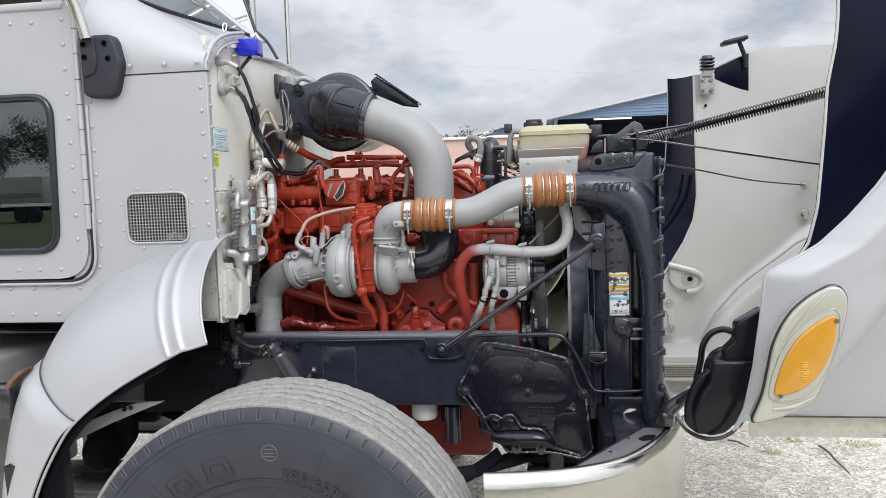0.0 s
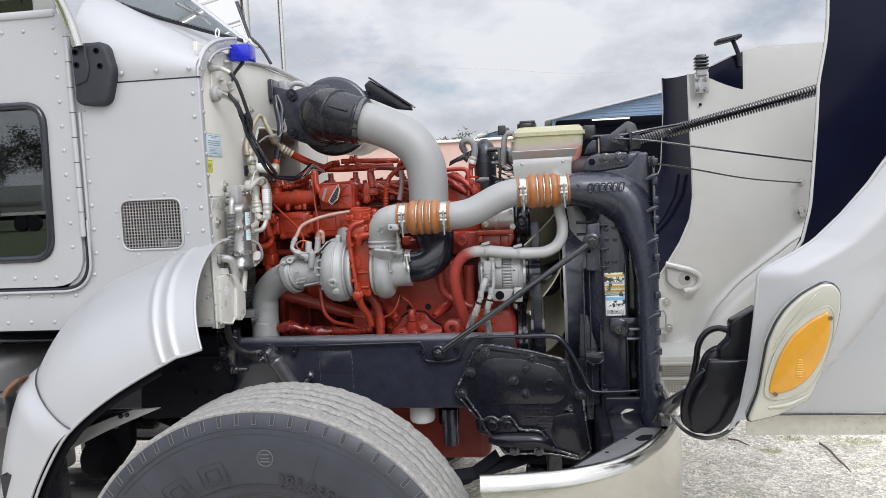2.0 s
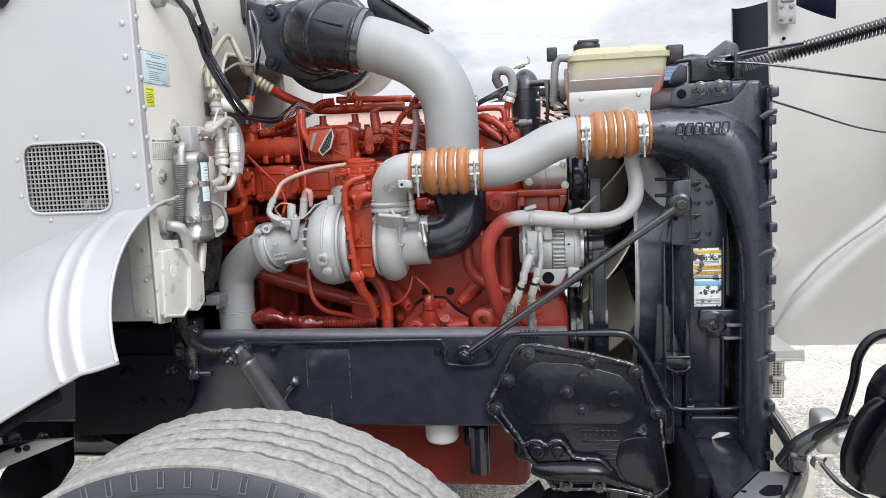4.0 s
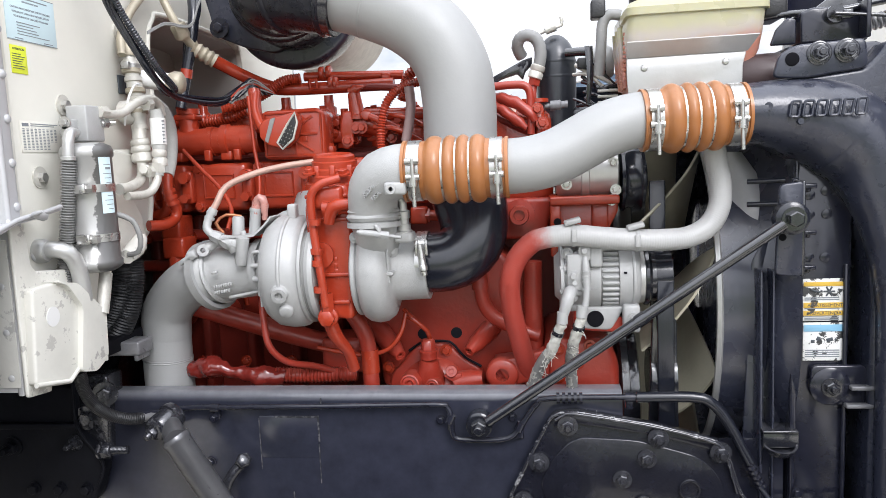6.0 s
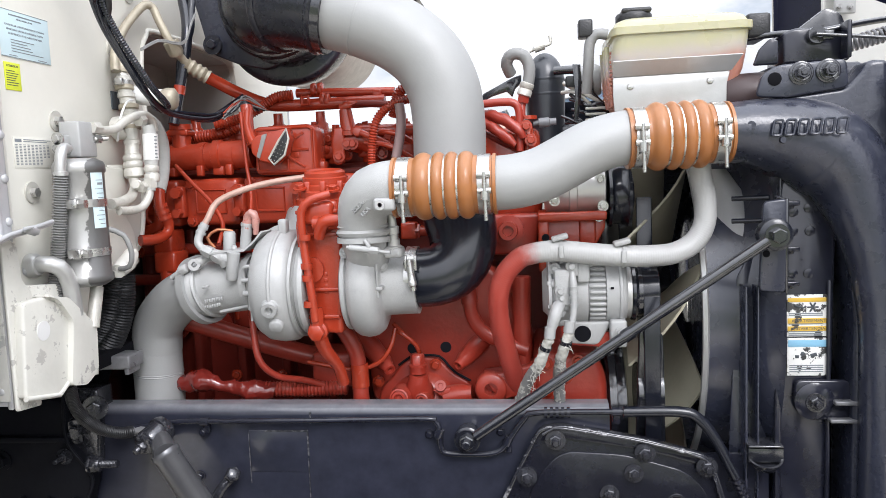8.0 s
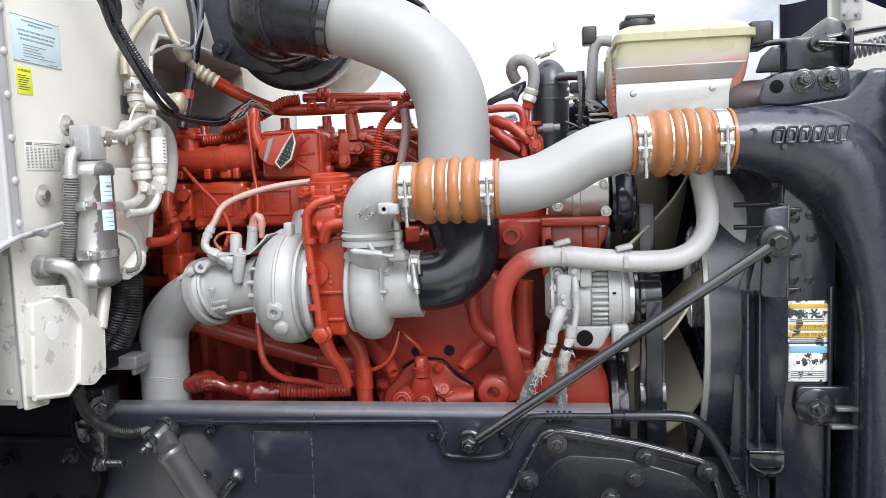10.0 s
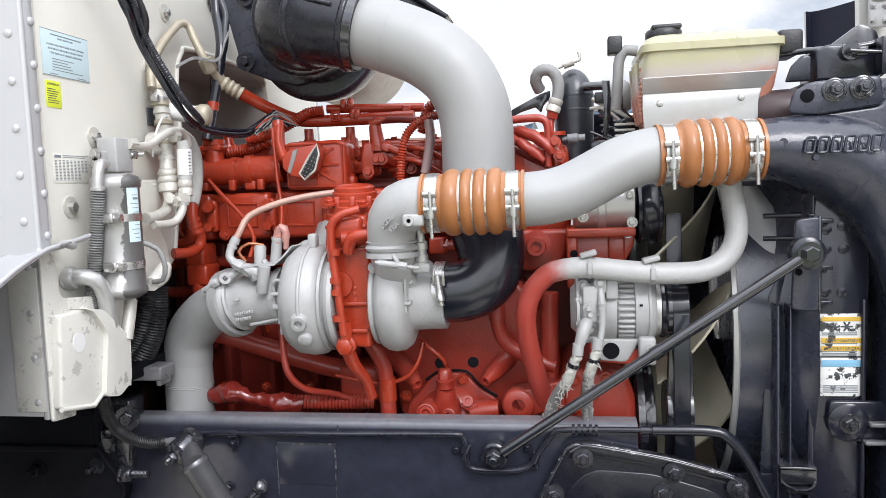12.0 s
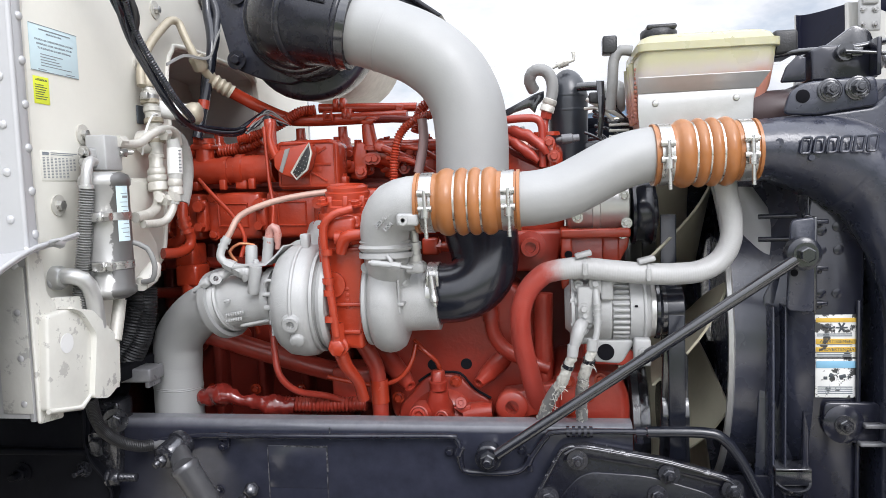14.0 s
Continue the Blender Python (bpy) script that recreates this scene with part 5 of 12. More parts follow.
# ---- cab ----
def ring_plate(outer, inner, plane, at, thick, n=72, bevel=0.0):
    """A plate with one opening; both outlines are sampled by the angle from the opening's middle."""
    mid = sum((Vector(p) for p in inner), Vector((0, 0))) / len(inner)

    def sample(poly, a):
        d = Vector((math.cos(a), math.sin(a)))
        best = None
        for p, q in zip(poly, poly[1:] + poly[:1]):
            p, q = Vector(p) - mid, Vector(q) - mid
            e = q - p
            den = d.x * e.y - d.y * e.x
            if abs(den) < 1e-12:
                continue
            s = (p.x * e.y - p.y * e.x) / den
            u = (p.x * d.y - p.y * d.x) / den
            if s > 0 and -1e-9 <= u <= 1 + 1e-9 and (best is None or s > best):
                best = s
        return mid + d * best

    angs = sorted({round(2 * math.pi * k / n, 6) for k in range(n)} | {round(math.atan2(p[1] - mid.y, p[0] - mid.x) % (2 * math.pi), 6) for p in outer})
    bm = bmesh.new()

    def place(p, h):
        return Vector((p[0], h, p[1])) if plane == "xz" else Vector((h, p[0], p[1]))

    loops = []
    for h in (at, at + thick):
        loops.append([bm.verts.new(place(sample([tuple(p) for p in outer], a), h)) for a in angs])
        loops.append([bm.verts.new(place(sample([tuple(p) for p in inner], a), h)) for a in angs])
    k = len(angs)
    for i in range(k):
        j = (i + 1) % k
        bm.faces.new((loops[0][i], loops[0][j], loops[1][j], loops[1][i]))
        bm.faces.new((loops[2][i], loops[3][i], loops[3][j], loops[2][j]))
        bm.faces.new((loops[0][i], loops[2][i], loops[2][j], loops[0][j]))
        bm.faces.new((loops[1][i], loops[1][j], loops[3][j], loops[3][i]))
    return bm


YC = -0.305      # outer face of the cab side
XF = -0.722      # front face of the firewall
XC, YO = -0.697, -0.385   # front corner of the cab flank
FLANK = Matrix.Translation((0.38, -2.728, 1.652)) @ Matrix.Scale(0.967, 4) @ Matrix.Translation((-0.38, 2.728, -1.652))   # scales the flank about the first camera eye, fitted to that view


def build_cab():
    t = thing("truck_cab", (-1.5, 0.43, 1.20), "silver riveted aluminium truck cab with a narrow cowl", "truck cab")
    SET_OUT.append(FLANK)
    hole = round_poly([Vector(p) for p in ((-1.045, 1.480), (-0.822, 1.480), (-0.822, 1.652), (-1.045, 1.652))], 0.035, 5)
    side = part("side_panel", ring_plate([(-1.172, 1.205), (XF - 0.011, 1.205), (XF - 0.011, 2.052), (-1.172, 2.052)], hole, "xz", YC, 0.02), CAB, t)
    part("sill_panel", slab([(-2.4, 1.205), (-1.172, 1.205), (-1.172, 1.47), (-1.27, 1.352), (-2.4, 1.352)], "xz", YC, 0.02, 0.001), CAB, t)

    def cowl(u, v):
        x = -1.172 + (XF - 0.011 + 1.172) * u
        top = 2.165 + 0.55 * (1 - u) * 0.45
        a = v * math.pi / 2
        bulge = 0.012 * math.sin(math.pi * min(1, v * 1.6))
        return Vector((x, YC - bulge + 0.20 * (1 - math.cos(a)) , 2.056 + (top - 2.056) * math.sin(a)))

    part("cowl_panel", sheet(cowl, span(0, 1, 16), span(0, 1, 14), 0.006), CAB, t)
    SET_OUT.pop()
    top = lambda u, v: Vector((-1.172 + (XF + 1.172) * u, -0.107 + 1.08 * v, 2.162 + 0.55 * (1 - u) * 0.45 + 0.012 * math.sin(math.pi * v)))
    part("cowl_top", sheet(top, span(0, 1, 6), span(0, 1, 8), 0.006), CAB, t)
    part("far_side_panel", rbox((-2.4, 1.15, 1.205), (XF, 1.17, 2.20), 0.004), CAB, t)
    part("floor", rbox((-2.4, YC + 0.022, 1.195), (XF - 0.02, 1.148, 1.225), 0.003), DARKBOX, t)
    part("back_wall", rbox((-2.42, YC, 1.205), (-2.401, 1.17, 2.95), 0.003), CAB, t)
    part("roof", rbox((-2.42, YC + 0.02, 2.95), (-1.25, 1.15, 2.99), 0.01), CAB, t)
    part("interior", rbox((-2.38, 0.5, 1.24), (-1.3, 0.9, 2.2), 0.05), DARKBOX, t, "seat block, cab shade put into its near-black")
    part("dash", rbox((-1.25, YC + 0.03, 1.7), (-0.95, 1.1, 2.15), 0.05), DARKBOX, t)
    # firewall, cut away for the engine tunnel
    cut = [(-0.12, 1.20), (-0.105, 1.34), (-0.03, 1.40), (0.085, 1.44), (0.12, 1.58), (0.15, 1.68), (0.152, 1.84), (0.18, 1.90), (0.24, 1.92), (0.62, 1.92), (0.68, 1.90), (0.70, 1.84), (0.70, 1.20)]
    part("firewall", slab([(YO + 0.074, 1.20)] + cut[:9] + [(0.43, 1.92), (0.43, 2.17), (YO + 0.074, 2.17)], "yz", XF - 0.016, 0.016, 0.002), CREAM, t, "cream painted firewall")
    part("far_firewall", slab([(0.431, 2.17), (0.431, 1.92)] + cut[9:] + [(1.148, 1.20), (1.148, 2.17)], "yz", XF - 0.016, 0.016, 0.002), CREAM, t, "cream painted firewall")
    tun = curve_points([(XF, y, z) for y, z in cut], 0.03)
    part("tunnel", sheet(lambda u, v: tun[int(u * (len(tun) - 1) + 0.5)] + Vector((-0.016 - 0.60 * v, 0.01 * v, -0.02 * v)), span(0, 1, len(tun)), span(0, 1, 4), 0.008), GREY, t, "grey engine tunnel")
    part("tunnel_end", rbox((XF - 0.225, -0.14, 1.20), (XF - 0.210, 0.72, 1.94), 0.002), GREY, t)
    part("tunnel_lip", tube([(XF, y, z) for y, z in cut[:11]], 0.006, 8), CREAM, t)
    # corner flange and its beads
    part("corner_post", slab([(YO - 0.002, 1.215), (YO + 0.034, 1.215), (YO + 0.034, 2.03), (-0.295, 2.101), (-0.260, 2.129), (-0.206, 2.153), (-0.135, 2.174), (-0.051, 2.193), (-0.045, 2.232), (-0.150, 2.210), (-0.239, 2.184), (-0.301, 2.155), (-0.344, 2.120), (-0.371, 2.080)], "yz", XC - 0.010, 0.014, 0.004, 0.0), CAB, t)
    part("corner_bead", tube([(XC + 0.002, YO + 0.006, 1.225), (XC + 0.002, YO + 0.006, 1.99), (XC + 0.002, -0.365, 2.074), (XC + 0.002, -0.338, 2.114), (XC + 0.002, -0.295, 2.149), (XC + 0.002, -0.233, 2.178), (XC + 0.002, -0.144, 2.204), (XC + 0.002, -0.039, 2.226)], 0.0055, 10), CAB, t)
    part("corner_return", slab([(XC - 0.008, YO + 0.033), (XF - 0.002, YO + 0.080), (XF - 0.012, YO + 0.076), (XC - 0.018, YO + 0.040)], "xy", 1.21, 0.92, 0.0), CREAM, t)
    part("inner_bead", tube([(XC + 0.005, -0.295, 2.101), (XC + 0.005, -0.260, 2.129), (XC + 0.005, -0.206, 2.153), (XC + 0.005, -0.135, 2.174), (XC + 0.005, -0.051, 2.193)], 0.004, 8), CAB, t)
    for y, z in [(-0.349, 2.070), (-0.331, 2.108), (-0.282, 2.144), (-0.219, 2.172), (-0.140, 2.193)]:
        part("flange_rivet", lathe([(0, 0.006), (0.002, 0.0052), (0.003, 0)], (XC + 0.004, y, z), (1, 0, 0), 10), CAB, t)
    part("cowl_lip", tube([(XC, -0.045, 2.220), (XF + 0.006, -0.02, 2.165), (XF + 0.006, 0.43, 2.185), (XF + 0.006, 1.10, 2.165)], 0.010, 10), CAB, t)
    part("peeling_corner", slab([(YO - 0.004, 1.212), (YO + 0.055, 1.205), (YO + 0.055, 1.40), (YO + 0.035, 1.42), (YO + 0.03, 1.48), (YO - 0.004, 1.50)], "yz", XC + 0.0045, 0.006, 0.002, 0.006), PEEL, t, "cream corner plate with peeling paint")
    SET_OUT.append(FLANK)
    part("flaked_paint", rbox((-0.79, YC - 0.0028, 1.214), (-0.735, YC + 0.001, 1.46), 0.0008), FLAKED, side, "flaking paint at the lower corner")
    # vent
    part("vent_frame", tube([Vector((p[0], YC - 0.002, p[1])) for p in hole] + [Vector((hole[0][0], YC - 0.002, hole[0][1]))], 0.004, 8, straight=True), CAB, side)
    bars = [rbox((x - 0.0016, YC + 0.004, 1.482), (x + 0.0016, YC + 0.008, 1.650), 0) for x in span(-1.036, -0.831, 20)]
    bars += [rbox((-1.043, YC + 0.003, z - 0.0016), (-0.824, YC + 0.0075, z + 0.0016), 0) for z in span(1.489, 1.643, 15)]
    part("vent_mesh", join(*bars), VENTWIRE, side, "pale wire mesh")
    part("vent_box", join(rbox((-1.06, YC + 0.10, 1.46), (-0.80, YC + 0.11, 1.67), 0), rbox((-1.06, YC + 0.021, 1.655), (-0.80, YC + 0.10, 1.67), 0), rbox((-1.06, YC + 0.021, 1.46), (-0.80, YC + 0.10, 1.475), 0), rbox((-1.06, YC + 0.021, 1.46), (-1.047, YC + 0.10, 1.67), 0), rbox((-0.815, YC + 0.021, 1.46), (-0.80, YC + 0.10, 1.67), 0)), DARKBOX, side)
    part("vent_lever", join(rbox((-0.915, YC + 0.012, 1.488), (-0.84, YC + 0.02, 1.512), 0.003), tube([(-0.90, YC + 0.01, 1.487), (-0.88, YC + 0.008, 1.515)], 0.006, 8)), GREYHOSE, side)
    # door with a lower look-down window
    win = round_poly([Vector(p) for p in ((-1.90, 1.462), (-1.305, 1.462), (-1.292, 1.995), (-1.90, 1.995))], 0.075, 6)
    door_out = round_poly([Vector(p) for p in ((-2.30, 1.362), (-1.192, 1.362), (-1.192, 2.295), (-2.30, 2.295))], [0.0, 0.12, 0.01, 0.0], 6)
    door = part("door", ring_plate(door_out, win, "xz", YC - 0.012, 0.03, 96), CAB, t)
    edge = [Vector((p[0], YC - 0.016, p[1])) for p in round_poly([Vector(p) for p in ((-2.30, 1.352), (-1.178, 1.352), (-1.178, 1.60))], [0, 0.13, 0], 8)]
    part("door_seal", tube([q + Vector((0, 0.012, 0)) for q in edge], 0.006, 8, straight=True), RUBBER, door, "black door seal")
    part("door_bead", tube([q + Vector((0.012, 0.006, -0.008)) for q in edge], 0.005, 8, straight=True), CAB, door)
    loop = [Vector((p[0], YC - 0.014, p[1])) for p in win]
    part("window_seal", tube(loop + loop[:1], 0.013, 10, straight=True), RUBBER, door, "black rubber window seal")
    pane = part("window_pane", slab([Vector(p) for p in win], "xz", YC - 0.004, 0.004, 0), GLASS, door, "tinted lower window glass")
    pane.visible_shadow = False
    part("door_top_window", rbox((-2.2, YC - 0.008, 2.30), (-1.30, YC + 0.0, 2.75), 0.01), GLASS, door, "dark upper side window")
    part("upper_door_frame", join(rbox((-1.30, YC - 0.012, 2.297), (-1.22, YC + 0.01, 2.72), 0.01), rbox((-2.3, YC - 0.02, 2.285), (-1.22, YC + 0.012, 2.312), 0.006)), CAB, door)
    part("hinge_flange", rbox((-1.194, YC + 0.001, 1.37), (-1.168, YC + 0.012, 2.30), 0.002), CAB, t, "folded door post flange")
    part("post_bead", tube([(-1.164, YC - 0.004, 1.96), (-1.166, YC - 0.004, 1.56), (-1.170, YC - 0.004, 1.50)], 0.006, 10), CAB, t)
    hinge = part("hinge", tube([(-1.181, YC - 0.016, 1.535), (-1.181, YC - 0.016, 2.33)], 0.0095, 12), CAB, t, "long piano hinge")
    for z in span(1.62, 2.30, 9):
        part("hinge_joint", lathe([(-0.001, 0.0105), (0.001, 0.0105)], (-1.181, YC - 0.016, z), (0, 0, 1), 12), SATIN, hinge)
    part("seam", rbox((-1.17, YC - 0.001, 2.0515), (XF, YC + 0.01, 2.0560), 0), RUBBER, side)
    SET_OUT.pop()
    # windscreen in two panes, its seal, post and wiper
    for name, corners in (("windscreen", [(-1.060, -0.140, 2.349), (-0.851, 0.420, 2.315), (-1.197, 0.420, 2.603), (-1.262, -0.140, 2.458)]), ("windscreen", [(-0.841, 0.440, 2.313), (-1.074, 1.060, 2.454), (-1.174, 1.060, 2.773), (-1.176, 0.440, 2.607)])):
        gl = bmesh.new()
        gl.faces.new([gl.verts.new(p) for p in corners])
        bmesh.ops.solidify(gl, geom=gl.faces[:], thickness=0.006)
        part(name, gl, GLASS, t, "tinted split windscreen").visible_shadow = False
    part("windscreen_seal", tube([(-1.067, -0.150, 2.351), (-1.007, 0.020, 2.335), (-0.942, 0.220, 2.327), (-0.856, 0.420, 2.315)], 0.0085, 10, straight=True), RUBBER, t, "black windscreen seal")
    part("windscreen_seal", tube([(-1.068, 1.060, 2.448), (-1.127, 1.060, 2.645)], 0.012, 10, straight=True), RUBBER, t, "black windscreen seal")
    part("windscreen_post", tube([(-0.838, 0.430, 2.304), (-1.074, 0.430, 2.502)], 0.0145, 12, squash=0.6), CAB, t, "pale centre post")
    wiper = part("wiper_arm", tube([(-0.976, 0.080, 2.403), (-0.926, 0.150, 2.369), (-0.889, 0.190, 2.336)], [0.006, 0.005, 0.004], 8), STEEL, t, "bright wiper arm")
    part("wiper_blade", tube([(-0.941, 0.080, 2.401), (-0.898, 0.200, 2.347)], 0.004, 8), STEEL, wiper)
    part("wiper_rod", tube([(-0.939, 0.120, 2.380), (-0.906, 0.190, 2.372)], 0.003, 8), STEEL, wiper)
    far_wiper = part("wiper_arm", tube([(-0.884, 0.600, 2.361), (-0.831, 0.580, 2.309), (-0.783, 0.560, 2.233)], 0.007, 8), DRAIN, t, "dark far wiper arm")
    part("wiper_linkage", tube([(-0.904, 0.580, 2.328), (-0.892, 0.600, 2.356), (-0.881, 0.590, 2.338), (-0.866, 0.590, 2.322), (-0.846, 0.580, 2.315)], [0.008, 0.006, 0.009, 0.006, 0.008], 8), FITTING, far_wiper)
    part("grab_ring", tube([(-0.856, 0.160, 2.275), (-0.864, 0.170, 2.299), (-0.860, 0.180, 2.317), (-0.851, 0.180, 2.307), (-0.849, 0.160, 2.279)], 0.003, 8), WHITE_TRIM, t, "small pale wire ring")
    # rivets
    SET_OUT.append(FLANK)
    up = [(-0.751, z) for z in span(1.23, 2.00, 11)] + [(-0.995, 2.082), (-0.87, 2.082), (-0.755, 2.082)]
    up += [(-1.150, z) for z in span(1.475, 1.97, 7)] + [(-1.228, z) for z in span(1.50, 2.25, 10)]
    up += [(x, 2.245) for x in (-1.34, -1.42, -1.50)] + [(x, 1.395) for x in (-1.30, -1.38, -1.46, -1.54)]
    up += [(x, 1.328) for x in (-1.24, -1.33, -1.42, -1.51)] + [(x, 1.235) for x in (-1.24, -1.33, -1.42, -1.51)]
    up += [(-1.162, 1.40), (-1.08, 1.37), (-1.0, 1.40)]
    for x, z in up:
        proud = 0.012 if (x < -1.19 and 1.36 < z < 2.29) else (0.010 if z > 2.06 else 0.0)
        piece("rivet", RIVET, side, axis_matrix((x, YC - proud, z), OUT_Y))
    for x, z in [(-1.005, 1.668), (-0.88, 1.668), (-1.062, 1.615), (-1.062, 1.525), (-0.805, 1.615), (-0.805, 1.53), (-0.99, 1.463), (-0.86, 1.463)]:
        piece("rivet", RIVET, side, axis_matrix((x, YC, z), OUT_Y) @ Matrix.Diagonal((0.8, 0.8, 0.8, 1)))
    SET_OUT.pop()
    for z in span(1.24, 2.0, 12):
        piece("rivet", RIVET, t, axis_matrix((XC + 0.004, YO + 0.026, z), (1, 0, 0)))
    return t


cab = build_cab()


def build_mirror():
    t = thing("mirror_bracket", (-1.08, -0.34, 1.96), "black plastic mirror bracket with a chrome arm bolted to the cowl", "mirror bracket")
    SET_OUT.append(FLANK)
    SET_OUT.append(Matrix())
    part("cover", slab([(-1.100, 2.170), (-1.000, 2.170), (-0.981, 2.148), (-0.961, 2.076), (-0.989, 1.979), (-1.017, 1.964), (-1.088, 1.970), (-1.107, 1.985)], "xz", -0.420, 0.075, 0.016, 0.018, 4), MATTE, t)
    part("cheek", slab([(-1.100, 2.166), (-1.052, 2.166), (-1.042, 2.085), (-1.054, 2.045), (-1.098, 2.03)], "xz", -0.426, 0.02, 0.006, 0.010, 3), MATTE, t)
    screw = shared("screw", lathe([(0, 0.0095), (0.003, 0.0095), (0.003, 0.0055), (-0.001, 0.005), (-0.001, 0)], (0, 0, 0), (0, 0, 1), 16), DARKBOX)
    for x, z in ((-1.016, 2.140), (-1.007, 2.091)):
        piece("screw", screw, t, axis_matrix((x, -0.420, z), OUT_Y))
    for x, z in ((-1.086, 2.139), (-1.085, 2.098)):
        piece("screw", screw, t, axis_matrix((x, -0.426, z), OUT_Y))
    SET_OUT.pop()
    part("arm", tube([(-1.115, -0.36, 2.17), (-1.135, -0.37, 2.26), (-1.17, -0.40, 2.36), (-1.25, -0.46, 2.50)], 0.017, 16), CHROME, t, "chrome mirror arm")
    SET_OUT.pop()


build_mirror()


def build_fender():
    t = thing("fender", (-0.95, -0.6, 0.6), "silver rear fender section under the cab, beside the front tyre", "fender")
    ins = [(-0.655, 1.512), (-0.80, 1.482), (-0.97, 1.425), (-1.10, 1.365), (-1.225, 1.25), (-1.32, 1.06), (-1.37, 0.82), (-1.38, 0.62)]
    outs = [(-0.562, 1.228), (-0.668, 1.191), (-0.846, 1.096), (-0.972, 1.004), (-1.036, 0.928), (-1.115, 0.785), (-1.165, 0.62), (-1.185, 0.45)]
    inc = curve_points([(x, 0, z) for x, z in ins], 0.02)
    outc = curve_points([(x, 0, z) for x, z in outs], 0.02)

    def at(line, u):
        f = u * (len(line) - 1)
        k = min(int(f), len(line) - 2)
        return line[k].lerp(line[k + 1], f - k)

    def skin(u, v):
        a, b = at(inc, u), at(outc, u)
        y = -0.335 - 0.435 * math.sin(v * 1.45) / math.sin(1.45)
        w = (1 - math.cos(v * 1.45)) / (1 - math.cos(1.45))
        p = a.lerp(b, w * 0.75 + v * 0.25)
        bead = 0.007 * (math.exp(-((u - 0.078) / 0.010) ** 2) + math.exp(-((u - 0.116) / 0.010) ** 2))
        return Vector((p.x + 0.4 * bead, y - bead + (0.03 * (1 - u * 3) if u < 0.33 and v < 0.1 else 0), p.z + 0.7 * bead))

    gap = lambda v: 0.445 + 0.15 * (1 - v) ** 0.9
    upper = part("upper_skin", sheet(lambda u, v: skin(u * gap(v), v), span(0, 1, 130), span(0, 1, 24), 0.006), CAB, t)
    swell = lambda u, v: Vector((-0.012, -0.030, 0.022)) * (math.sin(min(1.0, u / 0.14) * math.pi / 2) * (0.35 + 0.65 * math.sin(math.pi * min(1.0, v * 1.05))))
    part("lower_skin", sheet(lambda u, v: skin(gap(v) + 0.004 + (0.996 - gap(v)) * u, v) + swell(u, v), span(0, 1, 60), span(0, 1, 24), 0.006), CAB, t)
    part("crease", tube([skin(gap(v) + 0.002, v) + Vector((0, -0.003, 0.003)) for v in span(0.10, 1, 24)], 0.0022, 8, straight=True), SATIN, t, "dark panel gap")
    part("lip", tube([skin(u, 1) + Vector((0, 0.002, -0.001)) for u in span(0, 1, 40)], 0.005, 8, straight=True), CAB, upper)
    part("front_lip", tube([skin(0, v) for v in span(0, 1, 16)], 0.004, 8, straight=True), CAB, upper)
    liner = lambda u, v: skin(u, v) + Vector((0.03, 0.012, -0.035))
    # black sheet stands in for the shade under the fender
    part("liner", sheet(liner, span(0.16, 1, 16), span(0, 0.96, 8), 0.004), DARKBOX, t, "black sheet put in as shade under the fender")
    part("flap", tube([(-1.16, -0.70, 0.86), (-1.17, -0.68, 0.70), (-1.18, -0.66, 0.40)], 0.09, 8, squash=0.25), RUBBER, t, "ribbed black rubber splash flap")
    part("tip_wire", tube([(-0.66, -0.345, 1.50), (-0.638, -0.395, 1.505), (-0.612, -0.41, 1.510)], [0.009, 0.006, 0.002], 8), CAB, t)
    bar = part("support_bar", slab([(-0.794, 1.008), (-0.887, 1.002), (-0.965, 0.976), (-1.063, 0.939), (-1.179, 0.848), (-1.170, 0.844), (-1.107, 0.876), (-0.968, 0.940)], "xz", -0.60, 0.012, 0.002, 0.004), CAST, t, "bent aluminium fender support")
    # satin black puts this aluminium flange's shade into its colour
    part("bar_flange", slab([(-0.892, 0.998), (-0.978, 0.988), (-1.068, 0.942), (-1.069, 0.935), (-0.970, 0.972)], "xz", -0.592, 0.02, 0.002), SATIN, bar, "upper flange, its shade put in as satin black")
    bolts(shared("bolt", hexbolt(0.006, 0.004, 1.2), BLACK), t, [(-0.924, -0.601, 0.984), (-0.903, -0.601, 0.988)])


build_fender()


def build_step_box():
    t = thing("battery_box", (-1.75, -0.5, 0.55), "silver battery and step box under the cab", "box")
    part("box", rbox((-2.3, -0.66, 0.60), (-1.50, 0.0, 1.10), 0.02), ALU, t)
    part("marker_lamp", slab([(-1.298, 1.055), (-1.289, 1.077), (-1.255, 1.109), (-1.227, 1.121), (-1.232, 1.109), (-1.265, 1.084), (-1.287, 1.055)], "xz", -0.64, 0.05, 0.006, 0.006, 3), BROWN, t, "dull brown marker lamp")
    part("bracket", rbox((-1.50, -0.62, 0.95), (-1.30, -0.56, 1.06), 0.01), SATIN, t)


build_step_box()


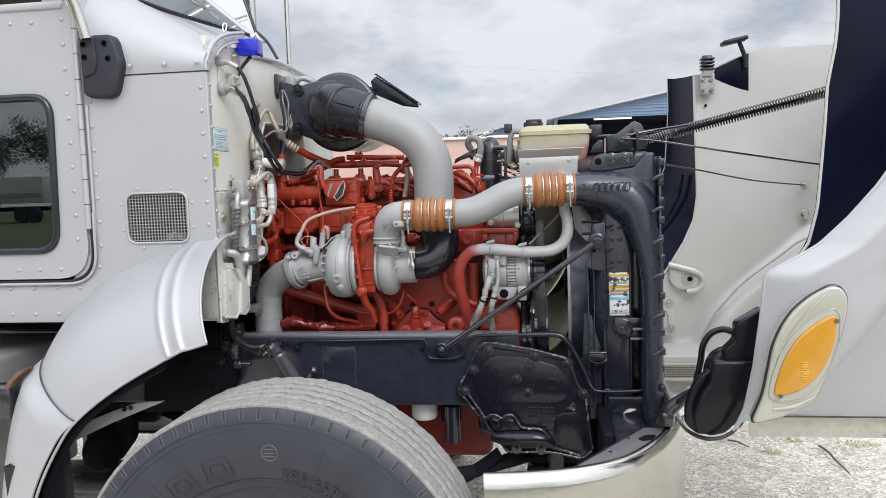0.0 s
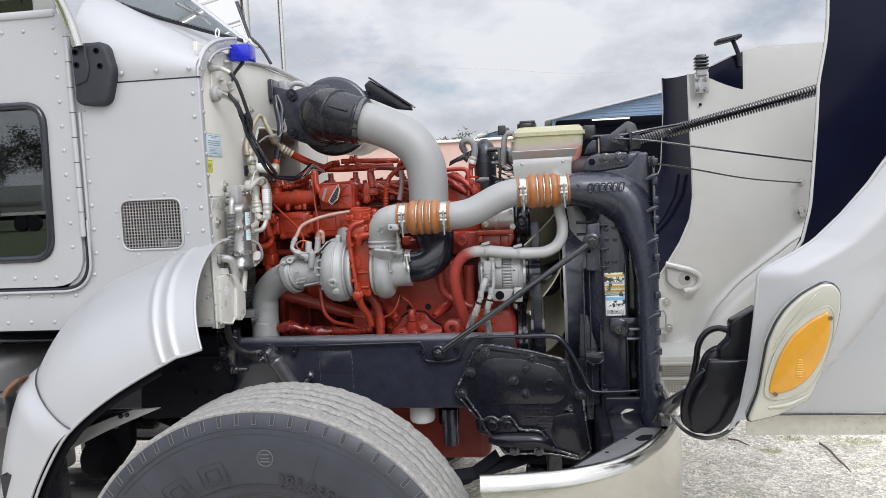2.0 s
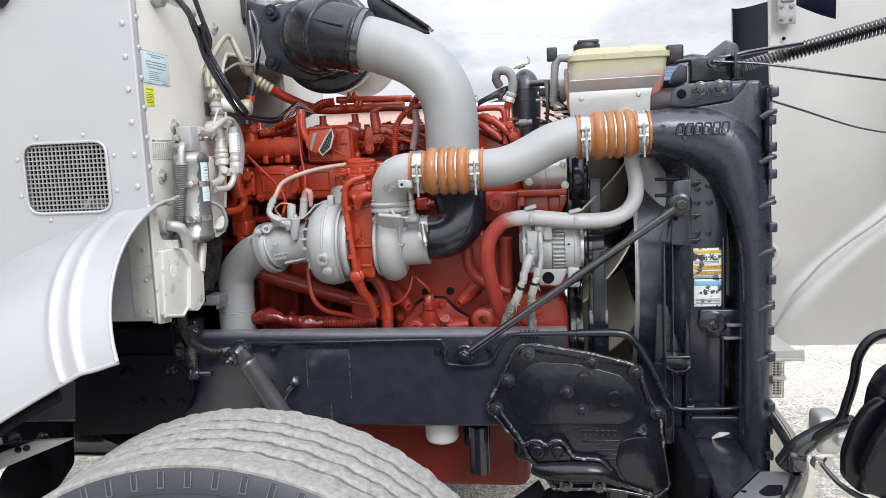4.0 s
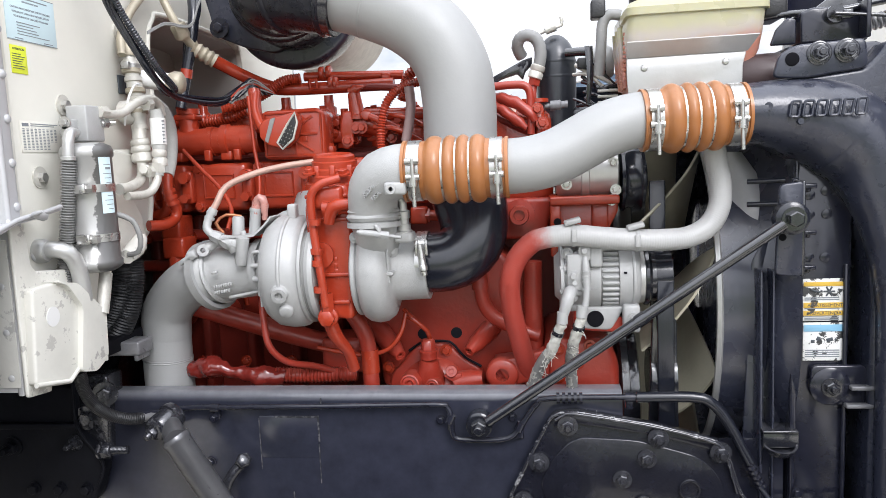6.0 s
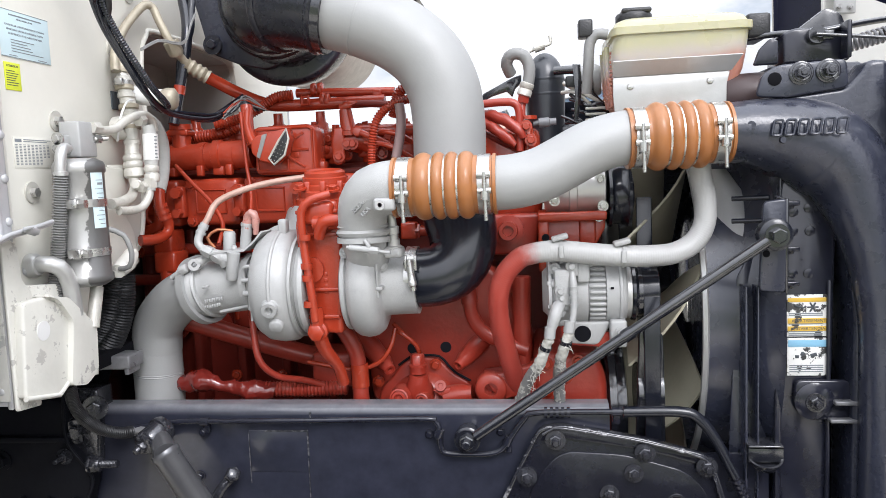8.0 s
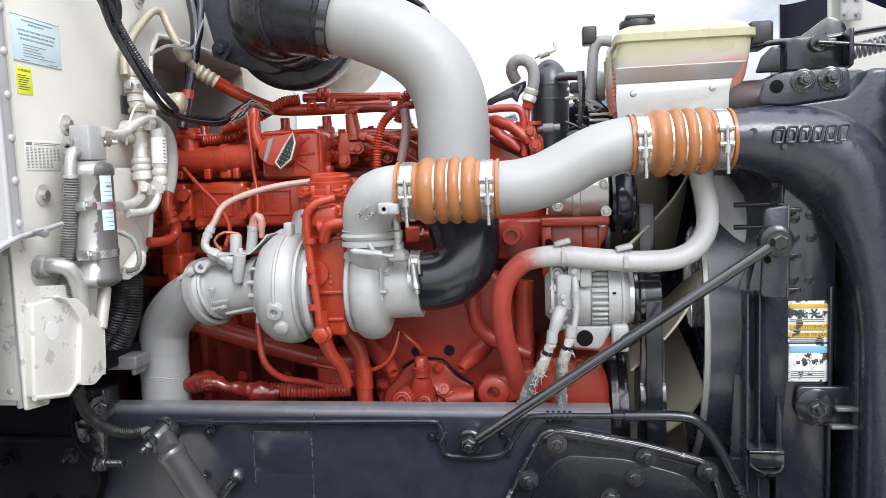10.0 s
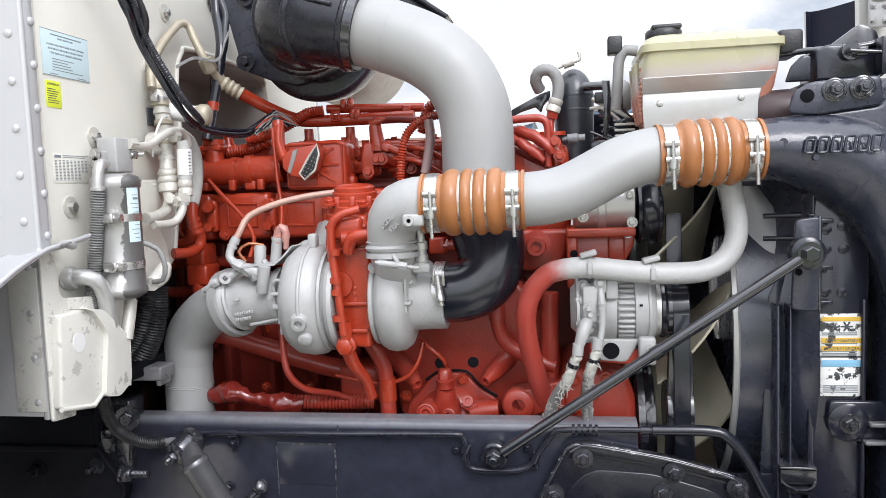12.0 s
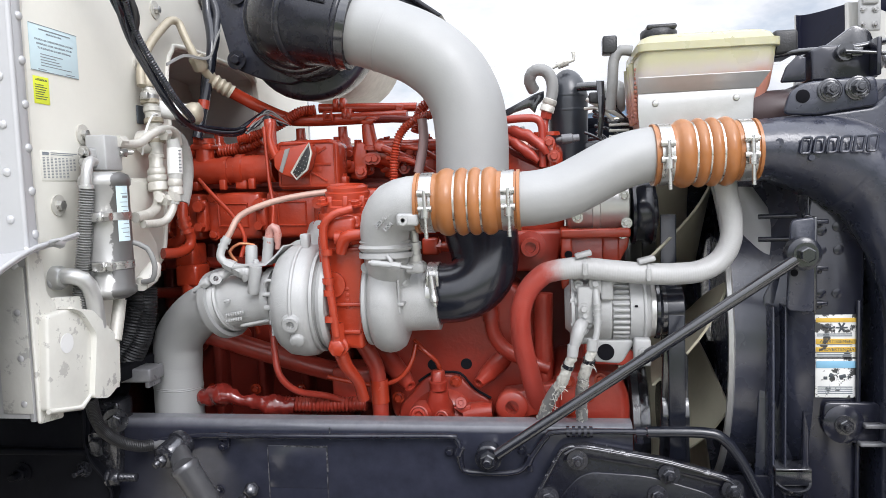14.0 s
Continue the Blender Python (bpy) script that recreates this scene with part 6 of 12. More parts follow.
# ---- things on the firewall ----
def label_plate(name, lo, hi, mat, label, lines, ink, words=None, head=None):
    """A printed label on the firewall; lo and hi are its (y, z) corners."""
    t = thing(name, (XF + 0.001, (lo[0] + hi[0]) / 2, lo[1]), label, "label")
    part("paper", rbox((XF, lo[0], lo[1]), (XF + 0.0012, hi[0], hi[1]), 0.0003), mat, t)
    for k, (a, b, z, h) in enumerate(lines):
        part("print_line", rbox((XF + 0.0011, lo[0] + a * (hi[0] - lo[0]), lo[1] + z * (hi[1] - lo[1])), (XF + 0.0016, lo[0] + b * (hi[0] - lo[0]), lo[1] + (z + h) * (hi[1] - lo[1])), 0), ink, t)
    if words:
        letters(words, head, INK, pose(XF + 0.0014, (lo[0] + hi[0]) / 2, lo[1] + 0.87 * (hi[1] - lo[1]), 90, 0, 90), t, 0.0002)
    return t


service_label = label_plate("service_label", (-0.300, 1.789), (-0.172, 1.868), BLUE_LABEL, "pale blue printed air conditioner service label on the firewall",
            [(0.2, 0.85, 0.89, 0.025), (0.20, 0.66, 0.37, 0.018), (0.20, 0.52, 0.31, 0.018), (0.20, 0.58, 0.25, 0.018), (0.20, 0.62, 0.19, 0.018), (0.20, 0.84, 0.13, 0.016), (0.14, 0.3, 0.04, 0.016), (0.72, 0.9, 0.04, 0.016), (0.0, 1.0, 0.985, 0.012), (0.0, 1.0, 0.003, 0.012)], PALE_INK)
for words, z, size in (("SERVICE INSTRUCTIONS", 0.83, 0.0052), ("CAUTION: AIR CONDITIONER SYSTEM CONTAINS", 0.68, 0.0062), ("REFRIGERANT UNDER HIGH PRESSURE. SYSTEM", 0.59, 0.0062), ("TO BE SERVICED BY QUALIFIED PERSONNEL", 0.50, 0.0062)):
    letters(words, size * 0.72, PALE_INK, pose(XF + 0.0014, -0.236, 1.789 + z * 0.079, 90, 0, 90), service_label, 0.0002)
label_plate("attention_label", (-0.297, 1.734), (-0.258, 1.780), YELLOW_LABEL, "small yellow-green attention label on the firewall",
            [(0.08, 0.62 + 0.3 * ((k * 7) % 4) / 4, 0.68 - 0.085 * k, 0.026) for k in range(7)], INK, "ATTENTION", 0.0052)
label_plate("torque_label", (-0.293, 1.604), (-0.190, 1.656), CREAM, "white sheet with a small printed table on the firewall",
            [(0.04 + 0.1 * c, 0.04 + 0.1 * c + 0.055, 0.74 - 0.05 * r, 0.022) for r in range(14) for c in range(7 if r > 8 else 9)] + [(0.25, 0.95, 0.91, 0.025), (0.25, 0.85, 0.85, 0.025), (0.04, 0.2, 0.84, 0.10)], PALE_INK)


def build_firewall_bolts():
    t = thing("firewall_bolt", (XF, -0.173, 1.689), "steel bolt with a wide rust-stained washer on the firewall", "bolt", "firewall bolts")
    part("washer", lathe([(0, 0.019), (0.003, 0.019), (0.003, 0)], (XF, -0.173, 1.689), (1, 0, 0), 24), FITTING, t, "rust-stained washer")
    part("head", lathe([(0.003, 0.009), (0.012, 0.009), (0.013, 0.007), (0.013, 0)], (XF, -0.173, 1.689), (1, 0, 0), 6), STEEL, t)
    for y, z in ((-0.257, 1.561), (0.117, 1.98), (0.036, 1.851), (-0.10, 2.06), (-0.02, 2.0)):
        copy_thing(t, pose(XF, y, z))


build_firewall_bolts()


def build_rest_bracket():
    t = thing("hood_rest_bracket", (-0.66, -0.29, 1.205), "white painted hood rest bracket with worn paint on the cab corner", "bracket")
    part("back_plate", slab([(-0.345, 1.225), (-0.25, 1.215), (-0.25, 1.40), (-0.345, 1.41)], "yz", XF + 0.02, 0.010, 0.003, 0.008), PEEL, t)
    face = [(-0.373, 1.386), (-0.314, 1.387), (-0.289, 1.377), (-0.249, 1.331), (-0.263, 1.236), (-0.303, 1.214), (-0.387, 1.232)]
    part("face_plate", slab(face, "yz", -0.692, 0.020, 0.005, 0.008, 3), PEEL, t, "worn white face plate")
    part("face_rim", tube([(-0.672, y, z) for y, z in face[1:]], 0.0045, 8, straight=True), PEEL, t)
    part("shoe", slab([(-0.325, 1.389), (-0.269, 1.378), (-0.194, 1.312), (-0.200, 1.230), (-0.239, 1.213), (-0.281, 1.224), (-0.261, 1.334), (-0.297, 1.379)], "yz", -0.692, 0.030, 0.010, 0.010, 4), SHOE, t, "rounded white rest shoe")
    part("disc", lathe([(0, 0.0165), (0.0012, 0.0165), (0.0012, 0)], (-0.6722, -0.330, 1.332), (1, 0, 0), 24), WHITE_TRIM, t)
    for y, z in ((-0.325, 1.425), (-0.292, 1.43)):
        piece("rivet", RIVET, t, axis_matrix((XF + 0.002, y, z), (1, 0, 0)) @ Matrix.Diagonal((1.4, 1.4, 1.4, 1)))


build_rest_bracket()


def build_drier():
    c = Vector((-0.669, -0.197, 1.388))
    t = thing("receiver_drier", tuple(c), "silver air conditioner receiver drier strapped to the firewall with flaking paint", "canister")
    part("can", lathe([(0, 0.0), (0.0, 0.030), (0.006, 0.040), (0.010, 0.0445), (0.020, 0.0445), (0.023, 0.0415), (0.203, 0.0415), (0.206, 0.0445), (0.216, 0.0445), (0.224, 0.041), (0.230, 0.029), (0.231, 0)], c, (0, 0, 1), 40),
         two_tone(paint("flaking_silver", (0.40, 0.398, 0.388), 0.34, 0.45, (0.30, 0.298, 0.29), 0.4, 0.08, 14, 0.2, 120, patch=18, sharp=0.1), (0.13, 0.128, 0.125), (1, 0.2, -0.05), 0.016, 0.003, 5.0, 46.0), t)
    for z in (0.062, 0.150):
        strap = part("strap", lathe([(-0.007, 0.0418), (-0.007, 0.0432), (0.007, 0.0432), (0.007, 0.0418)], c + Vector((0, 0, z)), (0, 0, 1), 40, closed=True), STEEL, t, "worm-drive steel clamp")
        part("clamp_screw", join(rbox((c.x - 0.002, c.y - 0.055, c.z + z - 0.009), (c.x + 0.024, c.y - 0.039, c.z + z + 0.009), 0.003), lathe([(0, 0.008), (0.012, 0.008), (0.012, 0)], (c.x + 0.024, c.y - 0.044, c.z + z), (1, 0, 0), 6)), STEEL, strap)
    part("label", sheet(lambda u, v: c + Vector((math.cos(0.05 - 0.62 * u) * 0.0420, math.sin(0.05 - 0.62 * u) * 0.0420, 0.105 + 0.102 * v)), span(0, 1, 8), span(0, 1, 2), 0.0004), BLUE_LABEL, t, "pale printed label")
    for k in range(11):
        part("print_line", sheet(lambda u, v, k=k: c + Vector((math.cos(0.0 - (0.30 + 0.07 * (k % 3)) * u) * 0.0425, math.sin(0.0 - (0.30 + 0.07 * (k % 3)) * u) * 0.0425, 0.112 + 0.0078 * k + (0.0042 if k == 9 else 0.0012) * v)), span(0, 1, 6), span(0, 1, 2), 0.0002), PALE_INK, t)
    part("mount_block", rbox((-0.712, -0.182, 1.622), (-0.672, -0.128, 1.687), 0.003), CAST, t)
    part("mount_face", rbox((-0.705, -0.205, 1.628), (-0.690, -0.180, 1.662), 0.003), CAST, t)
    bolts(SBOLT, t, [(-0.697, -0.206, 1.655), (-0.697, -0.206, 1.637)])
    part("inlet_pipe", tube([(-0.680, -0.205, 1.637), (-0.668, -0.240, 1.635), (-0.667, -0.250, 1.618), (-0.669, -0.252, 1.587)], [0.0075, 0.0095, 0.0095, 0.0095], 12), ALU, t)
    sleeve = part("sleeved_pipe", tube([(-0.668, -0.252, 1.589), (-0.679, -0.250, 1.510), (-0.691, -0.248, 1.441), (-0.705, -0.246, 1.360)], 0.0112, 14, corr=(0.0046, 0.0024)), GREYHOSE, t, "grey spiral-wrapped pipe")
    part("sleeve_collar", lathe([(0, 0.0125), (0.006, 0.0128), (0.007, 0.0105)], (-0.668, -0.252, 1.588), (0, 0, 1), 16), ALU, sleeve)
    part("plate", slab([(-0.13, 1.395), (0.03, 1.40), (0.02, 1.47), (-0.02, 1.52), (0.012, 1.54), (0.012, 1.60), (-0.13, 1.61)], "yz", XF + 0.02, 0.006, 0.002, 0.008), CREAM, t)
    part("foil_collar", tube([(-0.645, -0.14, 1.405), (-0.65, -0.10, 1.415), (-0.66, -0.06, 1.43)], [0.014, 0.018, 0.014], 9), SHOE, t, "crumpled pale wrap")
    part("switch_lead", tube([(-0.64, -0.175, 1.49), (-0.615, -0.16, 1.475), (-0.605, -0.155, 1.44), (-0.615, -0.15, 1.415), (-0.64, -0.14, 1.41)], 0.005, 10), GREYHOSE, t)
    part("lower_pipe", tube([(-0.668, -0.175, 1.381), (-0.668, -0.184, 1.352), (-0.668, -0.199, 1.310)], 0.012, 12), FITTING, t)


build_drier()

whole("heater_pipe", join(tube([(XF, -0.280, 1.436), (-0.70, -0.276, 1.438), (-0.680, -0.262, 1.430), (-0.675, -0.245, 1.40), (-0.676, -0.235, 1.34)], 0.0145, 16), lathe([(0, 0.021), (0.012, 0.021), (0.018, 0.017), (0.018, 0.014)], (XF, -0.280, 1.436), (1, 0, 0), 20)), ALU, "bright bent aluminium heater pipe through the firewall", "pipe")
whole("drain_hose", tube([(-0.745, 0.013, 1.381), (-0.748, 0.009, 1.345), (-0.758, 0.002, 1.297), (-0.785, 0.005, 1.246), (-0.820, 0.021, 1.205)], 0.026, 16, corr=(0.0055, 0.0015)), DRAIN, "black corrugated drain hose beside the firewall", "hose", "drain hoses")
whole("drain_hose", tube([(-0.735, 0.027, 1.379), (-0.735, 0.020, 1.330), (-0.745, 0.013, 1.276), (-0.770, 0.008, 1.227), (-0.810, 0.023, 1.192)], 0.026, 16, corr=(0.0055, 0.0015)), DRAIN, "black corrugated drain hose beside the firewall", "hose", "drain hoses")
whole("grey_link_arm", join(rbox((-0.874, -0.03, 1.184), (-0.703, 0.03, 1.213), 0.004), rbox((-0.717, -0.028, 1.172), (-0.707, 0.02, 1.188), 0.003)), STEELGREY, "scuffed grey cast link arm beside the exhaust pipe", "bracket")


def build_ac_lines():
    t = thing("air_conditioner_lines", (-0.66, 0.0, 1.45), "grimy aluminium air conditioner pipes and valves on the firewall", "pipes")
    SET_OUT.append(Matrix.Translation((0.014, 0.05, 0.0)))
    SET_OUT.append(Matrix())
    part("upper_pipe", tube([(-0.700, 0.005, 1.80), (-0.706, 0.02, 1.84), (-0.705, 0.059, 1.894), (-0.698, 0.112, 1.943), (-0.693, 0.135, 1.959), (-0.684, 0.150, 1.957), (-0.671, 0.151, 1.925), (-0.655, 0.153, 1.889), (-0.647, 0.163, 1.868), (-0.640, 0.190, 1.845), (-0.622, 0.222, 1.816)], 0.0092, 14, 0.006), STAIN, t, "bent brown-stained pipe")
    part("nut", lathe([(0, 0.0175), (0.028, 0.0175), (0.034, 0.013)], (-0.651, 0.156, 1.882), (0.2, 0.4, -0.8), 6), STAIN, t, "stained brass nut")
    part("ferrule", tube([(-0.640, 0.20, 1.838), (-0.600, 0.225, 1.808)], 0.0165, 14, corr=(0.014, 0.0022)), STAIN, t, "crimped ferrule")
    SET_OUT.pop()
    SET_OUT.append(Matrix())
    part("standpipe", tube([(-0.700, 0.031, 1.813), (-0.695, 0.023, 1.776), (-0.690, 0.025, 1.741), (-0.686, 0.025, 1.707), (-0.682, 0.017, 1.669), (-0.678, 0.005, 1.627)], [0.011, 0.013, 0.016, 0.0165, 0.0145, 0.015], 16), FITTING, t)
    part("collar", lathe([(0, 0.0165), (0.022, 0.0165), (0.026, 0.012)], (-0.698, 0.029, 1.801), (0, 0, 1), 8), STAIN, t, "tarnished brass collar")
    for k, p in enumerate([(-0.696, 0.026, 1.786), (-0.694, 0.024, 1.769), (-0.691, 0.024, 1.752), (-0.688, 0.024, 1.729), (-0.687, 0.027, 1.710), (-0.684, 0.023, 1.686), (-0.681, 0.014, 1.654)]):
        r = (0.0165, 0.0190, 0.0175, 0.0200, 0.0205, 0.0180, 0.0170)[k]
        part("pipe_ring", lathe([(-0.006, r - 0.003), (-0.004, r), (0.004, r), (0.006, r - 0.003)], p, (0.08, -0.08, -1), 16), STAIN if k % 2 else FITTING, t)
    clamp = part("hose_clamp", lathe([(-0.005, 0.0195), (0.005, 0.0195)], (-0.695, 0.025, 1.779), (0.05, 0, 1), 20), STEEL, t, "small steel hose clamp")
    part("clamp_screw", rbox((-0.700, -0.003, 1.772), (-0.684, 0.008, 1.786), 0.002), STEEL, clamp)
    bell = part("crimp", lathe([(0, 0.015), (0.004, 0.019), (0.012, 0.020), (0.015, 0.0175), (0.019, 0.0205), (0.026, 0.021), (0.029, 0.018), (0.033, 0.021), (0.046, 0.0215), (0.050, 0.017), (0.050, 0)], (-0.678, 0.005, 1.631), (0.06, -0.02, -1), 24), FITTING, t, "crimped aluminium ferrule")
    part("return_pipe", tube([(-0.675, -0.003, 1.588), (-0.672, -0.005, 1.564), (-0.670, -0.024, 1.545), (-0.668, -0.064, 1.535), (-0.668, -0.105, 1.532)], 0.0105, 14, 0.006), FITTING, t)
    part("cross_pipe", tube([(-0.672, -0.140, 1.675), (-0.668, -0.105, 1.673), (-0.664, -0.075, 1.678), (-0.660, -0.049, 1.692), (-0.655, -0.017, 1.705), (-0.650, 0.016, 1.710), (-0.648, 0.039, 1.700), (-0.648, 0.046, 1.678)], 0.0088, 14, 0.006), FITTING, t)
    part("cross_nut", lathe([(-0.010, 0.012), (0.010, 0.012)], (-0.672, -0.131, 1.677), (0.1, 1, 0), 6), FITTING, t)
    part("cross_nut", lathe([(-0.008, 0.013), (0.008, 0.013)], (-0.652, -0.000, 1.699), (0.1, 1, 0.2), 6), FITTING, t)
    part("threaded_stub", join(tube([(-0.672, -0.139, 1.655), (-0.668, -0.101, 1.658)], 0.0045, 10, corr=(0.003, 0.0006)), lathe([(-0.006, 0.009), (0.006, 0.009)], (-0.671, -0.128, 1.656), (0.2, 1, 0), 6)), STEEL, t, "threaded steel stub")
    part("valve_core", lathe([(0, 0.012), (0.018, 0.012), (0.020, 0.009), (0.032, 0.009), (0.032, 0)], (-0.665, -0.001, 1.565), (0.3, -1, 0.1), 6), FITTING, t)
    part("outer_hose", tube([(-0.640, 0.008, 1.688), (-0.638, 0.009, 1.667), (-0.638, 0.008, 1.619), (-0.638, 0.001, 1.586), (-0.640, -0.004, 1.555)], [0.012, 0.0145, 0.0145, 0.011, 0.011], 16), DUSTYHOSE, t)
    part("label_sleeve", tube([(-0.638, 0.009, 1.670), (-0.638, 0.007, 1.617)], 0.0153, 18), WHITE_LABEL, t, "white paper sleeve")
    for k in range(7):
        p = Vector((-0.638, 0.009, 1.664)).lerp(Vector((-0.638, 0.008, 1.622)), k / 6)
        part("sleeve_print", rbox((p.x + 0.0135, p.y - 0.010, p.z - 0.0012), (p.x + 0.0150, p.y + 0.002, p.z + 0.0012), 0), PALE_INK, t)
    part("hose_ferrule", lathe([(0, 0.011), (0.004, 0.0145), (0.014, 0.0150), (0.017, 0.012), (0.021, 0.0150), (0.034, 0.0150), (0.036, 0.010)], (-0.638, 0.004, 1.608), (0, 0, -1), 20), FITTING, t)
    part("lower_loop", tube([(-0.640, -0.004, 1.557), (-0.642, -0.010, 1.540), (-0.648, -0.026, 1.522), (-0.655, -0.054, 1.517), (-0.662, -0.089, 1.518)], 0.0085, 14, 0.006), FITTING, t)
    part("loop_nut", lathe([(-0.010, 0.0135), (0.010, 0.0135)], (-0.639, -0.002, 1.570), (0, 0, 1), 6), FITTING, t)
    part("tee", join(tube([(-0.662, -0.023, 1.564), (-0.640, -0.003, 1.563)], 0.0075, 10), lathe([(-0.008, 0.012), (0.008, 0.012)], (-0.650, -0.013, 1.563), (0.3, 1, 0), 6)), FITTING, t)
    part("flat_bar", slab([(-0.054, 1.609), (0.019, 1.610), (-0.003, 1.443), (-0.075, 1.450)], "yz", -0.703, 0.003, 0.001), CREAM, t)
    part("heater_hose", tube([(-0.690, 0.094, 1.710), (-0.680, 0.113, 1.696), (-0.676, 0.128, 1.667), (-0.676, 0.133, 1.629), (-0.676, 0.122, 1.587), (-0.676, 0.102, 1.553)], 0.0142, 16), DUSTYHOSE, t, "dusty grey heater hose")
    part("heater_elbow", tube([(-0.676, 0.103, 1.556), (-0.676, 0.099, 1.528), (-0.672, 0.103, 1.499), (-0.668, 0.116, 1.480), (-0.672, 0.113, 1.457), (-0.680, 0.081, 1.447), (-0.700, 0.049, 1.448)], 0.0120, 14), RED, t, "red painted heater elbow")
    for p in [(-0.675, 0.101, 1.519), (-0.673, 0.103, 1.506), (-0.670, 0.106, 1.493)]:
        part("elbow_ring", lathe([(-0.004, 0.0150), (0.004, 0.0150)], p, (0.2, 0.2, -1), 16), RED, t)
    part("white_tube", tube([(-0.700, 0.051, 1.758), (-0.660, 0.054, 1.751), (-0.620, 0.051, 1.745)], 0.0185, 18), WHITE_TRIM, t)
    part("end_cap", lathe([(0, 0.019), (0.012, 0.024), (0.028, 0.024), (0.034, 0.017), (0.034, 0)], (-0.630, 0.050, 1.745), (1, 0.15, -0.1), 8), STAIN, t, "rusty pipe union")
    SET_OUT.pop()
    part("round_port", lathe([(0, 0.024), (0.018, 0.024), (0.024, 0.018), (0.024, 0.012), (0.012, 0.01), (0.012, 0)], (XF, -0.045, 1.685), (1, -0.1, 0), 20), FITTING, t)
    for k, dz in enumerate((0.0, 0.008, -0.006)):
        part("tie", tube([Vector(p) + Vector((0, 0, 0.3 * dz)) for p in [(-0.690, 0.020, 1.852), (-0.669, 0.060, 1.876), (-0.652, 0.090, 1.875), (-0.639, 0.110, 1.877), (-0.631, 0.120, 1.891), (-0.631, 0.140, 1.920), (-0.628, 0.160, 1.948)]], 0.0016, 6), GREYHOSE, t, "pale cable tie")
    part("sensor_lead", tube([(-0.69, -0.10, 1.655), (-0.68, -0.10, 1.70), (-0.68, -0.07, 1.735), (-0.685, -0.04, 1.74)], 0.0022, 6), WHITE_TRIM, t)
    part("tag", rbox((XF - 0.014, -0.034, 1.725), (XF - 0.011, 0.008, 1.763), 0.001), INK, t, "small black tag")
    SET_OUT.pop()


build_ac_lines()


def build_harness():
    t = thing("wiring_harness", (-0.62, 0.1, 1.70), "black taped wiring harness sagging from the cowl to the engine", "cable")
    rng = random.Random(3)
    main = [(-0.664, -0.215, 2.002), (-0.644, -0.205, 1.970), (-0.634, -0.180, 1.927), (-0.642, -0.12, 1.86), (-0.612, -0.06, 1.76), (-0.61, 0.0, 1.725), (-0.605, 0.06, 1.712), (-0.57, 0.14, 1.708), (-0.548, 0.19, 1.726), (-0.530, 0.25, 1.762)]
    part("loom", tube(main, [0.007, 0.007, 0.007, 0.007, 0.007, 0.007, 0.0065, 0.0065, 0.006, 0.006], 12), RUBBER, t)
    part("conduit", tube([Vector(p) + Vector((0.016, -0.004, 0.008)) for p in main[2:6]] + [(-0.60, 0.02, 1.725)], 0.0065, 10, corr=(0.005, 0.0007)), RUBBER, t, "split black conduit")
    for k in range(7):
        off = [Vector((rng.uniform(-0.007, 0.007), rng.uniform(-0.007, 0.007), rng.uniform(-0.007, 0.007))) for _ in main]
        part("wire", tube([Vector(p) + o for p, o in zip(main, off)], 0.0032, 6), RUBBER, t)
    low = part("connector", lathe([(0, 0.026), (0.008, 0.026), (0.008, 0.024), (0.011, 0.024), (0.011, 0.026), (0.019, 0.026), (0.019, 0.024), (0.022, 0.024), (0.022, 0.026), (0.032, 0.026), (0.036, 0.022), (0.036, 0.015), (0.050, 0.013), (0.052, 0.009), (0.052, 0)], (-0.734, -0.215, 2.006), (1, -0.05, 0), 28), CAST, t, "ribbed grey bulkhead connector")
    part("connector", lathe([(0, 0.017), (0.010, 0.017), (0.014, 0.0145), (0.034, 0.010), (0.046, 0.0075), (0.046, 0)], (-0.724, -0.225, 2.096), (1, 0, -0.12), 22), CAST, t, "tapered grey bulkhead connector")
    for k in range(8):
        e = Vector((rng.uniform(-0.006, 0.006), rng.uniform(-0.008, 0.008), rng.uniform(-0.008, 0.008)))
        part("silver_wire", tube([Vector((-0.694, -0.217, 2.002)) + e * 0.6, Vector((-0.674, -0.217, 1.997)) + e * 1.6, Vector((-0.653, -0.210, 1.983)) + e], 0.0022, 6), FITTING, low, "bare silver wire")
    part("cable_neck", tube([(-0.681, -0.225, 2.090), (-0.673, -0.225, 2.086), (-0.666, -0.224, 2.082), (-0.658, -0.223, 2.078), (-0.651, -0.222, 2.072)], [0.0075, 0.0085, 0.0075, 0.0085, 0.0075], 10), FITTING, t, "taped silver cable neck")
    part("upper_wire", tube([(-0.651, -0.222, 2.072), (-0.636, -0.212, 2.048), (-0.625, -0.195, 2.001), (-0.620, -0.170, 1.951), (-0.616, -0.145, 1.903)] + [(-0.642, -0.12, 1.86)], 0.0065, 10), DRAIN, t)
    plate = part("bulkhead_plate", slab([(-0.221, 2.118), (-0.190, 2.142), (-0.111, 2.164), (-0.028, 2.174), (-0.048, 2.035), (-0.236, 2.012)], "yz", XF + 0.001, 0.006, 0.002, 0.01), CREAM, t, "cream plate behind the connectors")
    bolts(shared("bolt", hexbolt(0.008, 0.008, 1.6, 0.006), FITTING), plate, [(-0.715, -0.166, 2.062), (-0.715, -0.098, 2.057), (-0.715, -0.112, 2.131), (-0.715, -0.080, 2.039)], (1, 0, 0))
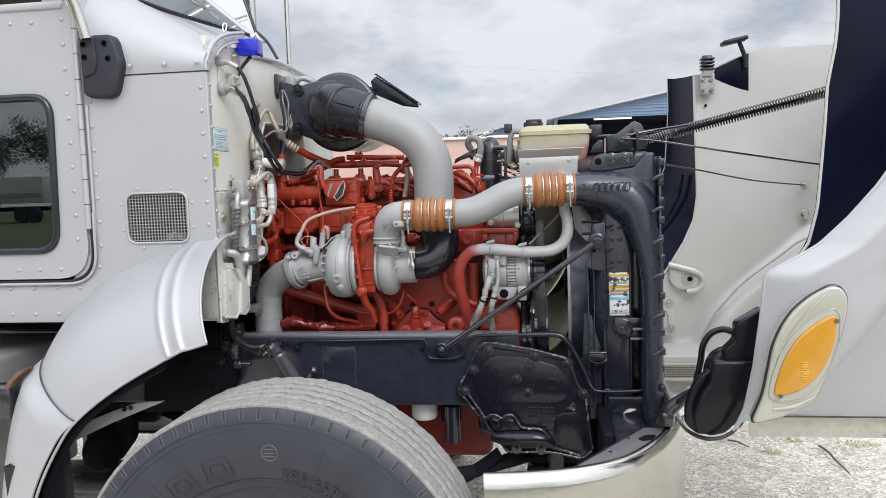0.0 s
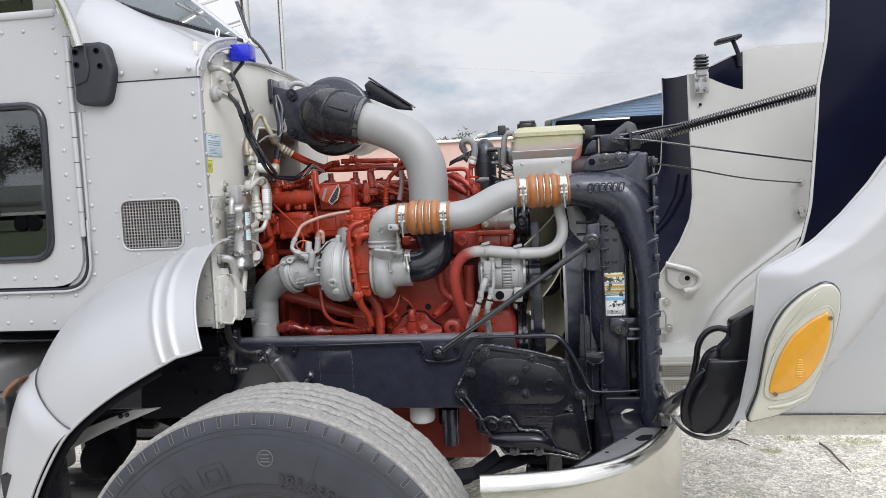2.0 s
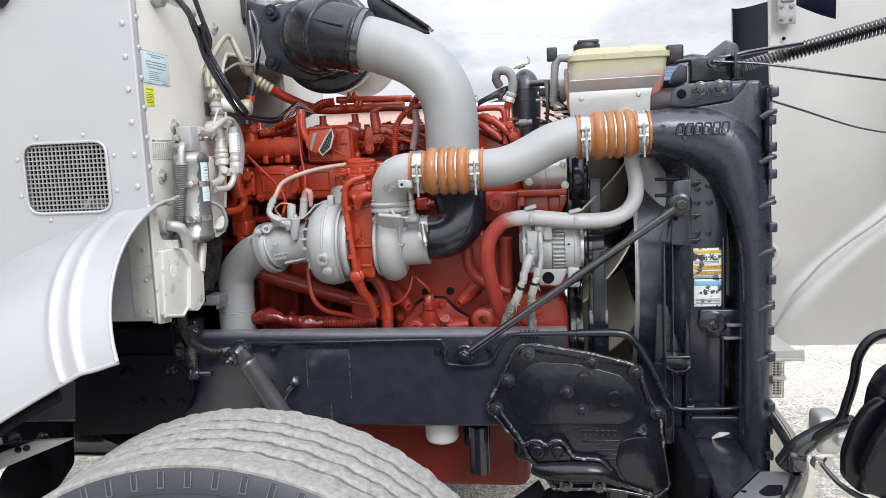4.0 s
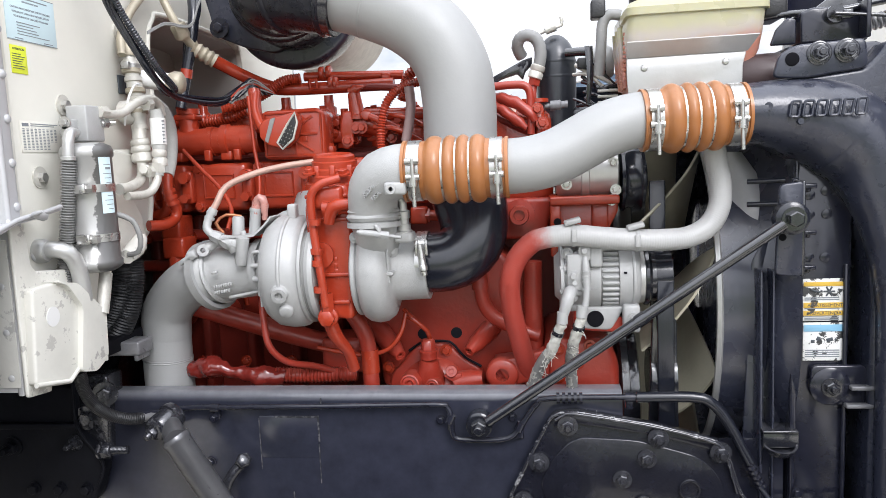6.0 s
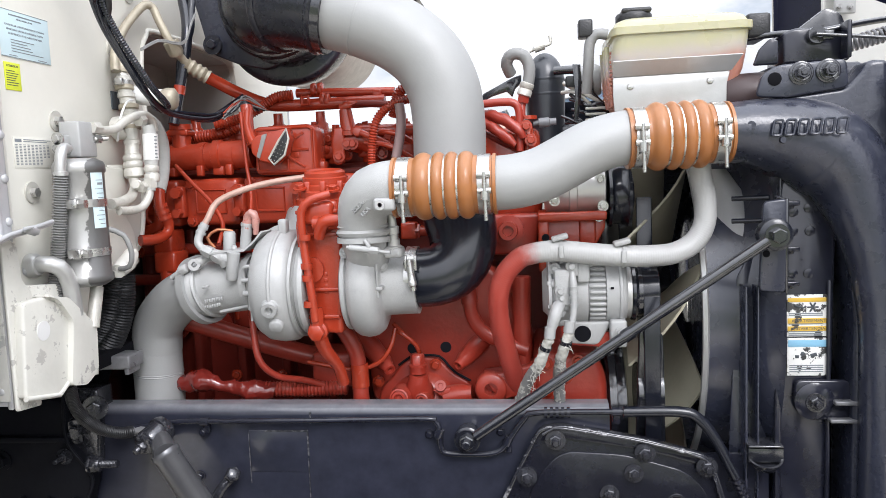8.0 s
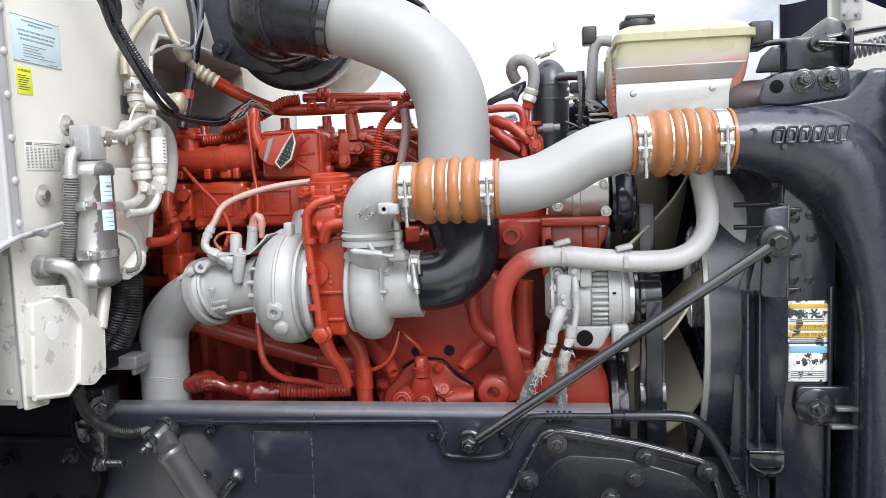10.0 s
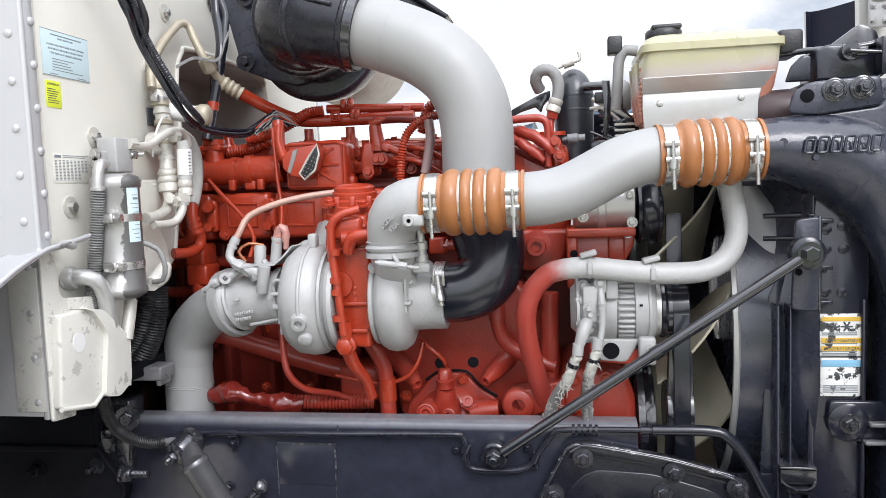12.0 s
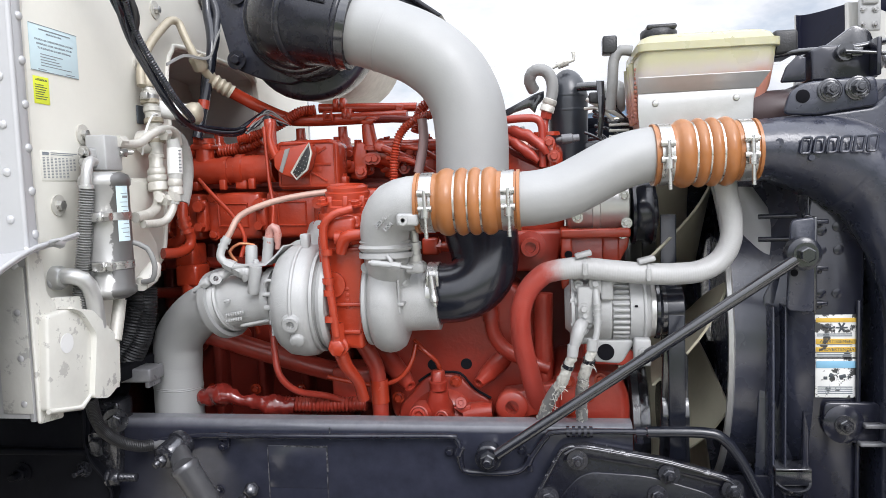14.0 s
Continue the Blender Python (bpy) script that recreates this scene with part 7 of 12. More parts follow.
    for dx in (0, 0.022):
        part("drop_cable", tube([(-0.665 + dx * 0.3, 0.26, 2.05), (-0.660 + dx, 0.25, 2.0), (-0.648 + dx * 0.6, 0.235, 1.96), (-0.638 + dx * 0.3, 0.215, 1.914), (-0.642 - dx * 0.4, 0.2, 1.848), (-0.655, 0.19, 1.777), (-0.665, 0.17, 1.70)], 0.0125 - dx * 0.15, 12), RUBBER, t, "black drop cable")
    part("red_boot", tube([(-0.6535, 0.191, 1.788), (-0.656, 0.188, 1.768)], 0.0135, 12), RED, t, "red rubber boot")
    for k in range(10):
        part("bare_strand", tube([(-0.545 + rng.uniform(-0.004, 0.004), 0.17, 1.713 + rng.uniform(-0.008, 0.008)), (-0.525, 0.19, 1.735 + rng.uniform(-0.01, 0.01)), (-0.515, 0.23, 1.755 + rng.uniform(-0.012, 0.012)), (-0.485 + rng.uniform(-0.02, 0.02), 0.25, 1.728)], 0.0018, 6), rng.choice((GREYHOSE, RED, RUBBER)), t)


build_harness()


def build_blue_lamp():
    t = thing("blue_marker_lamp", (-0.66, -0.10, 2.12), "translucent blue lamp on a black bracket at the cowl", "lamp")
    part("lens", rbox((-0.70, -0.10, 2.135), (-0.625, -0.03, 2.195), 0.006), BLUELENS, t, "blue plastic lens")
    part("bracket", tube([(-0.66, -0.07, 2.135), (-0.70, -0.06, 2.10), (XF, -0.05, 2.07)], 0.012, 8, squash=0.4), SATIN, t)


build_blue_lamp()
whole("far_mirror_pole", join(tube([(-1.017, 1.4, 1.20), (-1.01, 1.4, 3.3)], 0.013, 14), tube([(-1.14, 1.2, 1.20), (-1.14, 1.2, 3.3)], 0.024, 12)), CHROME, "bright upright mirror poles on the far side of the cab", "pole")
whole("cowl_hook", join(tube([(-0.70, 0.50, 2.10), (-0.66, 0.5, 2.13), (-0.62, 0.52, 2.12), (-0.60, 0.55, 2.08)], 0.012, 10), rbox((-0.715, 0.45, 2.07), (-0.68, 0.55, 2.14), 0.006)), CAST, "grey cast hood latch hook on the cowl", "latch")


# ---- engine ----
def build_engine():
    t = thing("diesel_engine", (-0.25, 0.43, 0.72), "red painted six-cylinder diesel engine with dusty lower block", "engine")
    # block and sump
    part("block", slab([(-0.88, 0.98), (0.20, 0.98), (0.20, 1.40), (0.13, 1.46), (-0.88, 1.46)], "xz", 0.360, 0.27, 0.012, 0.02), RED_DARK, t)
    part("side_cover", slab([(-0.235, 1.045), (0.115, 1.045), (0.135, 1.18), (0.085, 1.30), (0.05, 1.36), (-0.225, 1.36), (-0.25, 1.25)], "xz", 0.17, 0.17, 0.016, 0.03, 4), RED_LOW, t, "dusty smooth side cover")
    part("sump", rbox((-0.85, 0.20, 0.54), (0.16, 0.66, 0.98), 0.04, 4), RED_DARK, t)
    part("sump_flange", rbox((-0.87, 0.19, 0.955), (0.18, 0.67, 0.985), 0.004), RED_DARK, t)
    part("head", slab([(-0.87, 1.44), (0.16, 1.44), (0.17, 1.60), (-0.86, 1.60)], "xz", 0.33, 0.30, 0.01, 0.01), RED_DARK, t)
    # exhaust manifold boxes along the head
    x = -0.80
    for k, w in enumerate((0.135, 0.145, 0.14, 0.14, 0.14)):
        body = part("manifold_box", rbox((x, 0.195, 1.466), (x + w - 0.012, 0.27, 1.575), 0.012, 3), RED, t)
        part("panel_rim", tube([(x + 0.030, 0.194, 1.497), (x + w - 0.044, 0.194, 1.495), (x + w - 0.044, 0.194, 1.548), (x + 0.030, 0.194, 1.550), (x + 0.030, 0.194, 1.497)], 0.0032, 6, straight=True), RED, body)
        part("clamp_arm", join(rbox((x + w - 0.022, 0.180, 1.485), (x + w + 0.006, 0.21, 1.560), 0.006), lathe([(0, 0.013), (0.02, 0.013), (0.02, 0)], (x + w - 0.008, 0.185, 1.545), OUT_Y, 10), lathe([(0, 0.011), (0.022, 0.011), (0.022, 0)], (x + w - 0.008, 0.185, 1.498), OUT_Y, 6)), RED, body)
        bolts(RBOLT, body, [(x + 0.018, 0.196, 1.562), (x + 0.018, 0.196, 1.478)])
        x += w
    part("manifold_ledge", rbox((-0.82, 0.290, 1.572), (-0.10, 0.36, 1.588), 0.004), RED_DARK, t)
    for x in span(-0.70, -0.34, 4):
        part("ledge_lug", join(rbox((x - 0.014, 0.20, 1.582), (x + 0.014, 0.235, 1.604), 0.004), lathe([(0, 0.010), (0.01, 0.010), (0.01, 0)], (x, 0.217, 1.600), (0, 0, 1), 6)), RED, t)
    SET_OUT.append(Matrix.Translation((-0.019, 0.0, -0.014)))
    # fuel rail housing, a long round tube with a flange
    part("rail_tube", lathe([(0, 0.020), (0.0, 0.031), (0.225, 0.031), (0.228, 0.037), (0.243, 0.037), (0.246, 0.033), (0.32, 0.033), (0.32, 0.0)], (-0.80, 0.222, 1.638), (1, 0, 0.015), 28), RED, t)
    part("tube_stub", join(lathe([(0, 0.022), (0.05, 0.022), (0.05, 0.026), (0.062, 0.026), (0.062, 0)], (-0.655, 0.222, 1.655), (0, 0, 1), 16), rbox((-0.68, 0.20, 1.69), (-0.63, 0.245, 1.705), 0.004)), RED, t)
    for x in (-0.60, -0.53):
        part("tube_clip", join(lathe([(-0.008, 0.0345), (0.008, 0.0345)], (x, 0.222, 1.640), (1, 0, 0.015), 24), rbox((x - 0.008, 0.185, 1.595), (x + 0.008, 0.20, 1.62), 0.003)), RED, t)
    # ribbed control box with its taped plug
    box = part("control_box", slab([(-0.462, 1.592), (-0.318, 1.588), (-0.318, 1.692), (-0.334, 1.702), (-0.462, 1.700)], "xz", 0.175, 0.085, 0.010, 0.014, 3), RED, t, "ribbed red control box")
    part("box_rim", tube([(-0.455, 0.174, 1.600), (-0.326, 0.174, 1.596), (-0.326, 0.174, 1.690), (-0.336, 0.174, 1.695), (-0.455, 0.174, 1.693), (-0.455, 0.174, 1.600)], 0.0035, 6, straight=True), RED, box)
    for a, b in (((-0.42, 1.645), (-0.335, 1.645)), ((-0.40, 1.650), (-0.345, 1.683)), ((-0.40, 1.640), (-0.345, 1.606)), ((-0.385, 1.600), (-0.385, 1.692))):
        part("rib", tube([(a[0], 0.175, a[1]), (b[0], 0.175, b[1])], 0.0035, 6), RED, box)
    for i in range(3):
        part("cast_letter_bar", rbox((-0.41 + 0.02 * i, 0.1735, 1.628), (-0.398 + 0.02 * i, 0.176, 1.640), 0.001), RED, box)
    SET_OUT.append(Matrix())
    way = Vector((0.0580, -0.030, -0.0190)).normalized()
    root = Vector((-0.465, 0.140, 1.646))
    plug = part("plug", slab([(-0.467, 1.651), (-0.453, 1.664), (-0.423, 1.669), (-0.385, 1.677), (-0.381, 1.655), (-0.392, 1.619), (-0.416, 1.599), (-0.450, 1.609), (-0.467, 1.626)], "xz", 0.120, 0.045, 0.006, 0.005, 3), RED, t, "plug shell wrapped in painted tape", 30)
    part("tape_band", slab([(-0.440, 1.664), (-0.428, 1.667), (-0.448, 1.613), (-0.455, 1.618)], "xz", 0.118, 0.040, 0.002, 0.002), GREYHOSE, plug, "grey tape band")
    part("plug_rim", tube([(-0.403, 0.118, 1.650), (-0.384, 0.118, 1.675), (-0.380, 0.118, 1.654), (-0.391, 0.118, 1.619), (-0.416, 0.118, 1.599), (-0.427, 0.118, 1.613), (-0.403, 0.118, 1.650)], 0.0026, 8, straight=True), FITTING, plug, "chipped pale rim")
    part("plug_face", slab([(-0.401, 1.649), (-0.386, 1.669), (-0.383, 1.654), (-0.393, 1.622), (-0.415, 1.603), (-0.424, 1.613)], "xz", 0.117, 0.02, 0.001, 0.002), PLASTIC, plug, "dark multi-pin plug face")
    pin = shared("pin", lathe([(0, 0.0011), (0.006, 0.0011), (0.006, 0)], (0, 0, 0), (0, 0, 1), 6), STEEL)
    lo, hi = Vector((-0.414, 0.116, 1.611)), Vector((-0.393, 0.116, 1.650))
    for i in range(6):
        for j in range(3):
            piece("pin", pin, plug, axis_matrix(lo.lerp(hi, i / 5) + Vector((0.0065 * j - 0.0065, 0, -0.003 * j)), (0.3, -1, -0.1)))
    part("tail", tube([(-0.466, 0.142, 1.646), (-0.476, 0.150, 1.660), (-0.489, 0.165, 1.691), (-0.492, 0.185, 1.727)], [0.011, 0.010, 0.009, 0.010], 12), RED, plug)
    SET_OUT.pop()
    SET_OUT.pop()
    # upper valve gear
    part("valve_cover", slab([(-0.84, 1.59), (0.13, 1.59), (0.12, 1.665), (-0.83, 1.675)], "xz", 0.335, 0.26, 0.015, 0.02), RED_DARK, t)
    for x in span(-0.32, 0.10, 6):
        part("injector", join(lathe([(0, 0.020), (0.035, 0.020), (0.04, 0.014), (0.075, 0.013), (0.075, 0.009), (0.09, 0.009), (0.09, 0)], (x, 0.285, 1.60), (0.05, -0.12, 1), 14), rbox((x - 0.028, 0.262, 1.61), (x + 0.022, 0.30, 1.640), 0.006), lathe([(0, 0.013), (0.03, 0.013), (0.03, 0.009), (0.04, 0.009)], (x - 0.02, 0.27, 1.63), (-0.5, -0.8, 0.2), 10)), RED, t)
        bolts(RBOLT, t, [(x + 0.033, 0.258, 1.618), (x - 0.035, 0.258, 1.655)])
    for x in span(-0.78, -0.36, 5):
        part("injector", join(lathe([(0, 0.018), (0.03, 0.018), (0.035, 0.012), (0.06, 0.011), (0.06, 0)], (x, 0.31, 1.665), (0, -0.1, 1), 12), rbox((x - 0.02, 0.29, 1.66), (x + 0.02, 0.325, 1.682), 0.005)), RED, t)
    part("fuel_elbow", join(tube([(-0.281, 0.235, 1.720), (-0.278, 0.235, 1.691), (-0.274, 0.235, 1.662)], [0.014, 0.0165, 0.019], 16, 0.006), lathe([(0, 0.024), (0.010, 0.024), (0.012, 0.020)], (-0.274, 0.235, 1.660), (0.05, 0, 1), 18)), RED, t, "red wrapped upright fuel elbow")
    part("torn_wrap", crumple(tube([(-0.288, 0.232, 1.723), (-0.268, 0.225, 1.729), (-0.251, 0.225, 1.734)], [0.010, 0.009, 0.002], 9, 0.004), 0.004, 0.010, 5.0), RED, t)
    part("flange_plate", slab([(-0.305, 1.678), (-0.288, 1.680), (-0.281, 1.664), (-0.284, 1.602), (-0.298, 1.593), (-0.311, 1.598), (-0.313, 1.648)], "xz", 0.215, 0.014, 0.004, 0.006), RED, t)
    part("valve_body", join(tube([(-0.290, 0.245, 1.648), (-0.256, 0.245, 1.652), (-0.211, 0.250, 1.627)], [0.022, 0.024, 0.018], 14), lathe([(0, 0.013), (0.02, 0.012), (0.022, 0.008), (0.022, 0)], (-0.250, 0.225, 1.665), (0.1, -1, 0.2), 12)), RED, t)
    part("drain_tube", tube([(-0.241, 0.205, 1.665), (-0.212, 0.200, 1.651), (-0.174, 0.200, 1.634)], [0.007, 0.009, 0.007], 10), RED, t)
    bolts(RBOLT, t, [(-0.276, 0.218, 1.641), (-0.295, 0.214, 1.613), (-0.263, 0.220, 1.641)])
    # small fittings crowding the top of the head
    rng = random.Random(21)
    for k in range(26):
        x = -0.80 + 0.036 * k + rng.uniform(-0.01, 0.01)
        y, z, h = rng.uniform(0.29, 0.345), 1.640 + rng.uniform(0.0, 0.015), rng.uniform(0.02, 0.045)
        r = rng.uniform(0.008, 0.016)
        if k % 3 == 0:
            part("union", join(lathe([(0, r * 1.5), (0.012, r * 1.5), (0.014, r), (h, r), (h, r * 0.7), (h + 0.012, r * 0.7), (h + 0.012, 0)], (x, y, z), (rng.uniform(-0.2, 0.2), -0.15, 1), 12), lathe([(0, r * 1.35), (0.012, r * 1.35)], (x, y, z + h * 0.5), (0, 0, 1), 6)), RED, t)
        elif k % 3 == 1:
            part("lug", rbox((x - 0.018, y - 0.015, z), (x + 0.018, y + 0.02, z + h * 0.8), 0.004, 2, (0, rng.uniform(-12, 12), rng.uniform(-20, 20))), RED, t)
            bolts(RBOLT, t, [(x, y - 0.016, z + h * 0.4)])
        else:
            part("thin_line", tube([(x, y, z), (x + 0.01, y - 0.02, z + h), (x + 0.035, y - 0.02, z + h * 1.1), (x + 0.06, y, z + h * 0.5)], 0.005, 8), RED, t)
    part("head_rail", tube([(-0.28, 0.255, 1.672), (-0.12, 0.255, 1.668), (0.02, 0.255, 1.664)], 0.014, 12), RED, t)
    part("dark_hose", tube([(-0.297, 0.290, 1.737), (-0.240, 0.280, 1.735), (-0.181, 0.270, 1.729)], 0.0085, 10), RED_DARK, t, "dark red hose")
    # pipes over the top
    part("upper_pipe", tube([(-0.604, 0.222, 1.811), (-0.585, 0.245, 1.798), (-0.55, 0.27, 1.776), (-0.50, 0.30, 1.752), (-0.44, 0.30, 1.742), (-0.20, 0.30, 1.742)], 0.0145, 12), RED, t)
    part("upper_rail", tube([(-0.42, 0.32, 1.772), (-0.30, 0.32, 1.768), (-0.18, 0.32, 1.764)], 0.011, 10), RED, t)
    part("rail_strap", tube([(-0.395, 0.275, 1.757), (-0.379, 0.275, 1.758), (-0.378, 0.275, 1.739), (-0.395, 0.275, 1.739), (-0.395, 0.275, 1.757)], 0.0045, 8, straight=True), RED, t)
    part("rail_block", rbox((-0.230, 0.300, 1.749), (-0.209, 0.335, 1.770), 0.004), RED, t)
    for p in [(-0.377, 0.320, 1.777), (-0.360, 0.320, 1.778), (-0.350, 0.300, 1.750), (-0.339, 0.300, 1.749)]:
        part("rail_collar", lathe([(-0.006, 0.015), (-0.004, 0.017), (0.004, 0.017), (0.006, 0.015)], p, (1, 0, 0), 12), RED, t)
    part("conduit", tube([(-0.60, 0.24, 1.70), (-0.55, 0.26, 1.712), (-0.50, 0.27, 1.735), (-0.46, 0.28, 1.760), (-0.42, 0.29, 1.766)], 0.012, 10, corr=(0.006, 0.0014)), RED, t, "painted corrugated conduit")
    part("conduit", tube([(-0.207, 0.15, 1.58), (-0.203, 0.15, 1.64), (-0.188, 0.15, 1.69), (-0.155, 0.17, 1.722), (-0.11, 0.2, 1.735)], 0.009, 10, corr=(0.006, 0.0014)), RED, t, "painted corrugated conduit")
    part("conduit", tube([(-0.17, 0.24, 1.70), (-0.15, 0.22, 1.75), (-0.11, 0.22, 1.765), (-0.08, 0.22, 1.74)], 0.012, 10, corr=(0.006, 0.0014)), RED, t, "painted corrugated conduit")
    part("conduit", tube([(-0.80, 0.26, 1.69), (-0.70, 0.27, 1.675), (-0.60, 0.27, 1.682), (-0.55, 0.27, 1.70)], 0.014, 10, corr=(0.007, 0.0016)), RED, t, "painted corrugated conduit")
    part("wrapped_hose", tube([(-0.140, 0.150, 1.719), (-0.137, 0.150, 1.684), (-0.143, 0.150, 1.643), (-0.152, 0.150, 1.604)], 0.0105, 10), paint("greyed_red_hose", (0.27, 0.185, 0.18), 0.30, 0, (0.24, 0.09, 0.08), 0.4, 0.1, 20, 0.2, 80, sharp=0.3), t, "dark painted hose")
    for (a, b) in (((-0.21, 0.18, 1.665), (-0.10, 0.2, 1.625)), ((-0.23, 0.2, 1.64), (-0.12, 0.2, 1.60))):
        part("injector_line", tube([a, (Vector(a) + Vector(b)) / 2 + Vector((0, -0.02, 0.012)), b], 0.006, 8), RED, t)
    # standing pipes at the right of the intake
    part("frame_pipe", tube([(0.033, 0.200, 1.713), (0.077, 0.200, 1.715), (0.104, 0.200, 1.712), (0.115, 0.200, 1.697), (0.116, 0.200, 1.664), (0.115, 0.200, 1.608)], 0.0088, 12, 0.006), RED_LOW, t)
    part("taped_line", crumple(tube([(0.036, 0.220, 1.693), (0.076, 0.200, 1.681), (0.113, 0.190, 1.655), (0.124, 0.190, 1.635)], [0.009, 0.012, 0.012, 0.008], 12, 0.006), 0.004, 0.016, 2.0), RED_LOW, t)
    part("taped_line", crumple(tube([(0.036, 0.220, 1.677), (0.063, 0.200, 1.657), (0.094, 0.190, 1.631), (0.106, 0.190, 1.621)], [0.010, 0.012, 0.011, 0.006], 12, 0.006), 0.004, 0.016, 9.0), RED_LOW, t)
    part("cross_line", tube([(0.034, 0.230, 1.650), (0.080, 0.220, 1.629), (0.111, 0.210, 1.615)], 0.009, 10), RED_DARK, t)
    part("union", join(lathe([(0, 0.013), (0.014, 0.013), (0.018, 0.018), (0.034, 0.018), (0.036, 0.012), (0.05, 0.012)], (0.133, 0.220, 1.660), (0, 0, -1), 10), lathe([(0, 0.022), (0.008, 0.022)], (0.133, 0.220, 1.676), (0, 0, 1), 12)), RED, t)
    part("sender", join(lathe([(0, 0.006), (0.012, 0.006), (0.012, 0.011), (0.034, 0.011), (0.036, 0.008), (0.050, 0.008), (0.050, 0)], (0.146, 0.220, 1.667), (1, 0, 0.05), 10)), STEELGREY, t, "grimy pressure sender")
    part("housing", rbox((0.02, 0.22, 1.46), (0.16, 0.36, 1.66), 0.02, 3), RED, t)
    bolts(RBOLT, t, [(0.13, 0.19, 1.66), (0.14, 0.19, 1.63), (0.05, 0.22, 1.55), (0.09, 0.22, 1.50)])
    part("pulley_boss", lathe([(0, 0.034), (0.012, 0.034), (0.014, 0.022), (0.03, 0.02), (0.03, 0.012), (0.022, 0.011), (0.022, 0)], (0.085, 0.19, 1.435), OUT_Y, 24), RED_LOW, t)
    part("web", slab([(0.03, 1.38), (0.14, 1.38), (0.16, 1.47), (0.02, 1.47)], "xz", 0.19, 0.06, 0.008, 0.015), RED_LOW, t)
    part("pressure_sensor", join(rbox((-0.150, 0.15, 1.424), (-0.112, 0.19, 1.462), 0.005), tube([(-0.112, 0.165, 1.442), (-0.07, 0.165, 1.440)], 0.012, 12), lathe([(-0.01, 0.017), (0.0, 0.017)], (-0.108, 0.165, 1.442), (1, 0, 0), 6)), RED, t)
    # left end of the block
    part("bracket_block", join(rbox((-0.74, 0.17, 1.405), (-0.69, 0.24, 1.46), 0.008), rbox((-0.735, 0.16, 1.36), (-0.68, 0.23, 1.41), 0.008), tube([(-0.71, 0.18, 1.37), (-0.705, 0.18, 1.30)], 0.02, 12)), RED, t)
    part("drain_pipe", tube([(-0.73, 0.19, 1.535), (-0.722, 0.18, 1.49), (-0.735, 0.18, 1.465), (-0.80, 0.18, 1.455)], 0.013, 12), RED, t)
    part("boss", lathe([(0, 0.022), (0.02, 0.02), (0.02, 0.009), (0.012, 0.008), (0.012, 0)], (-0.77, 0.328, 1.41), OUT_Y, 18), RED_LOW, t)
    part("boss", lathe([(0, 0.018), (0.02, 0.016), (0.02, 0.007), (0.012, 0.007), (0.012, 0)], (-0.76, 0.328, 1.345), OUT_Y, 18), RED_LOW, t)
    rng = random.Random(8)
    for k in range(5):
        x = -0.84 + 0.115 * k
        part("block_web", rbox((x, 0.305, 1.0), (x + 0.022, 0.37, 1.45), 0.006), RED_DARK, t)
        part("core_plug", lathe([(0, 0.030), (0.004, 0.030), (0.004, 0.025), (-0.004, 0.023), (-0.004, 0)], (x + 0.068, 0.330, 1.20 + 0.01 * (k % 2)), OUT_Y, 24), RED_LOW, t)
        bolts(RBOLT, t, [(x + 0.011, 0.274, 1.40), (x + 0.011, 0.274, 1.09)])
    for z in (1.33, 1.405):
        part("gallery", tube([(-0.86, 0.285, z), (-0.28, 0.285, z)], 0.014, 12), RED_LOW, t)
    for k in range(4):
        x0 = -0.72 + 0.10 * k
        part("drain_line", tube([(x0, 0.23, 1.42), (x0 + 0.02, 0.21, 1.36), (x0 + 0.05, 0.21, 1.31), (x0 + 0.055, 0.22, 1.24)], 0.006, 8), RED, t)
    part("oil_cooler", rbox((-0.58, 0.22, 1.20), (-0.30, 0.34, 1.31), 0.014, 3), RED_LOW, t)
    bolts(RBOLT, t, [(-0.565 + 0.05 * k, 0.219, z) for k in range(6) for z in (1.213, 1.307)])
    # lower pump, bosses and mounting lug
    pump = part("pump", slab([(-0.218, 1.057), (-0.209, 1.092), (-0.187, 1.112), (-0.160, 1.148), (-0.142, 1.158), (-0.119, 1.162), (-0.078, 1.159), (-0.059, 1.140), (-0.042, 1.123), (-0.010, 1.105), (-0.001, 1.081), (-0.002, 1.037), (-0.219, 1.033)], "xz", 0.150, 0.05, 0.010, 0.012, 4), RED_LOW, t, "dusty pump flange")
    part("pump_seam", tube([(-0.167, 0.147, 1.143), (-0.141, 0.147, 1.161), (-0.118, 0.147, 1.165), (-0.075, 0.147, 1.163), (-0.056, 0.147, 1.143), (-0.039, 0.147, 1.125), (-0.007, 0.147, 1.107)], 0.003, 6), SHADE_BLACK, pump, "dark gasket line")
    part("pump_dome", lathe([(-0.03, 0.086), (0.0, 0.082), (0.016, 0.074), (0.034, 0.058), (0.044, 0.040), (0.048, 0.0)], (-0.114, 0.158, 1.058), (-0.05, -1, 0.30), 40), RED_LOW, pump, "domed pump cover")
    part("pump_shoulder", tube([(-0.115, 0.105, 1.135), (-0.118, 0.110, 1.113), (-0.119, 0.130, 1.082)], [0.020, 0.026, 0.040], 20), RED_LOW, pump)
    part("pump_neck", join(lathe([(0, 0.0185), (0.012, 0.0185), (0.014, 0.020), (0.019, 0.020), (0.020, 0.016)], (-0.117, 0.105, 1.137), (0, 0, 1), 20), lathe([(0.018, 0.0155), (0.040, 0.0155), (0.043, 0.012), (0.044, 0)], (-0.117, 0.105, 1.137), (0, 0, 1), 6)), RED_LOW, pump)
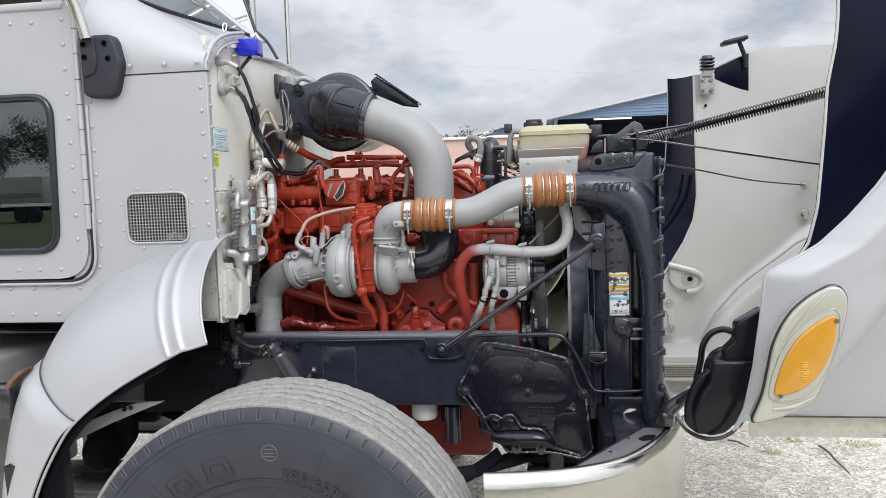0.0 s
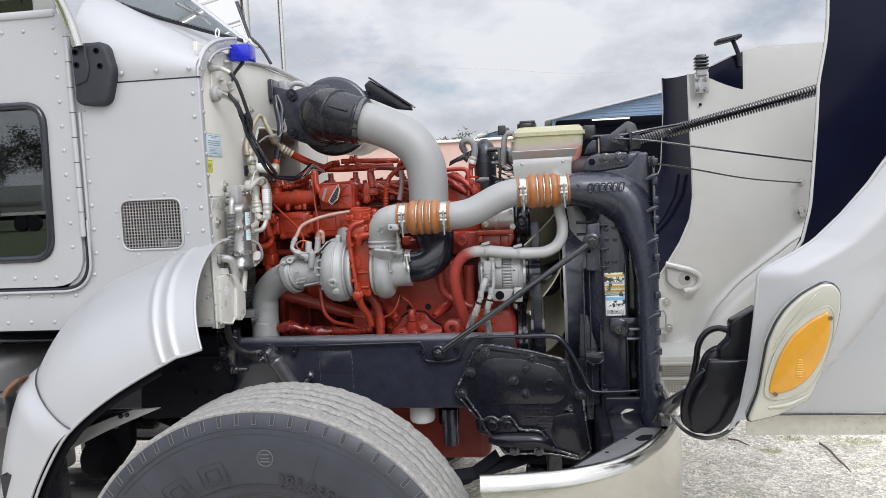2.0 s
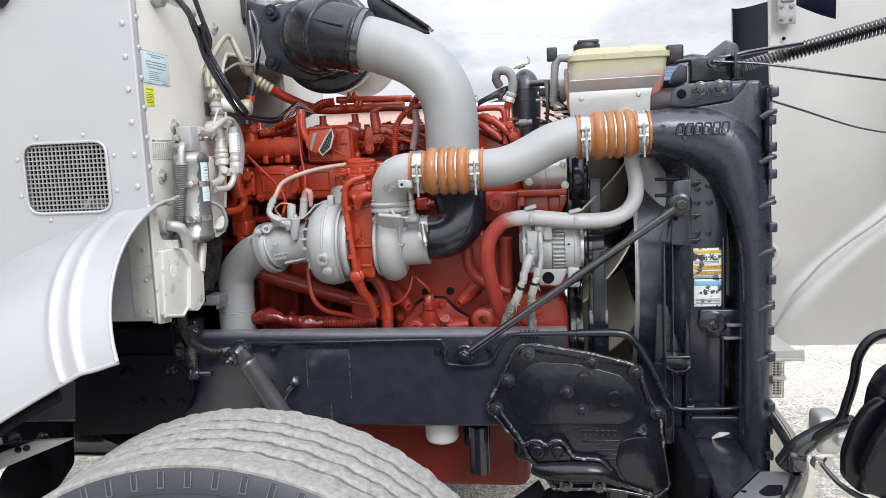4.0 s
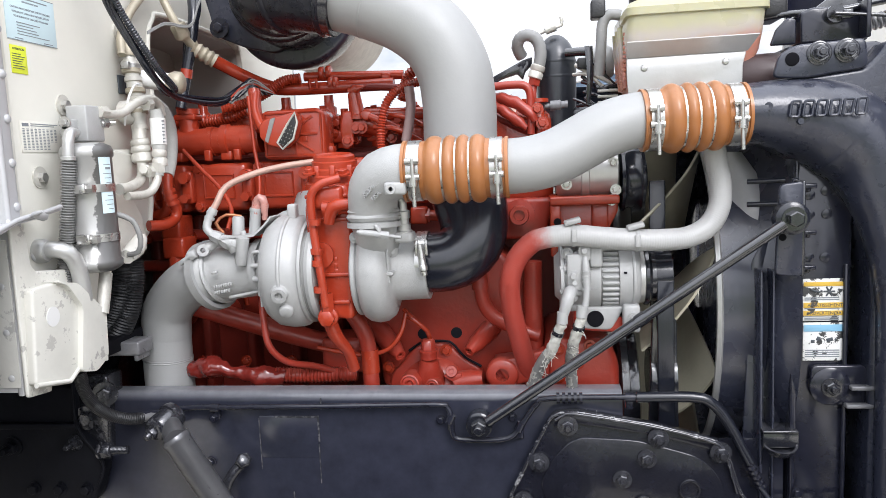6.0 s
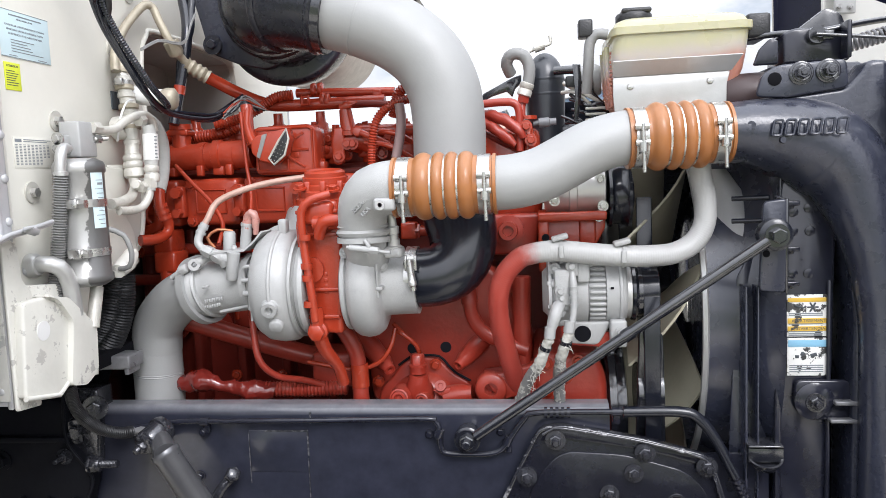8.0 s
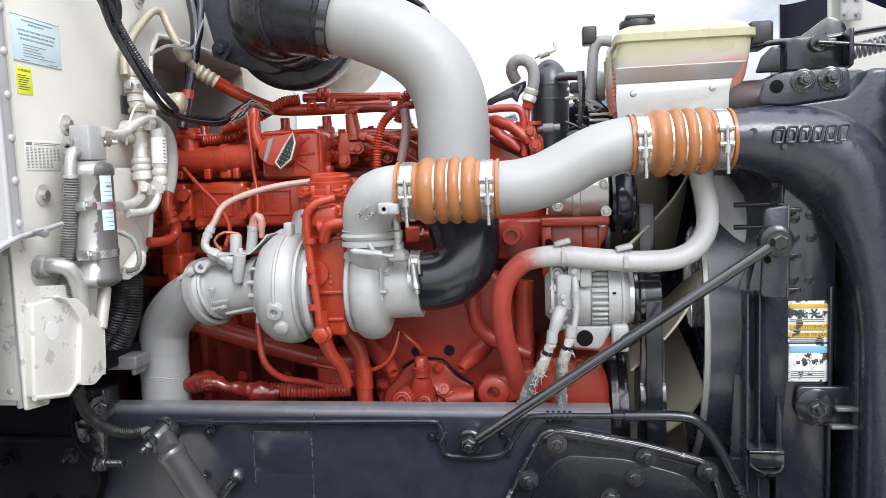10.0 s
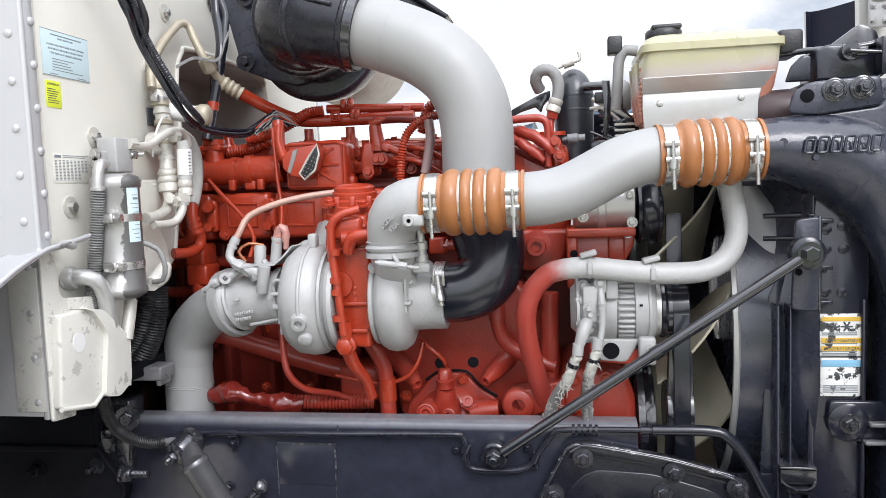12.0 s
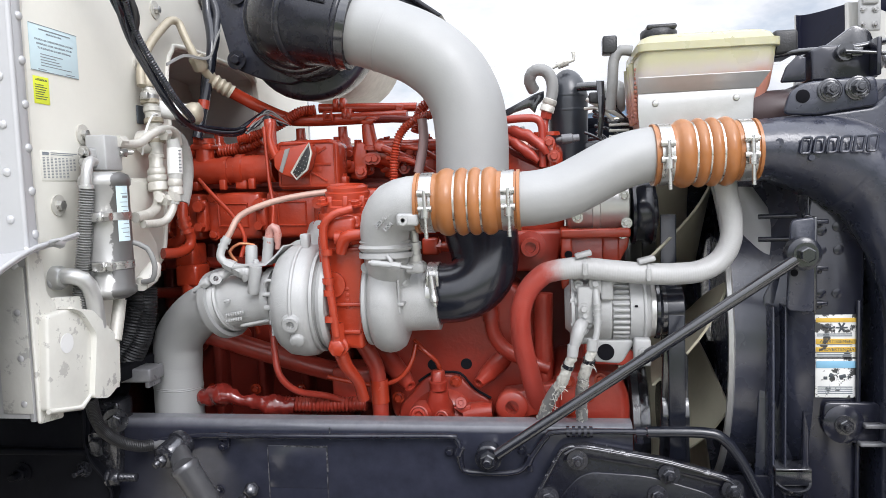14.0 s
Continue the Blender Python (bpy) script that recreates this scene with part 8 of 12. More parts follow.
    for p, r in zip([(-0.156, 0.085, 1.087), (-0.108, 0.090, 1.082)], (0.022, 0.0155)):
        part("pump_boss", lathe([(-0.03, r * 1.25), (0, r), (0.010, r * 0.95), (0.011, r * 0.8), (0.007, r * 0.72), (0.007, r * 0.5), (0.011, r * 0.42), (0.004, r * 0.25), (0.004, 0)], p, (-0.05, -1, 0.15), 26), RED_LOW, pump)
    part("pump_horn", tube([(-0.058, 0.120, 1.077), (-0.027, 0.115, 1.085), (0.000, 0.112, 1.089)], [0.026, 0.024, 0.018], 18), RED_LOW, pump)
    part("cast_mark", slab([(-0.086, 1.100), (-0.046, 1.105), (-0.053, 1.078)], "xz", 0.098, 0.02, 0.003, 0.004), RED_LOW, pump)
    part("cast_mark", lathe([(0, 0.013), (0.003, 0.012), (0.003, 0.006), (0.001, 0.005), (0.001, 0)], (-0.068, 0.100, 1.109), (0, -1, 0.5), 20), RED_LOW, pump)
    bolts(RBOLT, pump, [(-0.084, 0.149, 1.144), (-0.214, 0.149, 1.107)])
    for a, b, r in zip([(-0.255, 0.190, 1.199), (0.024, 0.190, 1.192), (0.090, 0.200, 1.084)], [(-0.178, 0.105, 1.143), (-0.030, 0.105, 1.151), (0.046, 0.095, 1.102)], (0.0135, 0.0125, 0.0195)):
        a, d = Vector(a), Vector(b) - Vector(a)
        part("stud_boss", join(lathe([(0, r * 1.9), (d.length - 0.030, r * 1.45), (d.length - 0.012, r * 1.05), (d.length, r * 0.9), (d.length, r * 0.62), (d.length - 0.002, r * 0.60), (d.length - 0.002, r * 0.40), (d.length - 0.010, r * 0.36), (d.length - 0.010, 0)], a, d, 26)), RED_LOW, t)
    part("socket", lathe([(0, 0.0125), (-0.012, 0.012), (-0.012, 0)], (-0.062, 0.1685, 1.178), OUT_Y, 18), SHADE_BLACK, t)
    part("socket", lathe([(0, 0.0125), (-0.012, 0.012), (-0.012, 0)], (-0.137, 0.1685, 1.176), OUT_Y, 18), SHADE_BLACK, t)
    part("mount_lug", join(lathe([(0, 0.034), (0.03, 0.034), (0.034, 0.030), (0.034, 0.014), (0.01, 0.013), (0.01, 0)], (0.042, 0.11, 1.107), OUT_Y, 28), slab([(0.02, 1.135), (0.06, 1.14), (0.14, 1.16), (0.14, 1.10), (0.06, 1.08)], "xz", 0.085, 0.06, 0.01, 0.01)), RED_LOW, t)
    # lower pipes
    part("coolant_pipe", tube([(-0.70, 0.12, 1.265), (-0.652, 0.15, 1.25), (-0.56, 0.17, 1.215), (-0.44, 0.19, 1.172), (-0.36, 0.2, 1.15), (-0.28, 0.2, 1.145)], 0.0235, 14), RED_LOW, t)
    part("foil_wrap", crumple(tube([(-0.66, 0.10, 1.118), (-0.60, 0.09, 1.125), (-0.54, 0.09, 1.112), (-0.44, 0.10, 1.098)], [0.016, 0.026, 0.010, 0.021, 0.018], 30, 0.004), 0.006, 0.022, 3.0), paint("shiny_red_wrap", (0.17, 0.019, 0.014), 0.16, 0, (0.33, 0.05, 0.035), 0.4, 0.1, 20, 0.2, 60, spec=0.8, sharp=0.2), t, "crumpled shiny red wrap", 30)
    part("harness_tube", tube([(-0.46, 0.10, 1.105), (-0.38, 0.11, 1.10), (-0.28, 0.12, 1.10)], 0.016, 10, corr=(0.008, 0.0015)), RED_LOW, t)
    part("lower_block", rbox((-0.36, 0.12, 1.10), (-0.26, 0.22, 1.18), 0.012, 3), RED_LOW, t)
    part("drain_hose", tube([(-0.27, 0.07, 1.245), (-0.252, 0.075, 1.21), (-0.243, 0.08, 1.17), (-0.238, 0.08, 1.05)], 0.0175, 12), RED_LOW, t)
    part("hose_crimp", tube([(-0.2405, 0.08, 1.165), (-0.239, 0.08, 1.115)], 0.0195, 12), RED, t)
    part("branch_pipe", tube([(-0.01, 0.13, 1.36), (-0.002, 0.12, 1.31), (0.005, 0.12, 1.255), (0.03, 0.12, 1.22), (0.08, 0.12, 1.195), (0.12, 0.12, 1.18)], 0.0155, 12), RED_LOW, t)
    part("branch_crimp", tube([(-0.006, 0.126, 1.335), (0.0, 0.12, 1.285)], 0.0185, 12), RED_LOW, t)
    part("riser", tube([(0.112, 0.13, 1.34), (0.110, 0.13, 1.24), (0.108, 0.13, 1.10)], 0.020, 12), RED_LOW, t)
    for dz in (0.0, 0.012):
        part("copper_line", tube([(-0.112, 0.106, 1.178), (-0.118, 0.10, 1.20), (-0.138, 0.09, 1.222), (-0.165, 0.10, 1.235 + dz)], 0.005, 8), RED, t)
    part("copper_line", tube([(-0.16, 0.09, 1.24), (-0.17, 0.08, 1.20), (-0.20, 0.08, 1.165), (-0.26, 0.09, 1.15), (-0.36, 0.10, 1.165)], 0.005, 8), RED, t)
    # front gear case
    part("gear_case", slab([(0.13, 0.95), (0.285, 0.95), (0.285, 1.13), (0.26, 1.18), (0.13, 1.18)], "xz", 0.09, 0.42, 0.02, 0.03, 4), RED_LOW, t)
    bolts(RBOLT, t, [(0.16, 0.09, 1.10), (0.16, 0.09, 1.16), (0.20, 0.09, 1.13), (0.225, 0.09, 1.165)])
    part("damper", lathe([(0, 0.15), (0.012, 0.16), (0.04, 0.16), (0.045, 0.14), (0.05, 0.0)], (0.287, 0.26, 1.02), (1, 0, 0), 40), SATIN, t, "dark vibration damper")
    part("damper_ring", lathe([(0.0, 0.163), (0.0, 0.168), (0.014, 0.168), (0.014, 0.163)], (0.292, 0.26, 1.02), (1, 0, 0), 40, closed=True), SATIN, t)
    part("timing_case", rbox((0.17, 0.22, 0.95), (0.26, 0.64, 1.52), 0.02, 3), RED_LOW, t)
    part("fan_drive", join(lathe([(0, 0.09), (0.06, 0.09), (0.065, 0.05), (0.14, 0.05)], (0.26, 0.43, 1.24), (1, 0, 0), 32)), SATIN, t, "dark fan drive")
    return t


engine = build_engine()


def v_clamp(p, d, r, parent, w=0.010, name="band_clamp", bolt=True, side=OUT_Y):
    """A flat band clamp with its T-bolt."""
    band = part(name, lathe([(-w, r), (-w, r + 0.0022), (w, r + 0.0022), (w, r)], p, d, 40, closed=True), STEEL, parent, "steel T-bolt clamp")
    if bolt:
        q = Vector(p) + Vector(side).normalized() * (r + 0.008)
        part("clamp_bolt", join(tube([q + Vector((0.002, 0, 0.022)), q + Vector((0.004, 0, -0.062))], 0.0036, 8), lathe([(-0.008, 0.0075), (0.008, 0.0075)], q + Vector((0.003, 0, -0.018)), (0.02, 0, 1), 10),
             tube([q + Vector((-0.011, 0.003, 0.018)), q + Vector((0.013, 0.003, 0.018))], 0.0058, 10), tube([q + Vector((-0.010, 0.003, -0.010)), q + Vector((0.014, 0.003, -0.010))], 0.0058, 10)), STEEL, band)
    return band


def build_turbo():
    t = thing("turbocharger", (-0.3, 0.03, 1.22), "silver painted turbocharger with a red centre housing", "turbocharger")
    X = (1, 0, 0)
    c = Vector((0.012, 0.03, 1.347))
    tb = part("turbine_housing", lathe([(-0.452, 0.0), (-0.452, 0.058), (-0.440, 0.075), (-0.430, 0.100), (-0.412, 0.113), (-0.385, 0.117), (-0.362, 0.114), (-0.352, 0.106), (-0.350, 0.098), (-0.343, 0.097), (-0.343, 0.0)], c, X, 56), CAST, t, "silver turbine volute")
    part("volute_rib", tube([(-0.372, c.y + math.sin(a) * 0.1165 * -1, c.z + math.cos(a) * 0.1165) for a in span(0.0, 2.0, 16)], 0.004, 8), CAST, tb)
    part("volute_foot", tube([(-0.40, 0.06, 1.42), (-0.39, 0.10, 1.40), (-0.38, 0.16, 1.42), (-0.37, 0.2, 1.48)], [0.06, 0.06, 0.05, 0.05], 18), CAST, tb)
    part("seam_ring", lathe([(-0.350, 0.1065), (-0.344, 0.1065)], c, X, 48), CAST, tb)
    part("plug", join(lathe([(0, 0.017), (0.012, 0.015), (0.012, 0.008), (0.004, 0.007), (0.004, 0)], (-0.372, -0.080, 1.318), (0.1, -1, -0.3), 18)), CAST, tb)
    part("plug", lathe([(0, 0.015), (0.009, 0.014), (0.011, 0.012), (0.011, 0)], (-0.366, -0.066, 1.283), (0.15, -1, -0.5), 24), CAST, tb)
    part("pad_edge", lathe([(0, 0.021), (0.004, 0.020), (0.006, 0.017)], (-0.372, -0.077, 1.318), (0.1, -1, -0.3), 24), CAST, tb)
    part("lug", rbox((-0.374, -0.004, 1.455), (-0.356, 0.02, 1.486), 0.004), CAST, tb)
    part("seam_groove", lathe([(-0.006, 0.098), (0.004, 0.098)], c + Vector((-0.340, 0, 0)), X, 48), GREYHOSE, t)
    part("heat_flange", lathe([(-0.338, 0.0), (-0.338, 0.100), (-0.330, 0.104), (-0.322, 0.100), (-0.322, 0)], c, X, 48), CAST, t)
    ch = part("centre_housing", slab([(-0.322, 1.262), (-0.243, 1.252), (-0.240, 1.33), (-0.233, 1.48), (-0.245, 1.525), (-0.312, 1.52), (-0.330, 1.48)], "xz", -0.028, 0.12, 0.014, 0.012, 3), RED, t, "red painted centre housing")
    part("cap", lathe([(0, 0.062), (0.012, 0.062), (0.015, 0.055), (0.027, 0.055), (0.030, 0.050), (0.040, 0.050), (0.042, 0.046), (0.054, 0.046), (0.056, 0.042), (0.064, 0.042), (0.068, 0.036), (0.064, 0.030), (0.064, 0)], (-0.280, 0.035, 1.515), (0.02, -0.1, 1), 32), RED, ch, "round red cap")
    bolts(RBOLT, ch, [(-0.318, -0.015, 1.545), (-0.25, -0.02, 1.54), (-0.31, 0.06, 1.55)], (0, -0.3, 1))
    for k in range(9):
        a = 2 * math.pi * k / 9
        part("cap_lug", rbox((-0.280 + 0.050 * math.cos(a) - 0.006, 0.035 + 0.050 * math.sin(a) - 0.006, 1.528), (-0.280 + 0.050 * math.cos(a) + 0.006, 0.035 + 0.050 * math.sin(a) + 0.006, 1.560), 0.003), RED, ch)
    for z, w in ((1.50, 0.050), (1.455, 0.047), (1.345, 0.045), (1.29, 0.043)):
        part("rib", rbox((-0.281 - w * 0.9, -0.034, z - 0.004), (-0.281 + w * 0.8, -0.024, z + 0.004), 0.002), RED, ch)
    part("feed_hose", tube([(-0.19, -0.055, 1.488), (-0.225, -0.062, 1.486), (-0.262, -0.058, 1.480), (-0.275, -0.05, 1.45)], [0.008, 0.010, 0.014, 0.011], 12), RED, ch)
    part("feed_clamp", lathe([(-0.005, 0.0115), (0.005, 0.0115)], (-0.205, -0.058, 1.487), (1, 0.1, 0), 16), STEEL, ch)
    part("actuator", join(rbox((-0.316, -0.045, 1.475), (-0.248, -0.01, 1.520), 0.008), lathe([(0, 0.016), (0.06, 0.012), (0.07, 0.012)], (-0.285, -0.04, 1.478), (1, -0.1, 0), 14)), RED, ch)
    part("oil_pipe", tube([(-0.250, -0.045, 1.535), (-0.285, -0.055, 1.525), (-0.305, -0.055, 1.505), (-0.308, -0.05, 1.46), (-0.303, -0.05, 1.40), (-0.296, -0.052, 1.34), (-0.292, -0.048, 1.285)], 0.0085, 12), RED, ch)
    for z in (1.452, 1.395, 1.372, 1.32):
        part("pipe_collar", lathe([(-0.006, 0.0125), (0.006, 0.0125)], (-0.303, -0.051, z), (0.05, 0, 1), 8), RED, ch)
    part("banjo", join(lathe([(0, 0.020), (0.012, 0.020), (0.014, 0.015), (0.024, 0.015), (0.024, 0.0)], (-0.291, -0.03, 1.262), OUT_Y, 24), lathe([(0.014, 0.0165), (0.027, 0.0165), (0.029, 0.013), (0.029, 0)], (-0.291, -0.03, 1.262), OUT_Y, 6), lathe([(0, 0.013), (0.04, 0.012)], (-0.291, -0.04, 1.27), (0, 0, 1), 6)), RED, ch)
    part("drain_neck", tube([(-0.291, -0.03, 1.25), (-0.285, -0.01, 1.215), (-0.270, 0.02, 1.175), (-0.266, 0.04, 1.135)], [0.015, 0.014, 0.012, 0.013], 12), RED, ch)
    for i in range(4):
        part("cast_mark", rbox((-0.276, -0.0295, 1.372 - 0.012 * i), (-0.268, -0.027, 1.380 - 0.012 * i), 0.001), RED, ch)
    part("port_cover", lathe([(0, 0.026), (0.006, 0.026), (0.006, 0)], (-0.30, -0.029, 1.385), OUT_Y, 20), RED, ch)
    c = Vector((0, 0.03, 1.347))
    cp = part("compressor_housing", lathe([(-0.240, 0.0), (-0.240, 0.086), (-0.236, 0.094), (-0.229, 0.094), (-0.226, 0.090), (-0.222, 0.100), (-0.212, 0.107), (-0.196, 0.110), (-0.180, 0.107), (-0.168, 0.098), (-0.163, 0.086), (-0.162, 0.070), (-0.158, 0.066), (-0.100, 0.064), (-0.094, 0.064), (-0.094, 0)], c, X, 52), CAST, t, "silver compressor housing")
    part("volute_tail", tube([(-0.188, 0.01, 1.385), (-0.186, -0.022, 1.412), (-0.184, -0.045, 1.438), (-0.183, -0.056, 1.47)], [0.040, 0.042, 0.045, 0.046], 28), CAST, cp)
    part("cast_lip", join(rbox((-0.166, -0.060, 1.345), (-0.152, -0.034, 1.352), 0.002), tube([(-0.163, -0.052, 1.42), (-0.162, -0.058, 1.38), (-0.162, -0.054, 1.33)], 0.0022, 6)), CAST, cp)
    part("flange_joint", join(lathe([(-0.006, 0.050), (0.0, 0.0535), (0.006, 0.050)], (-0.183, -0.056, 1.460), (0, 0, 1), 36), lathe([(-0.003, 0.049), (0.0, 0.0515), (0.003, 0.049)], (-0.183, -0.056, 1.471), (0, 0, 1), 36)), CAST, cp)
    part("joint_band", lathe([(-0.005, 0.0500), (-0.005, 0.0525), (0.005, 0.0525), (0.005, 0.0500)], (-0.183, -0.056, 1.446), (0, 0, 1), 40, closed=True), CAST, cp, "silver painted band clamp")
    part("joint_bolt", join(tube([(-0.205, -0.111, 1.436), (-0.122, -0.113, 1.424)], 0.0034, 8), tube([(-0.200, -0.111, 1.435), (-0.160, -0.112, 1.430)], 0.0062, 10), lathe([(-0.008, 0.0075), (0.008, 0.0075)], (-0.152, -0.112, 1.429), (1, 0, -0.14), 6), tube([(-0.170, -0.108, 1.447), (-0.162, -0.113, 1.437), (-0.168, -0.108, 1.424)], 0.0045, 8)), CAST, cp)
    part("fitting", join(lathe([(0, 0.017), (0.006, 0.017), (0.008, 0.013), (0.020, 0.013), (0.020, 0.0105), (0.030, 0.0105), (0.031, 0.013), (0.044, 0.013), (0.046, 0.009), (0.062, 0.008)], (-0.128, -0.048, 1.424), (0.0, -0.1, 1), 8), tube([(-0.128, -0.054, 1.480), (-0.134, -0.056, 1.497), (-0.150, -0.06, 1.505)], 0.0065, 10)), ALU, cp)
    part("fitting_foot", rbox((-0.146, -0.066, 1.408), (-0.110, -0.02, 1.428), 0.006), CAST, cp)
    bolts(CBOLT, cp, [(-0.157, -0.03, 1.39), (-0.225, -0.05, 1.42)], (0.3, -1, 0))
    el = part("outlet_elbow", tube([(-0.183, -0.057, 1.452), (-0.183, -0.062, 1.48), (-0.176, -0.075, 1.512), (-0.155, -0.088, 1.535), (-0.125, -0.097, 1.543), (-0.098, -0.10, 1.544)], [0.046, 0.047, 0.0485, 0.050, 0.050, 0.050], 32), CAST, t, "silver cast charge-air elbow")
    part("elbow_lug", join(rbox((-0.142, -0.153, 1.503), (-0.102, -0.138, 1.526), 0.005), lathe([(0, 0.009), (0.003, 0.009), (0.003, 0.004), (0, 0.004)], (-0.129, -0.153, 1.514), OUT_Y, 16)), CAST, el)
    letters("3537090", 0.0125, CAST, pose(-0.1690, -0.1315, 1.5150, 84, -40, -14), el, 0.0030, "cast_lettering")
    letters("USA", 0.0115, CAST, pose(-0.1600, -0.1320, 1.5020, 88, -40, -12), el, 0.0030, "cast_lettering")
    # exhaust side
    ex = part("exhaust_neck", lathe([(0, 0.054), (0.0, 0.062), (0.012, 0.062), (0.014, 0.056), (0.100, 0.058), (0.118, 0.061), (0.124, 0.068), (0.132, 0.068), (0.132, 0.05)], (-0.438, 0.035, 1.353), (-1, 0.13, -0.10), 40), CAST, t, "silver exhaust neck")
    part("flange_ring", lathe([(-0.010, 0.066), (-0.010, 0.075), (0.008, 0.075), (0.008, 0.066)], (-0.566, 0.050, 1.338), (-1, 0.25, -0.30), 40, closed=True), SILVER, ex)
    part("bead", lathe([(-0.004, 0.0640), (0.0, 0.0672), (0.004, 0.0640)], (-0.545, 0.047, 1.344), (-1, 0.22, -0.26), 40), CAST, ex)
    part("keel", tube([(-0.505, -0.010, 1.300), (-0.441, -0.014, 1.312)], 0.0035, 8), CAST, ex)
    part("nib", rbox((-0.532, -0.030, 1.352), (-0.520, -0.020, 1.357), 0.001, 1, (0, -12, 0)), CAST, ex)
    band = part("band_clamp", lathe([(-0.008, 0.0615), (-0.008, 0.0635), (0.008, 0.0635), (0.008, 0.0615)], (-0.440, 0.035, 1.353), (-1, 0.13, -0.10), 40, closed=True), CAST, ex, "silver painted T-bolt clamp")
    part("clamp_loop", tube([(-0.440, -0.032, 1.372), (-0.440, -0.036, 1.388), (-0.432, -0.040, 1.396), (-0.420, -0.040, 1.394), (-0.416, -0.038, 1.376)], 0.0038, 8), CAST, band)
    part("clamp_bar", tube([(-0.442, -0.038, 1.368), (-0.412, -0.040, 1.368)], 0.0048, 8), CAST, band)
    part("clamp_saddle", tube([(-0.440, -0.038, 1.341), (-0.410, -0.040, 1.341)], 0.0062, 10), CAST, band)
    part("clamp_bolt", join(tube([(-0.423, -0.042, 1.376), (-0.424, -0.042, 1.286)], 0.0034, 8), lathe([(0, 0.0066), (0.020, 0.0066)], (-0.424, -0.042, 1.335), (0, 0, -1), 10), lathe([(0, 0.0078), (0.007, 0.0078)], (-0.424, -0.042, 1.316), (0, 0, -1), 6)), CAST, band)
    # heat plate with its stubs and the slanting post under it
    part("heat_plate", sheet(lambda u, v: Vector((-0.512 + 0.092 * u + (0.014 * max(0.0, u - 0.8) / 0.2), -0.028 + 0.060 * v + 0.012 * u, 1.424 + 0.004 * math.sin(math.pi * u) + 0.040 * max(0.0, (u - 0.72) / 0.28) ** 1.5)), span(0, 1, 24), span(0, 1, 5), 0.0035), CAST, ex, "bent heat plate")
    part("post", lathe([(0, 0.0), (0, 0.0128), (0.052, 0.0118), (0.056, 0.010), (0.056, 0)], (-0.459, -0.030, 1.424), (-0.16, 0.02, -1), 20), CAST, ex)
    part("stub", lathe([(0, 0.0125), (0.036, 0.0125), (0.040, 0.010), (0.040, 0)], (-0.488, 0.018, 1.424), (0.06, 0, 1), 18), CAST, ex)
    part("stub", lathe([(0, 0.0115), (0.050, 0.0110), (0.050, 0.0125), (0.056, 0.0125)], (-0.455, 0.020, 1.424), (0.14, 0, 1), 18), CAST, ex)
    part("taped_cap", crumple(tube([(-0.448, 0.020, 1.470), (-0.443, 0.020, 1.490), (-0.436, 0.018, 1.500), (-0.428, 0.018, 1.490), (-0.428, 0.016, 1.455)], [0.0095, 0.0095, 0.0085, 0.007, 0.005], 14, 0.005), 0.003, 0.008, 3.0), paint("clouded_pink_wrap", (0.40, 0.20, 0.17), 0.25, 0.0, (0.34, 0.06, 0.04), 0.5, 0.12, 40, 0.5, 120, patch=40, sharp=0.1), ex, "crumpled pink wrap")
    part("bolt_head", lathe([(0, 0.006), (0.006, 0.006), (0.008, 0.004), (0.008, 0)], (-0.470, 0.0, 1.428), (0, 0, 1), 8), CAST, ex)
    part("flare_nut", join(lathe([(0, 0.0105), (0.009, 0.0125), (0.022, 0.0125), (0.022, 0.0105), (0.036, 0.0150), (0.048, 0.0150), (0.052, 0.011), (0.070, 0.0095)], (-0.532, -0.012, 1.431), (0.9, -0.05, -0.42), 6)), CAST, ex, "hexagonal line fitting")
    part("boss", lathe([(0, 0.019), (0.020, 0.0165), (0.024, 0.012), (0.024, 0)], (-0.482, -0.004, 1.402), (-0.5, -0.35, 0.8), 20), CAST, ex)
    tb = part("flange_bolt", tube([(-0.610, 0.0, 1.372), (-0.580, -0.004, 1.389)], 0.0058, 12), CAST, ex)
    part("flange_nut", lathe([(0, 0.0105), (0.014, 0.0105), (0.016, 0.008), (0.016, 0)], (-0.586, -0.004, 1.386), (0.85, -0.1, 0.42), 6), CAST, tb)
    part("eye", lathe([(-0.006, 0.0055), (-0.006, 0.0125), (0.006, 0.0125), (0.006, 0.0055)], (-0.555, -0.006, 1.398), (0.2, -1, 0.2), 20, closed=True), CAST, tb)
    part("eye_link", tube([(-0.548, -0.002, 1.402), (-0.530, 0.008, 1.412), (-0.510, 0.02, 1.410)], [0.010, 0.009, 0.010], 12), CAST, tb)
    for k, n in ((0, 8), (1, 7)):
        for i in range(n):
            part("cast_mark", rbox((-0.532 + 0.0052 * i, -0.0245 - 0.0004 * i, 1.3205 - 0.012 * k + 0.0009 * i), (-0.5285 + 0.0052 * i, -0.0205, 1.3275 - 0.012 * k + 0.0009 * i), 0.0006, 1), CAST, ex)
    return t


build_turbo()


